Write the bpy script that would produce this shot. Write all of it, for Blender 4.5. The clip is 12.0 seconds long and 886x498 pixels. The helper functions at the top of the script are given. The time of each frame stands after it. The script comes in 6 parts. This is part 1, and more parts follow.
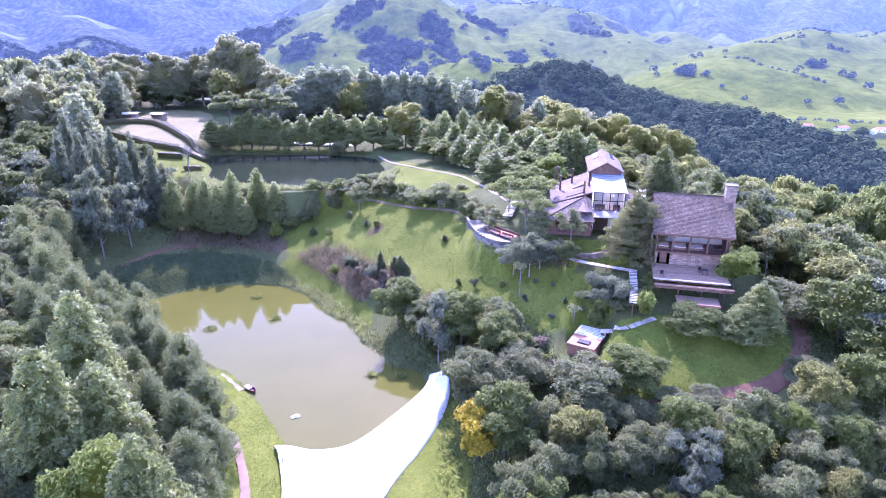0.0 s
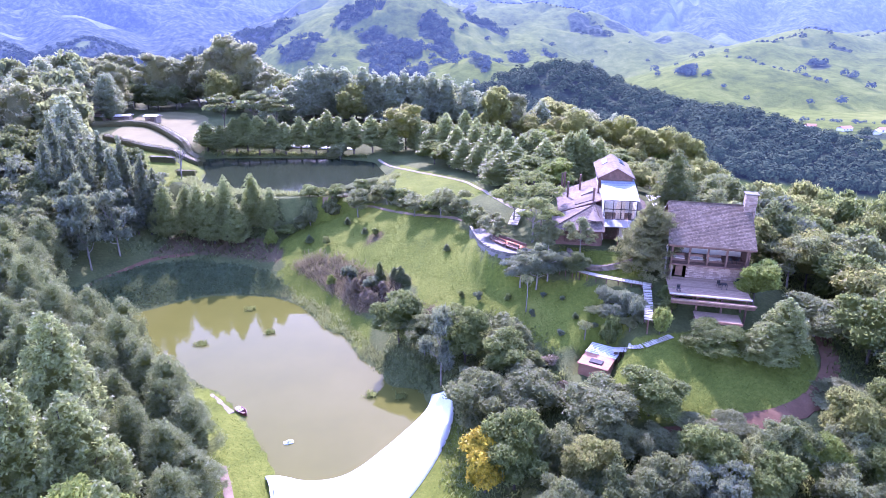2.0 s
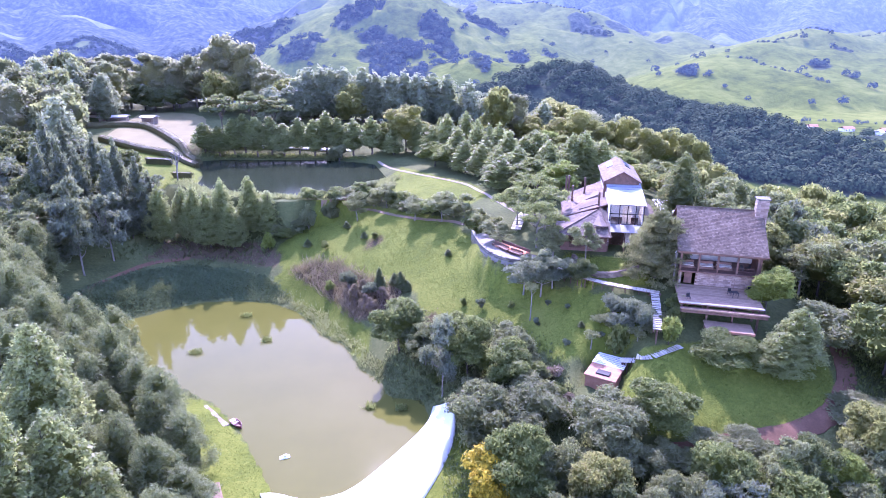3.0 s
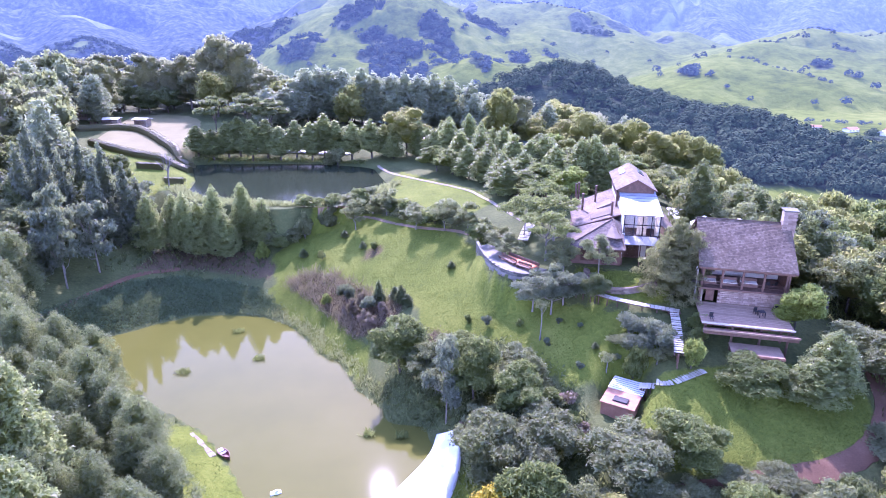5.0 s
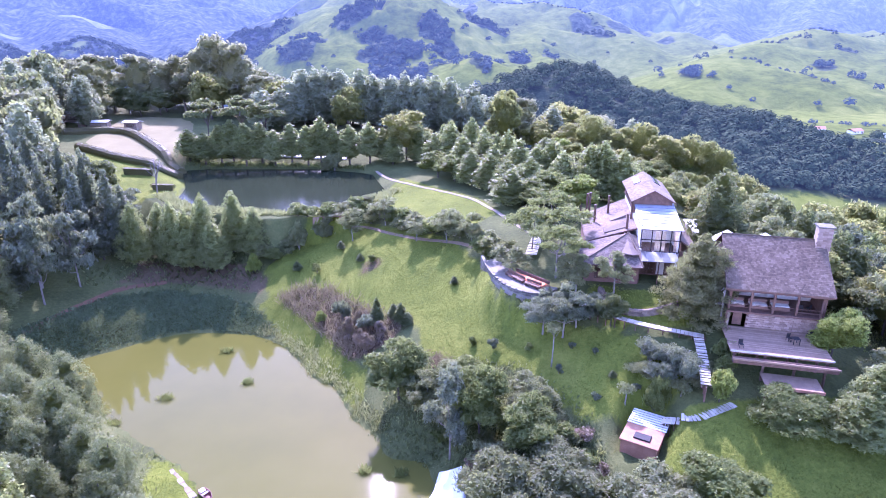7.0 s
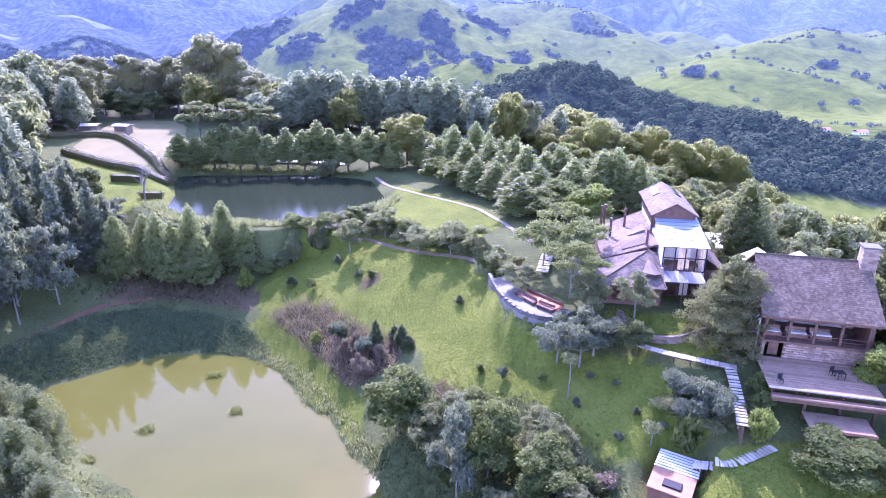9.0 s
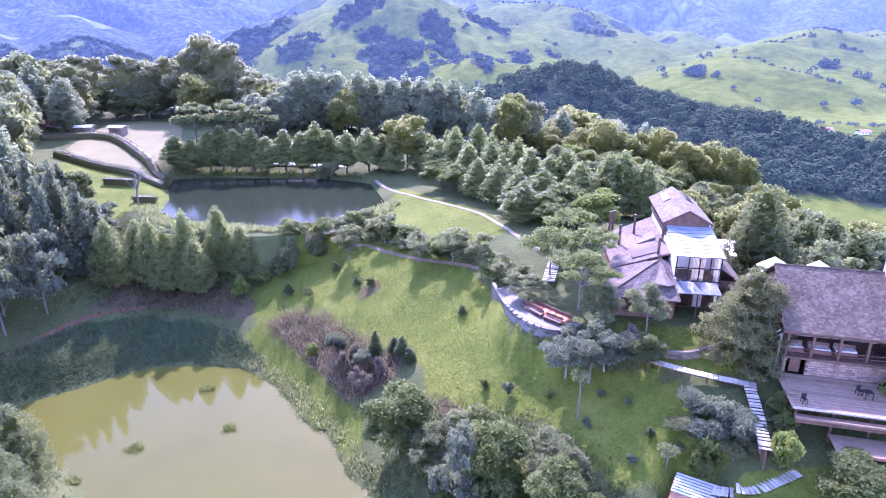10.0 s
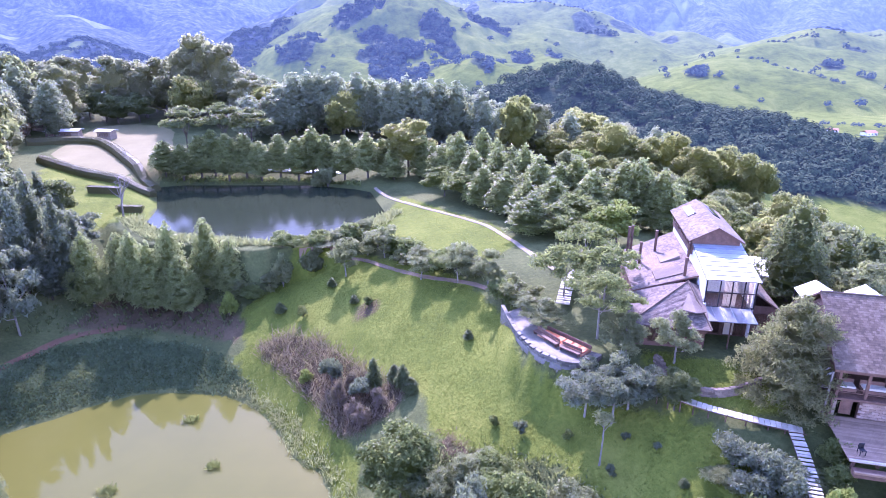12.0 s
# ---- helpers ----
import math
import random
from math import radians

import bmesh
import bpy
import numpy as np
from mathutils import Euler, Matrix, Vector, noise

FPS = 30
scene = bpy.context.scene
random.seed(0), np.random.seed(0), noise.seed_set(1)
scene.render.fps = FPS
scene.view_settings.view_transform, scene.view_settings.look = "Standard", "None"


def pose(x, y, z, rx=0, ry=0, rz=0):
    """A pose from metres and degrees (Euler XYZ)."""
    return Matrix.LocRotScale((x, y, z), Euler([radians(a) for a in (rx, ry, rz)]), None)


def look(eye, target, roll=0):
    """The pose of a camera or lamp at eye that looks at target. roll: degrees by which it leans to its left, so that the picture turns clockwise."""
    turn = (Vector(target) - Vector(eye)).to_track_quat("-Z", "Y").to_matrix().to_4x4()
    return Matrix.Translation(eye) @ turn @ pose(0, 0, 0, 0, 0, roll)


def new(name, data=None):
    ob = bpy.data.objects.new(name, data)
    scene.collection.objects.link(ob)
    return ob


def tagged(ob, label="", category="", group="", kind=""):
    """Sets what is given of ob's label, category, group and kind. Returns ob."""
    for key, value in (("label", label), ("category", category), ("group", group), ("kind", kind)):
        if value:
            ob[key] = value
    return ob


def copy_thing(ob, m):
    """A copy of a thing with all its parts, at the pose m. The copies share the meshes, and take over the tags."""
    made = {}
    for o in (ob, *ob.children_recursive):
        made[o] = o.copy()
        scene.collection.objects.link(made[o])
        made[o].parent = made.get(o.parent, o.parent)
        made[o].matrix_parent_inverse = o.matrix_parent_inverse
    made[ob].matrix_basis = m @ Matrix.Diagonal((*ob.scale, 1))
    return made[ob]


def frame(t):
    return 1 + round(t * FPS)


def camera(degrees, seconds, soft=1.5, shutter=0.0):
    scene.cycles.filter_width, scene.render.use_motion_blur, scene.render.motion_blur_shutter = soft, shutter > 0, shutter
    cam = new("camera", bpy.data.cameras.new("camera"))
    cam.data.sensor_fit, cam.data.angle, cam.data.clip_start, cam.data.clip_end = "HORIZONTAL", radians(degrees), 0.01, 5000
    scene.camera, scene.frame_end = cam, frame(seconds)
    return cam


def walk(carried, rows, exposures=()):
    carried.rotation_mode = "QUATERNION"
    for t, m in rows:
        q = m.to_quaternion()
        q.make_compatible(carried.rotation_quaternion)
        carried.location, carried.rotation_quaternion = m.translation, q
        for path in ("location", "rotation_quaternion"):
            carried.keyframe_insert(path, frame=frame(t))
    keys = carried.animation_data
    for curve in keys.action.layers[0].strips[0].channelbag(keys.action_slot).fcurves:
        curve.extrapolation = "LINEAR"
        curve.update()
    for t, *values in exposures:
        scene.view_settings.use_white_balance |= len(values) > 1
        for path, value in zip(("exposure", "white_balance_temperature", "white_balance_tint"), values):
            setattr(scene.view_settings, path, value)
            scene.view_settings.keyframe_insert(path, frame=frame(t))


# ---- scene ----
cam = camera(72.0, 12.0, soft=0.9)
METRES, EYE, TILT, LEAN, TURN = 43.2, 48.9, -20.2, 0.0, 0.0
ROWS = [
    (0.0, 0.0, 0.0, 0.0, -0.0, 0.0, 0.0),
    (0.5, -0.0031, 0.0297, 0.0171, -0.0, 0.0, -0.01),
    (1.0, -0.0066, 0.0594, 0.0339, 0.0, -0.0, 0.06),
    (1.5, -0.0104, 0.0892, 0.051, 0.01, -0.01, 0.04),
    (2.0, -0.0145, 0.1194, 0.0678, 0.0, -0.02, 0.05),
    (2.5, -0.0189, 0.15, 0.0847, 0.01, -0.02, 0.05),
    (3.0, -0.0227, 0.1814, 0.1019, 0.0, -0.02, 0.03),
    (5.0, -0.0412, 0.3154, 0.1759, -0.0, -0.02, 0.05),
    (5.5, -0.0455, 0.3519, 0.1954, -0.01, -0.0, 0.06),
    (6.0, -0.0498, 0.3892, 0.2168, -0.01, -0.01, 0.05),
    (6.5, -0.0533, 0.4276, 0.2385, -0.01, -0.01, 0.01),
    (7.0, -0.0568, 0.4669, 0.2598, -0.03, 0.01, 0.0),
    (9.0, -0.0781, 0.623, 0.3502, -0.01, 0.01, -0.0),
    (9.5, -0.0835, 0.6633, 0.3726, 0.01, -0.01, 0.01),
    (10.0, -0.0882, 0.7042, 0.3949, 0.01, -0.02, 0.03),
    (10.5, -0.0924, 0.7456, 0.4175, 0.02, 0.0, 0.04),
    (11.0, -0.0976, 0.7859, 0.4409, 0.03, -0.03, 0.04),
    (11.5, -0.1032, 0.8263, 0.4642, 0.03, -0.03, 0.03),
    (12.0, -0.1084, 0.8663, 0.4873, 0.03, -0.03, 0.04),
]
walk(cam, [(t, pose(0, 0, EYE, TILT, LEAN, TURN) @ pose(METRES * 0.6147 * x, METRES * y, METRES * 0.6147 * z, 90 + pitch, roll, yaw)) for t, x, y, z, yaw, pitch, roll in ROWS],
     [(0.0, 2.74, 5270, 62), (12.0, 2.74, 5270, 62)])


# ---- light ----
SUN_AZ, SUN_EL = -7.0, 41.5
world = bpy.data.worlds.new("sky")
scene.world = world
world.use_nodes = True
sky_node = world.node_tree.nodes.new("ShaderNodeTexSky")
sky_node.sky_type = "NISHITA"
sky_node.sun_disc = False
sky_node.sun_elevation = radians(SUN_EL)
sky_node.sun_rotation = radians(SUN_AZ)
sky_node.air_density, sky_node.dust_density = 1.1, 0.6
world.node_tree.nodes["Background"].inputs["Strength"].default_value = 0.15
world.node_tree.links.new(sky_node.outputs["Color"], world.node_tree.nodes["Background"].inputs["Color"])
sun_data = bpy.data.lights.new("sun", "SUN")
sun_data.energy, sun_data.angle, sun_data.color = 2.0, radians(0.6), (1.0, 0.95, 0.87)
sun = new("sun", sun_data)
sun.matrix_world = look((300 * math.sin(radians(SUN_AZ)), 300 * math.cos(radians(SUN_AZ)), 300 * math.tan(radians(SUN_EL))), (0, 0, 0))


# ---- materials ----
def shader(name):
    m = bpy.data.materials.new(name)
    m.use_nodes = True
    nt = m.node_tree
    return m, nt, nt.nodes["Principled BSDF"]


def noise_node(nt, scale, detail=4.0, rough=0.6, coords=None):
    n = nt.nodes.new("ShaderNodeTexNoise")
    n.inputs["Scale"].default_value, n.inputs["Detail"].default_value, n.inputs["Roughness"].default_value = scale, detail, rough
    if coords is not None:
        nt.links.new(coords, n.inputs["Vector"])
    return n


def ramp_node(nt, fac, colours, lo=0.3, hi=0.7):
    r = nt.nodes.new("ShaderNodeValToRGB")
    while len(r.color_ramp.elements) < len(colours):
        r.color_ramp.elements.new(0.5)
    for i, (e, c) in enumerate(zip(r.color_ramp.elements, colours)):
        e.position = lo + (hi - lo) * i / max(1, len(colours) - 1)
        e.color = (*c, 1)
    nt.links.new(fac, r.inputs["Fac"])
    return r.outputs["Color"]


def mix_node(nt, fac, a, b, blend="MIX"):
    n = nt.nodes.new("ShaderNodeMix")
    n.data_type, n.blend_type = "RGBA", blend
    for value, slot in ((fac, n.inputs["Factor"]), (a, n.inputs["A"]), (b, n.inputs["B"])):
        if isinstance(value, (int, float)):
            slot.default_value = value
        elif isinstance(value, tuple):
            slot.default_value = (*value, 1)
        else:
            nt.links.new(value, slot)
    return n.outputs["Result"]


def math_node(nt, op, a, b=0.0, clamp=False):
    n = nt.nodes.new("ShaderNodeMath")
    n.operation, n.use_clamp = op, clamp
    for value, slot in ((a, n.inputs[0]), (b, n.inputs[1])):
        if isinstance(value, (int, float)):
            slot.default_value = value
        else:
            nt.links.new(value, slot)
    return n.outputs[0]


def bump_node(nt, height, strength, distance):
    b = nt.nodes.new("ShaderNodeBump")
    b.inputs["Strength"].default_value, b.inputs["Distance"].default_value = strength, distance
    nt.links.new(height, b.inputs["Height"])
    return b.outputs["Normal"]


def place_coords(nt):
    return nt.nodes.new("ShaderNodeNewGeometry").outputs["Position"]


def plain(name, colours, scale=2.0, fine=14.0, rough=0.8, metal=0.0, bump=0.3, by_piece=0.0):
    """A surface with variation at two scales, and by piece if wanted."""
    m, nt, b = shader(name)
    p = place_coords(nt)
    big, small = noise_node(nt, scale, 4, 0.6, p), noise_node(nt, fine, 5, 0.65, p)
    f = math_node(nt, "ADD", math_node(nt, "MULTIPLY", big.outputs["Fac"], 0.6), math_node(nt, "MULTIPLY", small.outputs["Fac"], 0.4))
    if by_piece:
        g = nt.nodes.new("ShaderNodeNewGeometry").outputs["Random Per Island"]
        o = nt.nodes.new("ShaderNodeObjectInfo").outputs["Random"]
        r = math_node(nt, "FRACT", math_node(nt, "ADD", g, o))
        f = math_node(nt, "ADD", f, math_node(nt, "MULTIPLY", math_node(nt, "SUBTRACT", r, 0.5), by_piece))
    nt.links.new(ramp_node(nt, f, colours), b.inputs["Base Color"])
    b.inputs["Roughness"].default_value, b.inputs["Metallic"].default_value = rough, metal
    nt.links.new(bump_node(nt, small.outputs["Fac"], bump, 0.05), b.inputs["Normal"])
    return m


TINTS = {}


def leaf(name, colours, glow=0.56, rough=0.5, shine=0.25):
    """Foliage: leaves that differ one from another, tree from tree, and let light through."""
    m, nt, b = shader(name)
    TINTS[name] = colours
    g = nt.nodes.new("ShaderNodeNewGeometry").outputs["Random Per Island"]
    o = nt.nodes.new("ShaderNodeObjectInfo").outputs["Random"]
    big = noise_node(nt, 0.35, 3, 0.6, place_coords(nt)).outputs["Fac"]
    f = math_node(nt, "ADD", math_node(nt, "MULTIPLY", g, 0.45), math_node(nt, "MULTIPLY", o, 0.3))
    f = math_node(nt, "ADD", f, math_node(nt, "MULTIPLY", big, 0.3))
    col = ramp_node(nt, f, colours, 0.2, 0.85)
    nt.links.new(col, b.inputs["Base Color"])
    b.inputs["Roughness"].default_value = rough
    b.inputs["Specular IOR Level"].default_value = shine
    t = nt.nodes.new("ShaderNodeBsdfTranslucent")
    nt.links.new(mix_node(nt, 0.45, col, (0.42, 0.47, 0.14)), t.inputs["Color"])
    mx = nt.nodes.new("ShaderNodeMixShader")
    mx.inputs["Fac"].default_value = glow
    nt.links.new(b.outputs[0], mx.inputs[1])
    nt.links.new(t.outputs[0], mx.inputs[2])
    nt.links.new(mx.outputs[0], nt.nodes["Material Output"].inputs["Surface"])
    return m


LEAF = {
    "mid": leaf("leaf_mid_green", [(0.072, 0.098, 0.03), (0.12, 0.155, 0.045), (0.185, 0.22, 0.075)]),
    "dark": leaf("leaf_dark_green", [(0.056, 0.076, 0.032), (0.092, 0.118, 0.05), (0.14, 0.165, 0.072)], 0.5),
    "grey": leaf("leaf_grey_green", [(0.105, 0.12, 0.06), (0.17, 0.188, 0.092), (0.25, 0.27, 0.14)]),
    "silver": leaf("leaf_silver_green", [(0.125, 0.155, 0.055), (0.21, 0.245, 0.09), (0.32, 0.36, 0.15)], 0.62, 0.42, 0.45),
    "bright": leaf("leaf_bright_green", [(0.10, 0.14, 0.026), (0.172, 0.222, 0.042), (0.25, 0.30, 0.065)], 0.5),
    # blue-green foliage, with extra blue in the colour in place of haze
    "blue": leaf("leaf_blue_green", [(0.072, 0.092, 0.068), (0.118, 0.146, 0.105), (0.178, 0.21, 0.158)], 0.5),
    # back woods: belt and gum leaf colours lightened to imitate haze
    "belt": leaf("leaf_belt_haze_pale", [(0.15, 0.18, 0.125), (0.235, 0.272, 0.19), (0.32, 0.36, 0.26)], 0.58),
    "gum": leaf("leaf_gum_haze_pale", [(0.16, 0.168, 0.10), (0.25, 0.252, 0.15), (0.34, 0.332, 0.21)], 0.56),
    "olive": leaf("leaf_olive", [(0.12, 0.135, 0.045), (0.205, 0.212, 0.068), (0.31, 0.27, 0.10)], 0.62),
    "pine": leaf("leaf_pine_needle", [(0.085, 0.108, 0.046), (0.135, 0.162, 0.07), (0.20, 0.228, 0.105)], 0.5),
    "conifer": leaf("leaf_olive_grey", [(0.085, 0.09, 0.042), (0.14, 0.142, 0.068), (0.21, 0.205, 0.10)], 0.52),
    "hedge": leaf("leaf_clipped_hedge", [(0.055, 0.055, 0.022), (0.09, 0.086, 0.033), (0.135, 0.122, 0.05)], 0.3),
    "yellow": leaf("blossom_yellow", [(0.10, 0.11, 0.02), (0.42, 0.31, 0.02), (0.60, 0.42, 0.02)], 0.3),
    "purple": leaf("leaf_dusky", [(0.115, 0.082, 0.058), (0.195, 0.138, 0.098), (0.27, 0.195, 0.145)], 0.3),
}


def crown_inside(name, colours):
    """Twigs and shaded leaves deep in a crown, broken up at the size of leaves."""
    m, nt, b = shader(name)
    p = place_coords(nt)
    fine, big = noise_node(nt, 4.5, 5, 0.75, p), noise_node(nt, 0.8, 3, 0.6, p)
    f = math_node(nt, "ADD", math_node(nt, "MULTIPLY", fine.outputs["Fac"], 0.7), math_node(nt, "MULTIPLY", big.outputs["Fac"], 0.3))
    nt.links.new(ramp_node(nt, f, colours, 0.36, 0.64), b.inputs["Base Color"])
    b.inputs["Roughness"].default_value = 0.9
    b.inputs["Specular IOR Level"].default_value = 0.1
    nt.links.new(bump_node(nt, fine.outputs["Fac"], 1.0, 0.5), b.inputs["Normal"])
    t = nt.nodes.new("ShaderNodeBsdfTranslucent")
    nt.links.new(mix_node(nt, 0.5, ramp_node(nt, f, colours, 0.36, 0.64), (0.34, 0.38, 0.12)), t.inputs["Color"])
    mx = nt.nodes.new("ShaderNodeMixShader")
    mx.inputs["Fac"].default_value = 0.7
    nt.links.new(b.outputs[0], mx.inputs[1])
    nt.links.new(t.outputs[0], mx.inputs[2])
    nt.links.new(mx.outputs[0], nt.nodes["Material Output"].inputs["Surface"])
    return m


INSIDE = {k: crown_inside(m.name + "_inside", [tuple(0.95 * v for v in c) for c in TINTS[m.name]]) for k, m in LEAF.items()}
BARK = plain("bark", [(0.04, 0.034, 0.026), (0.085, 0.07, 0.055), (0.14, 0.12, 0.095)], 3, 20, 0.9, 0, 0.6)
PALE_BARK = plain("pale_bark", [(0.11, 0.095, 0.075), (0.19, 0.17, 0.14), (0.27, 0.245, 0.21)], 3, 20, 0.85, 0, 0.5)
SHINGLE = plain("weathered_shingle", [(0.064, 0.044, 0.029), (0.112, 0.080, 0.054), (0.176, 0.132, 0.094)], 0.5, 9, 0.95, 0, 0.5, 0.26)
SHINGLE_PALE = plain("sun_bleached_shingle", [(0.095, 0.072, 0.056), (0.145, 0.112, 0.09), (0.20, 0.158, 0.13)], 0.5, 9, 0.95, 0, 0.5, 0.34)
TIMBER = plain("dark_timber", [(0.06, 0.03, 0.02), (0.115, 0.06, 0.04), (0.175, 0.10, 0.07)], 2, 18, 0.7, 0, 0.4)
STONE = plain("pale_stone", [(0.20, 0.155, 0.115), (0.29, 0.23, 0.18), (0.39, 0.32, 0.255)], 1.5, 9, 0.85, 0, 0.7, 0.4)
DECK = plain("weathered_deck_board", [(0.17, 0.108, 0.066), (0.235, 0.155, 0.098), (0.31, 0.212, 0.14)], 1.2, 10, 0.75, 0, 0.3, 0.3)
PLANK = plain("pale_walkway_plank", [(0.31, 0.275, 0.22), (0.42, 0.38, 0.31), (0.53, 0.485, 0.405)], 1.5, 12, 0.7, 0, 0.3, 0.35)
WHITE = plain("white_paint", [(0.66, 0.65, 0.63), (0.76, 0.75, 0.73), (0.82, 0.81, 0.79)], 1, 12, 0.6, 0, 0.15)
TERRACOTTA = plain("terracotta_render", [(0.28, 0.125, 0.065), (0.37, 0.175, 0.10), (0.45, 0.235, 0.145)], 1.2, 12, 0.8, 0, 0.3)
ORANGE = plain("orange_cushion", [(0.52, 0.13, 0.05), (0.62, 0.19, 0.08), (0.70, 0.26, 0.12)], 3, 20, 0.8, 0, 0.2)
CONCRETE = plain("bleached_concrete", [(0.62, 0.60, 0.59), (0.74, 0.73, 0.72), (0.82, 0.81, 0.80)], 0.25, 3, 0.45, 0, 0.3)
GREY_STONE = plain("grey_paving", [(0.085, 0.077, 0.06), (0.125, 0.113, 0.09), (0.175, 0.16, 0.13)], 1.2, 10, 0.7, 0, 0.4, 0.4)
EARTH = plain("red_earth", [(0.085, 0.042, 0.02), (0.135, 0.068, 0.034), (0.19, 0.105, 0.058)], 0.4, 5, 0.95, 0, 0.6)
GRAVEL = plain("pale_gravel", [(0.17, 0.14, 0.095), (0.25, 0.205, 0.145), (0.33, 0.28, 0.205)], 0.5, 8, 0.95, 0, 0.5)
TRACK = plain("pale_track", [(0.15, 0.10, 0.06), (0.21, 0.145, 0.092), (0.27, 0.195, 0.13)], 0.5, 8, 0.95, 0, 0.5)
SAND = plain("pale_sand", [(0.12, 0.11, 0.036), (0.15, 0.136, 0.046), (0.185, 0.168, 0.062)], 0.15, 3, 0.95, 0, 0.3)
DARK_METAL = plain("dark_metal", [(0.03, 0.03, 0.035), (0.05, 0.05, 0.055)], 2, 20, 0.45, 0.7, 0.1)
PALE_METAL = plain("pale_sheet_metal", [(0.25, 0.26, 0.275), (0.31, 0.32, 0.335), (0.37, 0.38, 0.395)], 2, 14, 0.5, 0.2, 0.1)
PINK_STONE = plain("pinkish_stone", [(0.19, 0.13, 0.10), (0.26, 0.185, 0.145), (0.33, 0.245, 0.195)], 1.5, 9, 0.9, 0, 0.6, 0.4)
STEEL = plain("grey_steel", [(0.17, 0.185, 0.21), (0.225, 0.24, 0.265)], 2, 20, 0.4, 0.6, 0.1)
BROWN_STONE = plain("brown_stone", [(0.10, 0.075, 0.055), (0.16, 0.12, 0.09), (0.22, 0.17, 0.13)], 1.5, 9, 0.9, 0, 0.6, 0.4)
REDWOOD = plain("reddish_timber", [(0.11, 0.06, 0.042), (0.17, 0.095, 0.068), (0.23, 0.135, 0.10)], 1.2, 12, 0.8, 0, 0.3)
CURTAIN = plain("cream_curtain", [(0.55, 0.50, 0.42), (0.68, 0.63, 0.55)], 3, 20, 0.9, 0, 0.2)


def glass(name, tint, rough=0.05):
    m, nt, b = shader(name)
    b.inputs["Base Color"].default_value = (*tint, 1)
    b.inputs["Transmission Weight"].default_value = 1.0
    b.inputs["Roughness"].default_value = rough
    b.inputs["IOR"].default_value = 1.45
    return m


GLASS = glass("window_glass", (0.93, 0.95, 0.96))
FROSTED = glass("frosted_roof_sheet", (0.50, 0.54, 0.60), 0.45)
FROSTED.node_tree.nodes["Principled BSDF"].inputs["Transmission Weight"].default_value = 0.55


def water(name, colours, rough, ripple, gloss=0.5):
    m, nt, b = shader(name)
    p = place_coords(nt)
    nt.links.new(ramp_node(nt, noise_node(nt, 0.05, 4, 0.6, p).outputs["Fac"], colours), b.inputs["Base Color"])
    b.inputs["Roughness"].default_value = rough
    b.inputs["IOR"].default_value = 1.33
    b.inputs["Specular IOR Level"].default_value = gloss
    n = noise_node(nt, 1.6, 3, 0.5, p)
    nt.links.new(bump_node(nt, n.outputs["Fac"], ripple, 0.02), b.inputs["Normal"])
    return m


POND_WATER = water("murky_green_water", [(0.08, 0.082, 0.018), (0.092, 0.092, 0.02), (0.10, 0.10, 0.025)], 0.03, 0.04, 0.17)
LAKE_WATER = water("dark_lake_water", [(0.016, 0.023, 0.012), (0.023, 0.031, 0.017)], 0.12, 0.05, 0.05)


def ground_material():
    """Lawn, forest floor and bare soil, by the sheet's cover values."""
    m, nt, b = shader("ground_cover")
    p = place_coords(nt)
    patch, blade = noise_node(nt, 0.12, 5, 0.65, p), noise_node(nt, 2.2, 6, 0.7, p)
    f = math_node(nt, "ADD", math_node(nt, "MULTIPLY", patch.outputs["Fac"], 0.55), math_node(nt, "MULTIPLY", blade.outputs["Fac"], 0.45))
    lawn = ramp_node(nt, f, [(0.066, 0.088, 0.012), (0.113, 0.138, 0.018), (0.172, 0.184, 0.032)], 0.36, 0.64)
    wild = ramp_node(nt, f, [(0.045, 0.055, 0.02), (0.08, 0.095, 0.03), (0.125, 0.135, 0.05)], 0.34, 0.66)
    soil = ramp_node(nt, f, [(0.055, 0.04, 0.02), (0.092, 0.067, 0.034), (0.14, 0.105, 0.057)], 0.34, 0.66)

    def cover(name):
        a = nt.nodes.new("ShaderNodeAttribute")
        a.attribute_name = name
        e = math_node(nt, "ADD", a.outputs["Fac"], math_node(nt, "MULTIPLY", math_node(nt, "SUBTRACT", blade.outputs["Fac"], 0.5), 0.8))
        return math_node(nt, "MULTIPLY", math_node(nt, "SUBTRACT", e, 0.35), 3.3, True)
    col = mix_node(nt, cover("lawn"), wild, lawn)
    col = mix_node(nt, cover("soil"), col, soil)
    nt.links.new(col, b.inputs["Base Color"])
    b.inputs["Roughness"].default_value = 0.95
    b.inputs["Specular IOR Level"].default_value = 0.15
    nt.links.new(bump_node(nt, blade.outputs["Fac"], 0.8, 0.25), b.inputs["Normal"])
    return m


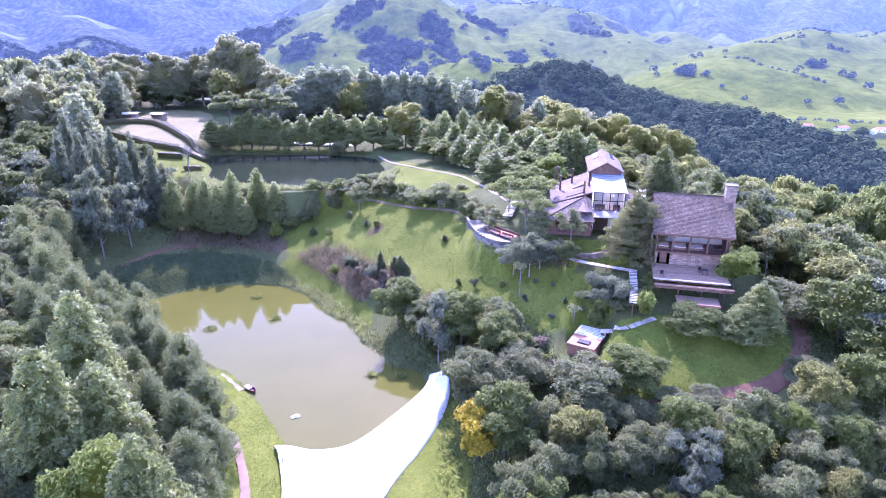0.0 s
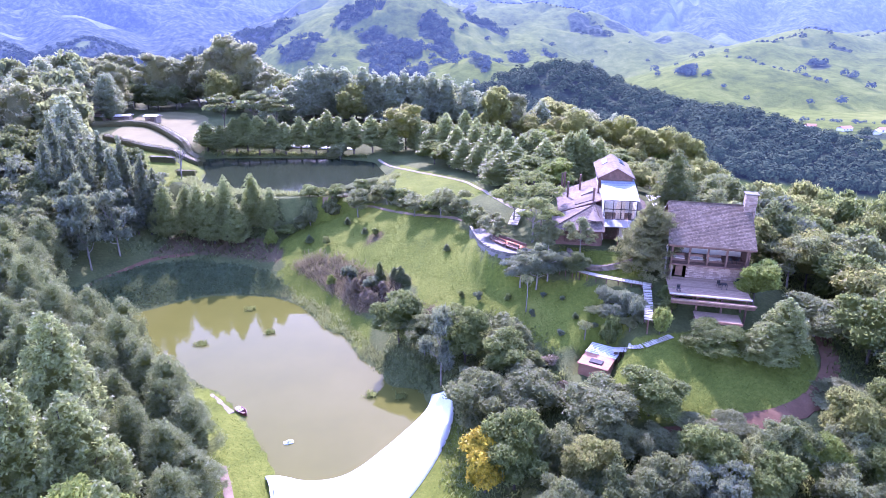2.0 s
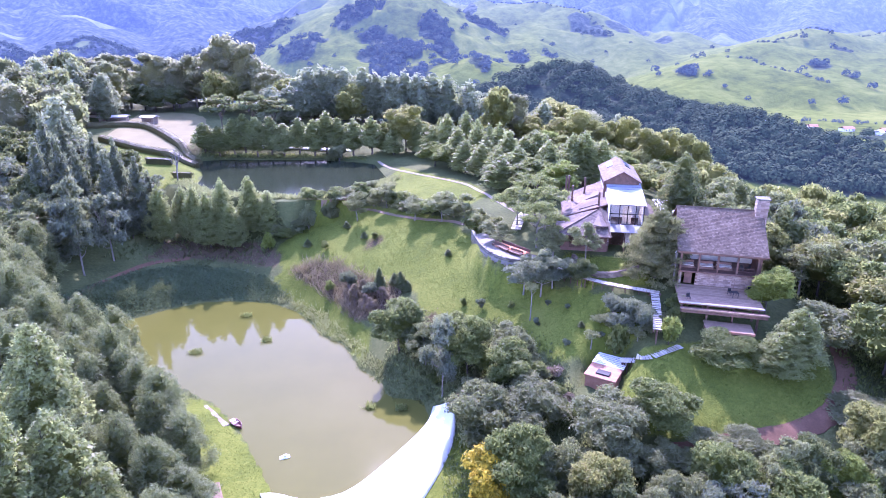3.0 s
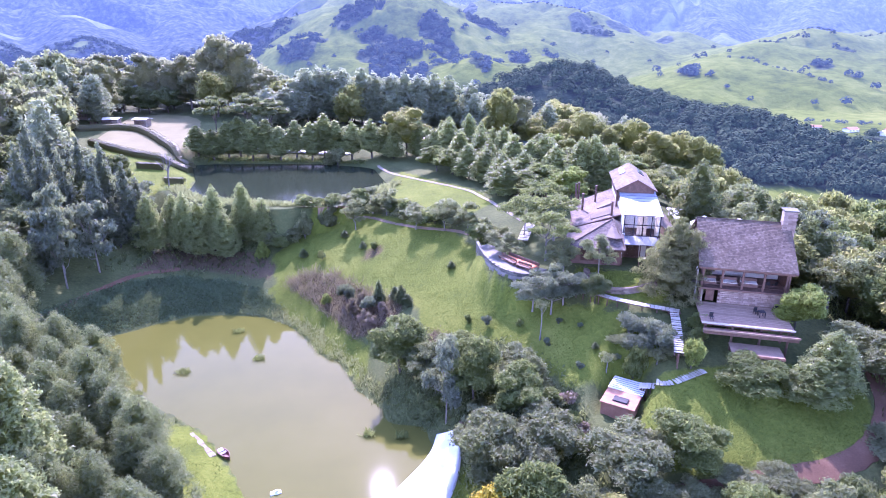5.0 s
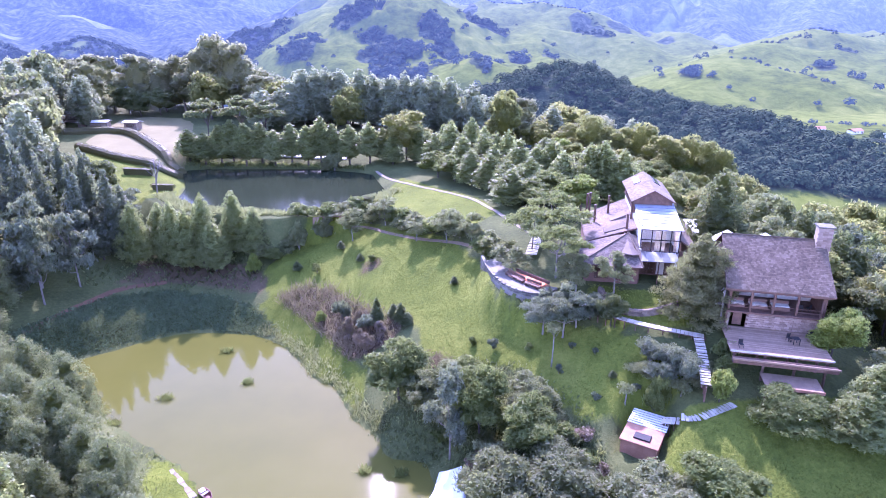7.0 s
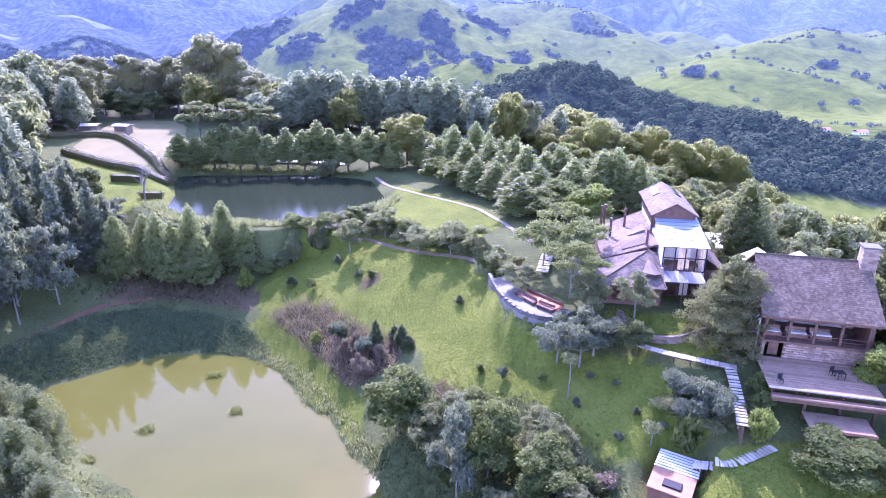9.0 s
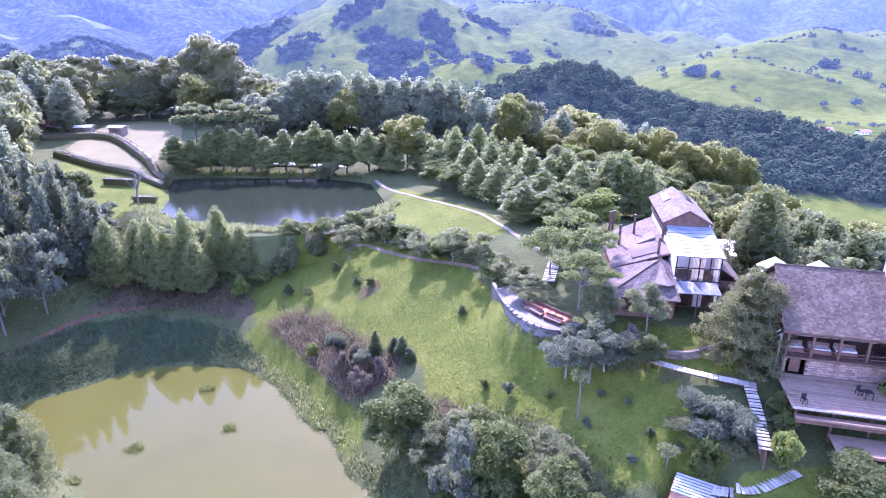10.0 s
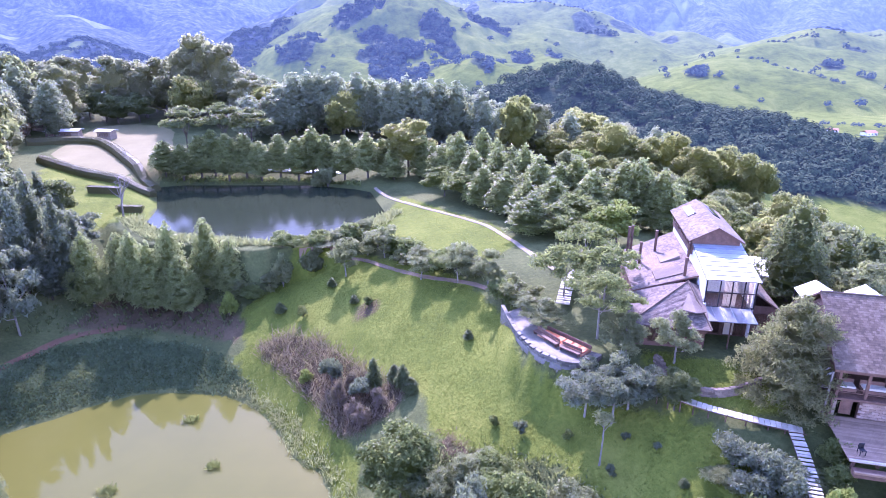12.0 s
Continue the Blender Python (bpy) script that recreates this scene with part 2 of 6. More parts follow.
def distance_material(name, colour):
    """Far hills: pasture and woods; blue emission stands in for kilometres of haze."""
    m, nt, b = shader(name)
    p = place_coords(nt)
    n, fine = noise_node(nt, 0.006, 6, 0.6, p), noise_node(nt, 0.05, 6, 0.7, p)
    f = math_node(nt, "ADD", math_node(nt, "MULTIPLY", n.outputs["Fac"], 0.5), math_node(nt, "MULTIPLY", fine.outputs["Fac"], 0.5))
    grass = ramp_node(nt, f, [(0.055, 0.072, 0.016), (0.10, 0.122, 0.022), (0.15, 0.165, 0.038)], 0.36, 0.64)
    wood = ramp_node(nt, fine.outputs["Fac"], [(0.022, 0.034, 0.016), (0.045, 0.06, 0.03), (0.085, 0.10, 0.05)], 0.36, 0.64)
    a = nt.nodes.new("ShaderNodeAttribute")
    a.attribute_name = "wood"
    e = math_node(nt, "ADD", a.outputs["Fac"], math_node(nt, "MULTIPLY", math_node(nt, "SUBTRACT", fine.outputs["Fac"], 0.5), 1.2))
    k = math_node(nt, "MULTIPLY", math_node(nt, "SUBTRACT", e, 0.38), 3.0, True)
    nt.links.new(mix_node(nt, k, grass, wood), b.inputs["Base Color"])
    b.inputs["Roughness"].default_value = 1.0
    b.inputs["Specular IOR Level"].default_value = 0.0
    nt.links.new(bump_node(nt, fine.outputs["Fac"], 0.6, 5.0), b.inputs["Normal"])
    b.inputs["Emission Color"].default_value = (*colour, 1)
    haze_glow = nt.nodes.new("ShaderNodeAttribute")
    haze_glow.attribute_name = "haze_glow"
    nt.links.new(haze_glow.outputs["Fac"], b.inputs["Emission Strength"])
    return m


GROUND = ground_material()
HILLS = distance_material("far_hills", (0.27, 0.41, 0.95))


# ---- the lie of the land ----
def smooth(a, b, x):
    t = np.clip((x - a) / (b - a), 0, 1)
    return t * t * (3 - 2 * t)


def lattice(i, j):
    h = np.sin(i * 127.1 + j * 311.7) * 43758.5453
    return h - np.floor(h)


def rough_noise(x, y, scale, octaves=4):
    total, amp, norm = 0.0, 1.0, 0.0
    for k in range(octaves):
        u, v = x / scale + 17.3 * k, y / scale + 9.1 * k
        i, j = np.floor(u), np.floor(v)
        a, b = u - i, v - j
        a, b = a * a * (3 - 2 * a), b * b * (3 - 2 * b)
        n = (lattice(i, j) * (1 - a) + lattice(i + 1, j) * a) * (1 - b) + (lattice(i, j + 1) * (1 - a) + lattice(i + 1, j + 1) * a) * b
        total, norm, amp, scale = total + amp * n, norm + amp, amp * 0.5, scale * 0.5
    return total / norm


WEST_LAND = [
    [15.7, 18.6, 21.5, 24.6, 27.2, 28.1, 27.3, 25.6, 24.2, 24.0, 25.5, 27.9, 30.8],
    [12.2, 15.1, 18.1, 20.9, 23.6, 24.4, 23.3, 21.6, 20.5, 20.9, 23.0, 25.0, 26.7],
    [8.6, 11.8, 15.1, 17.8, 18.9, 19.6, 19.1, 17.8, 17.6, 18.6, 20.8, 21.7, 22.3],
    [4.7, 8.5, 12.2, 13.3, 8.3, 10.1, 14.6, 16.5, 18.0, 20.0, 18.9, 18.0, 17.2],
    [0.5, 4.1, 7.3, 5.9, -3.2, 1.3, 10.6, 13.2, 17.9, 19.7, 16.6, 14.0, 11.8],
    [-4.1, -1.1, 1.6, -0.9, -4.3, 7.4, 13.2, 12.2, 18.1, 17.5, 13.4, 9.6, 6.2]]
EAST_LAND = [
    [-8.5, -4.8, -1.5, -0.7, 8.2, 16.0, 15.3, 14.5, 16.5, 13.3, 8.9, 4.7, 0.0],
    [-12.0, -6.9, -0.6, 11.2, 21.0, 17.9, 16.3, 15.1, 13.4, 10.1, 5.1, -0.9, -7.3],
    [-13.4, -6.0, 2.6, 11.5, 13.8, 12.0, 11.7, 12.6, 10.8, 6.5, -0.3, -8.1, -16.0],
    [-12.4, -5.4, 1.5, 5.2, 4.7, 2.1, -0.0, 2.0, 1.3, -3.3, -10.4, -18.1, -25.8],
    [-9.9, -5.5, -1.2, 1.0, -2.2, -8.7, -13.5, -13.6, -15.2, -19.7, -25.0, -30.6, -36.4],
    [-6.3, -5.5, -4.8, -5.7, -10.5, -17.9, -24.5, -28.9, -32.9, -37.4, -41.2, -44.5, -47.8],
    [-2.4, -5.3, -8.7, -13.2, -19.5, -27.2, -35.6, -43.6, -50.1, -54.6, -57.2, -58.7, -59.7]]
LAND = np.array(WEST_LAND + EAST_LAND)


def spline(u):
    u = abs(u)
    return np.where(u < 1, 2 / 3 - u * u + u ** 3 / 2, np.where(u < 2, (2 - u) ** 3 / 6, 0))


def near_land(x, y):
    """The home valley: a smooth lattice of heights every 25 m."""
    u, v = np.clip((x + 150) / 25, 1, 11), np.clip(y / 25, 1, 11)
    i0, j0 = np.floor(u).astype(int), np.floor(v).astype(int)
    total = 0.0
    for a in (-1, 0, 1, 2):
        i = np.clip(i0 + a, 0, 12)
        bu = spline(u - (i0 + a))
        for b in (-1, 0, 1, 2):
            total = total + LAND[i, np.clip(j0 + b, 0, 12)] * bu * spline(v - (j0 + b))
    return total


# wooded rises near the home valley: from x, y, z to x, y, z, half width
SPURS = [
    (27, 560, -14, 95, 620, 6, 85), (95, 620, 6, 154, 600, -8, 85), (154, 600, -8, 205, 530, -22, 80), (205, 530, -22, 262, 450, -36, 75), (262, 450, -36, 290, 390, -50, 70),
    (95, 620, 6, 70, 420, -30, 80), (180, 560, -14, 150, 380, -44, 75), (-420, -200, 40, -320, 420, 34, 170), (-320, 420, 34, -120, 420, 8, 110)]
# crests of the far hills
CONE = [[(-102, 1518, 131), (-166, 1438, 70), (-219, 1328, 15), (-251, 1218, -20)], [(-102, 1518, 131), (-59, 1358, 42), (-21, 1198, -11)],
        [(-102, 1518, 131), (-25, 1488, 68), (48, 1398, 17), (130, 1238, -21)], [(-102, 1518, 131), (-71, 1868, 121)]]
WEST_HILLS = [[(-266, 1918, 161), (-339, 1768, 90), (-385, 1658, 47), (-421, 1538, 6), (-440, 1418, -17)], [(-102, 1518, 131), (-266, 1918, 161)],
              [(-2201, 2318, 238), (-1828, 2518, 386), (-1315, 2518, 367), (-1001, 2418, 246), (-783, 2268, 119), (-550, 2018, 26)],
              [(-1001, 2418, 246), (-804, 2018, 79), (-613, 1618, -6)], [(-1315, 2518, 367), (-1141, 2018, 119), (-822, 1518, 16)],
              [(-1828, 2518, 386), (-1386, 1918, 85), (-991, 1418, 7)], [(-2201, 2318, 238), (-2600, 1300, 300), (-1500, 1000, 40)]]
MIDDLE_HILLS = [[(-71, 1868, 121), (90, 1768, 104), (239, 1698, 95), (345, 1618, 82), (388, 1498, 31), (421, 1358, -14), (428, 1198, -49)],
                [(239, 1698, 95), (178, 1368, 14), (195, 1118, -14)], [(112, 1758, 102), (81, 1438, 18), (97, 1168, -15)],
                [(9, 1098, -18), (51, 1068, -7), (91, 1048, -17)],
                [(419, 1768, 43), (506, 1698, 31), (587, 1618, 31), (594, 1468, -1), (583, 1318, -25)], [(587, 1618, 31), (497, 1368, -26), (443, 1168, -49)]]
EAST_HILLS = [[(356, 918, -38), (474, 1078, -8), (572, 1168, 10), (710, 1278, 32), (942, 1398, 39), (1215, 1468, 53), (2200, 1500, 120)],
              [(488, 1088, -5), (530, 1018, -19), (549, 938, -34)], [(710, 1278, 32), (656, 1098, -11), (620, 958, -36)],
              [(942, 1398, 39), (771, 1098, -11), (683, 948, -43)]]
FAR_HILLS = [[(-4000, 3300, 600), (-1358, 3418, 532), (-238, 3418, 482), (602, 3418, 557), (1406, 3318, 494), (2408, 3218, 527), (3253, 3018, 475), (4200, 2600, 500)],
             [(602, 3418, 557), (638, 2718, 144), (584, 2218, 47)], [(1406, 3318, 494), (1039, 2618, 141), (868, 2018, 6)],
             [(1917, 3268, 511), (1440, 2618, 141), (1159, 2018, 39)], [(-238, 3418, 482), (-55, 2618, 182)], [(2408, 3218, 527), (1900, 2300, 130)]]


def spurs_and_gullies(x, y):
    return 1 - abs(rough_noise(x, y, 210, 6) - 0.5) * 3.2


def crest_distance(x, y, a, b):
    """Distance to the line from a to b, and the crest's height at the nearest point."""
    dx, dy = b[0] - a[0], b[1] - a[1]
    t = np.clip(((x - a[0]) * dx + (y - a[1]) * dy) / (dx * dx + dy * dy), 0, 1)
    return np.hypot(x - a[0] - t * dx, y - a[1] - t * dy), a[2] + t * (b[2] - a[2])


def far_land(x, y):
    """Valley floor, rounded wooded rises, and hills that fall away evenly from their crests."""
    gully, away = spurs_and_gullies(x, y), np.hypot(x, y)
    fold = 1 - abs(rough_noise(x + 70, y - 40, 95, 5) - 0.5) * 3.2
    bend = (rough_noise(x, y, 420) - 0.5) * 150
    bx, by = x + bend, y + (rough_noise(x + 900, y + 300, 420) - 0.5) * 150
    power = np.zeros_like(x)
    for x0, y0, z0, x1, y1, z1, w in SPURS:
        d, crest = crest_distance(bx, by, (x0, y0, z0), (x1, y1, z1))
        power += np.maximum((crest + 58) * np.exp(-(d / w) ** 2 * 0.8), 0) ** 5
    rise = power ** 0.2 * (0.46 + 0.42 * gully + 0.1 * fold)
    wx, wy = x + (rough_noise(x + 31, y + 7, 130, 4) - 0.5) * 60, y + (rough_noise(x - 11, y + 57, 130, 4) - 0.5) * 60
    for hills, steep in ((CONE, 0.62), (WEST_HILLS, 0.44), (MIDDLE_HILLS, 0.42), (EAST_HILLS, 0.30), (FAR_HILLS, 0.5)):
        for line in hills:
            for a, b in zip(line, line[1:]):
                d, crest = crest_distance(wx, wy, a, b)
                flank = crest + 58 - steep * (np.sqrt(d * d + 28 * 28) - 28) * (0.8 + 0.5 * rough_noise(x + 5, y + 80, 160, 4))
                rise = np.maximum(rise, flank) + 7 * np.exp(-abs(rise - flank) / 7) * (flank > 0)
    carve = 0.22 * smooth(0.75, 0.0, gully) + 0.16 * smooth(0.6, 0.0, fold)
    return -58 + rise * (1 - carve * smooth(700, 900, away) * smooth(0, 60, rise)) + 5 * (rough_noise(x, y, 90, 4) - 0.5)


POND = [(-19.5, 62.3), (-15.4, 60.9), (-11.4, 61.8), (-7, 67.5), (-2.9, 74), (-2.4, 76.2), (-3.3, 80.1), (-8.1, 80.9), (-9.8, 85.1), (-13.4, 88.8),
        (-16.7, 95.9), (-20, 98.1), (-24, 104), (-27.5, 108.2), (-32.5, 111.5), (-40.9, 112.6), (-45.7, 111.8), (-51, 108.6), (-55.5, 104.8),
        (-59, 102.7), (-60.6, 98.1), (-52.8, 93), (-45.8, 89), (-40, 84.5), (-32.1, 79.3), (-26.5, 73.3), (-22.4, 66.9)]
LAKE = [(-70, 176), (-63, 179), (-49, 179), (-34, 179), (-22, 175), (-18, 172), (-13, 155), (-17.5, 148.5), (-25, 139.5), (-34.5, 137.5),
        (-40, 139), (-52, 141), (-60, 149), (-62, 158)]
LAKE_LEVEL = 13.0


def edge_distance(x, y, ring):
    """Distance to a closed outline, negative inside."""
    best, inside = np.full_like(x, 1e9), np.zeros(x.shape, bool)
    for (x0, y0), (x1, y1) in zip(ring, ring[1:] + ring[:1]):
        dx, dy = x1 - x0, y1 - y0
        t = np.clip(((x - x0) * dx + (y - y0) * dy) / (dx * dx + dy * dy), 0, 1)
        best = np.minimum(best, np.hypot(x - x0 - t * dx, y - y0 - t * dy))
        if y0 != y1:
            inside ^= ((y0 > y) != (y1 > y)) & (x < (x1 - x0) * (y - y0) / (y1 - y0) + x0)
    return np.where(inside, -best, best)


def beside(x, y, ring, reach):
    """Whether any of the points can lie within reach of an outline."""
    xs, ys = [p[0] for p in ring], [p[1] for p in ring]
    return bool(((x > min(xs) - reach) & (x < max(xs) + reach) & (y > min(ys) - reach) & (y < max(ys) + reach)).any())


def platform(h, x, y, ring, level, soft=2.5):
    if not beside(x, y, ring, soft):
        return h
    k = 1 - smooth(0, soft, edge_distance(x, y, ring))
    return h * (1 - k) + level * k


TOWER_PAD = [(16, 97), (26, 94.5), (36, 97), (42, 112), (42, 124), (20, 122), (15, 108)]
LODGE_PAD = [(31, 86), (42, 83), (46, 94), (34, 97)]
HUT_PAD = [(16.8, 74.5), (20.3, 72.2), (23.5, 78), (20.2, 80)]
TERRACE = [(5.1, 107), (5.3, 101.5), (7, 97), (10.3, 94.4), (13.5, 95.6), (17, 99), (15, 108), (9, 110)]


def height(x, y):
    x, y = np.asarray(x, float), np.asarray(y, float)
    w = smooth(0, 90, np.hypot(np.maximum(abs(x) - 135, 0), np.maximum(abs(y - 120) - 135, 0)))
    h = near_land(x, y)
    if w.max() > 0:
        h = h * (1 - w) + far_land(x, y) * w
    h = h + (rough_noise(x, y, 9, 3) - 0.5) * 0.7
    h = platform(h, x, y, TERRACE, 14.6, 2.0)
    h = platform(h, x, y, TOWER_PAD, 15.5)
    h = platform(h, x, y, LODGE_PAD, 14.2)
    h = platform(h, x, y, HUT_PAD, 5.8, 1.5)
    for ring, level, reach in ((POND, 0.0, 5.0), (LAKE, LAKE_LEVEL, 6.0)):
        if not beside(x, y, ring, reach):
            continue
        d = edge_distance(x, y, ring)
        k = smooth(0, reach, d)
        bank = level + 0.12 + 0.10 * np.clip(d, 0, 9)
        h = np.where(d > 0, np.maximum(h * k + bank * (1 - k), bank * (d < reach) - 99 * (d >= reach)), level - np.minimum(1.6, -0.35 * d))
    return h


def ground_at(x, y):
    return float(height(np.array([x]), np.array([y]))[0])


# ---- building helpers ----
def part(name, bm, material, parent, label="", kind=""):
    me = bpy.data.meshes.new(name)
    bm.to_mesh(me)
    bm.free()
    me.materials.append(material)
    ob = new(name, me)
    ob.parent = parent
    return tagged(ob, label, kind=kind)


def mesh_of(name, verts, faces, material):
    me = bpy.data.meshes.new(name)
    me.from_pydata(verts, [], faces)
    me.materials.append(material)
    return me


def thing(name, m, label, category, group="", kind=""):
    ob = new(name)
    ob.empty_display_size = 0.2
    ob.matrix_basis = m
    return tagged(ob, label, category, group, kind)


def box(bm, lo, hi, bevel=0.0):
    x0, y0, z0 = lo
    x1, y1, z1 = hi
    v = [bm.verts.new(p) for p in ((x0, y0, z0), (x1, y0, z0), (x1, y1, z0), (x0, y1, z0), (x0, y0, z1), (x1, y0, z1), (x1, y1, z1), (x0, y1, z1))]
    f = [bm.faces.new([v[i] for i in q]) for q in ((3, 2, 1, 0), (4, 5, 6, 7), (0, 1, 5, 4), (1, 2, 6, 5), (2, 3, 7, 6), (3, 0, 4, 7))]
    if bevel:
        bmesh.ops.bevel(bm, geom=list({e for q in f for e in q.edges}), offset=bevel, segments=1, affect="EDGES")


def boxed(name, lo, hi, material, parent, label="", bevel=0.02):
    bm = bmesh.new()
    box(bm, lo, hi, bevel)
    return part(name, bm, material, parent, label)


def tube(bm, points, radii, sides=7):
    rings = []
    pts = [Vector(p) for p in points]
    for i, (p, r) in enumerate(zip(pts, radii)):
        d = (pts[min(i + 1, len(pts) - 1)] - pts[max(i - 1, 0)]).normalized()
        a = d.orthogonal().normalized()
        b = d.cross(a)
        rings.append([bm.verts.new(p + r * (math.cos(2 * math.pi * k / sides) * a + math.sin(2 * math.pi * k / sides) * b)) for k in range(sides)])
    for low, up in zip(rings, rings[1:]):
        turn = min(range(sides), key=lambda s: (up[s].co - low[0].co).length)
        for k in range(sides):
            bm.faces.new((low[k], low[(k + 1) % sides], up[(k + 1 + turn) % sides], up[(k + turn) % sides]))
    bm.faces.new(rings[0][::-1])
    bm.faces.new(rings[-1])


def slab(bm, corners, thick):
    """A plate with the given upper corners, thickness downwards."""
    top = [bm.verts.new(c) for c in corners]
    low = [bm.verts.new((c[0], c[1], c[2] - thick)) for c in corners]
    bm.faces.new(top)
    bm.faces.new(low[::-1])
    n = len(top)
    for i in range(n):
        bm.faces.new((top[i], low[i], low[(i + 1) % n], top[(i + 1) % n]))


def resample(points, step):
    pts = [Vector(p) for p in points]
    for _ in range(2):
        pts = [pts[0]] + [q for a, b in zip(pts, pts[1:]) for q in (a.lerp(b, 0.25), a.lerp(b, 0.75))] + [pts[-1]]
    out = []
    for a, b in zip(pts, pts[1:]):
        n = max(1, round((b - a).length / step))
        out += [a.lerp(b, k / n) for k in range(n)]
    return out + [pts[-1]]


def trail(name, points, width, material, label, category, lift=0.06, step=0.8, ragged=0.12):
    """A path laid on the ground."""
    line = resample([(x, y, 0) for x, y in points], step)
    rng = random.Random(len(line))
    verts, faces = [], []
    for i, p in enumerate(line):
        d = (line[min(i + 1, len(line) - 1)] - line[max(i - 1, 0)]).normalized()
        side = Vector((d.y, -d.x, 0))
        half = width / 2
        for s, drop in ((-1.0, 0.35), (-1.0, 0.0), (-0.33, -0.02), (0.33, -0.02), (1.0, 0.0), (1.0, 0.35)):
            q = p + side * s * half * (1 + rng.uniform(-ragged, ragged))
            verts.append((q.x, q.y, ground_at(q.x, q.y) + lift - drop))
        if i:
            for k in range(5):
                a = 6 * (i - 1) + k
                faces.append((a, a + 1, a + 7, a + 6))
    ob = new(name, mesh_of(name, verts, faces, material))
    return tagged(ob, label, category, kind="structure")


# ---- ground ----
def axis(lo, hi, fine, a, b, far):
    pts = list(np.arange(a, b, fine))
    step, x = fine, pts[-1]
    while x < hi:
        step = min(step * 1.09, far if x < 2400 else 160)
        x += step
        pts.append(x)
    step, x, left = fine, pts[0], []
    while x > lo:
        step = min(step * 1.09, far if x > -2000 else 160)
        x -= step
        left.append(x)
    return np.array(left[::-1] + pts)


LAWNS = [
    [(-35, 127), (-27, 134), (-18, 136.5), (-10, 131), (0, 122), (6, 108), (5, 101), (7, 96.5), (11, 93.5), (17, 91), (24, 86), (26, 80), (22, 78), (14, 78),
     (8, 88), (0, 92), (-4, 96), (-6, 104), (-14, 109), (-22, 112), (-31, 116)],
    [(-14, 155), (-12, 166), (-6, 157), (6, 140), (9, 130), (3, 124), (-6, 130), (-16, 140), (-18, 147)],
    [(23, 77), (32, 77), (40, 77), (47, 77), (46, 71), (43, 67), (36, 64.6), (24, 64.5), (20, 69)],
    [(-60, 151), (-63, 165), (-95, 182), (-88, 160), (-66, 146)],
    [(-19, 63), (-22, 67), (-26, 72), (-31, 78.5), (-36, 81), (-34, 73), (-30, 64), (-25, 50), (-17, 44), (-17.5, 58)],
    [(-3, 62), (1, 72), (3, 69), (3.4, 58), (3.2, 50), (0, 42), (-8, 44), (-8, 50)],
    [(18, 97), (28, 94), (30, 87), (20, 90)],
    [(-33.5, 117.4), (-32.3, 118.4), (-24.2, 112), (-19.2, 106.4), (-15, 99.7), (-12.3, 96.5), (-12, 92), (-13.2, 89.4), (-16.5, 96.2), (-19.8, 98.4), (-23.8, 104.4), (-27.4, 108.6)]]
BARE = [[(-30.5, 119.2), (-26, 120), (-20.3, 117), (-14.7, 111), (-7, 103), (-9, 100.5), (-12.5, 99), (-15.2, 99.2), (-19.6, 106), (-24.4, 111.6), (-28.9, 116)],
        [(-16, 118), (-12, 119), (-12, 122), (-16, 122)], [(-4, 96.5), (-2, 95.3), (1.6, 91.2), (0.4, 89.6), (-2.5, 92)],
        [(-60, 121), (-51.5, 124), (-41, 122.5), (-33, 119.5), (-33, 124), (-38, 129), (-48, 131), (-58, 129)]]


def build_ground():
    xs, ys = axis(-4200, 4200, 1.5, -82, 66, 19), axis(-1500, 4300, 1.5, 42, 150, 17)
    gx, gy = np.meshgrid(xs, ys)
    x, y = gx.ravel(), gy.ravel()
    z = height(x, y)
    nx, ny = len(xs), len(ys)
    me = bpy.data.meshes.new("ground")
    k = np.arange(nx * (ny - 1)).reshape(ny - 1, nx)[:, :-1].ravel()
    quads = np.stack([k, k + 1, k + nx + 1, k + nx], 1)
    me.vertices.add(nx * ny)
    me.vertices.foreach_set("co", np.stack([x, y, z], 1).ravel())
    me.loops.add(quads.size)
    me.loops.foreach_set("vertex_index", quads.ravel())
    me.polygons.add(len(quads))
    me.polygons.foreach_set("loop_start", np.arange(len(quads)) * 4)
    me.update(calc_edges=True)
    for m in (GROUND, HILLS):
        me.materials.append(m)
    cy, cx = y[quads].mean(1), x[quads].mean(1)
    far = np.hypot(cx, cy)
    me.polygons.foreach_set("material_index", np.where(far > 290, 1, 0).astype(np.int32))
    me.polygons.foreach_set("use_smooth", np.ones(len(quads), bool))
    lawn = np.zeros_like(x)
    for ring in LAWNS:
        lawn = np.maximum(lawn, smooth(0.8, -0.8, edge_distance(x, y, ring)))
    soil = np.zeros_like(x)
    for ring in BARE:
        soil = np.maximum(soil, smooth(1.0, -1.0, edge_distance(x, y, ring)) * 0.85)
    wood = woods(x, y)
    # haze put in as emission strength, rising with distance
    haze_glow = np.interp(np.hypot(x, y), [280, 600, 1000, 1500, 2200, 3200], [0.004, 0.014, 0.022, 0.048, 0.095, 0.18])
    for name, values in (("haze_glow", haze_glow), ("lawn", lawn), ("soil", soil), ("wood", wood)):
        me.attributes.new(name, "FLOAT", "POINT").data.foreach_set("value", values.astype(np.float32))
    tagged(new("ground", me), "rolling green valley ground with lawns, woods and far pasture hills", "ground", kind="structure")


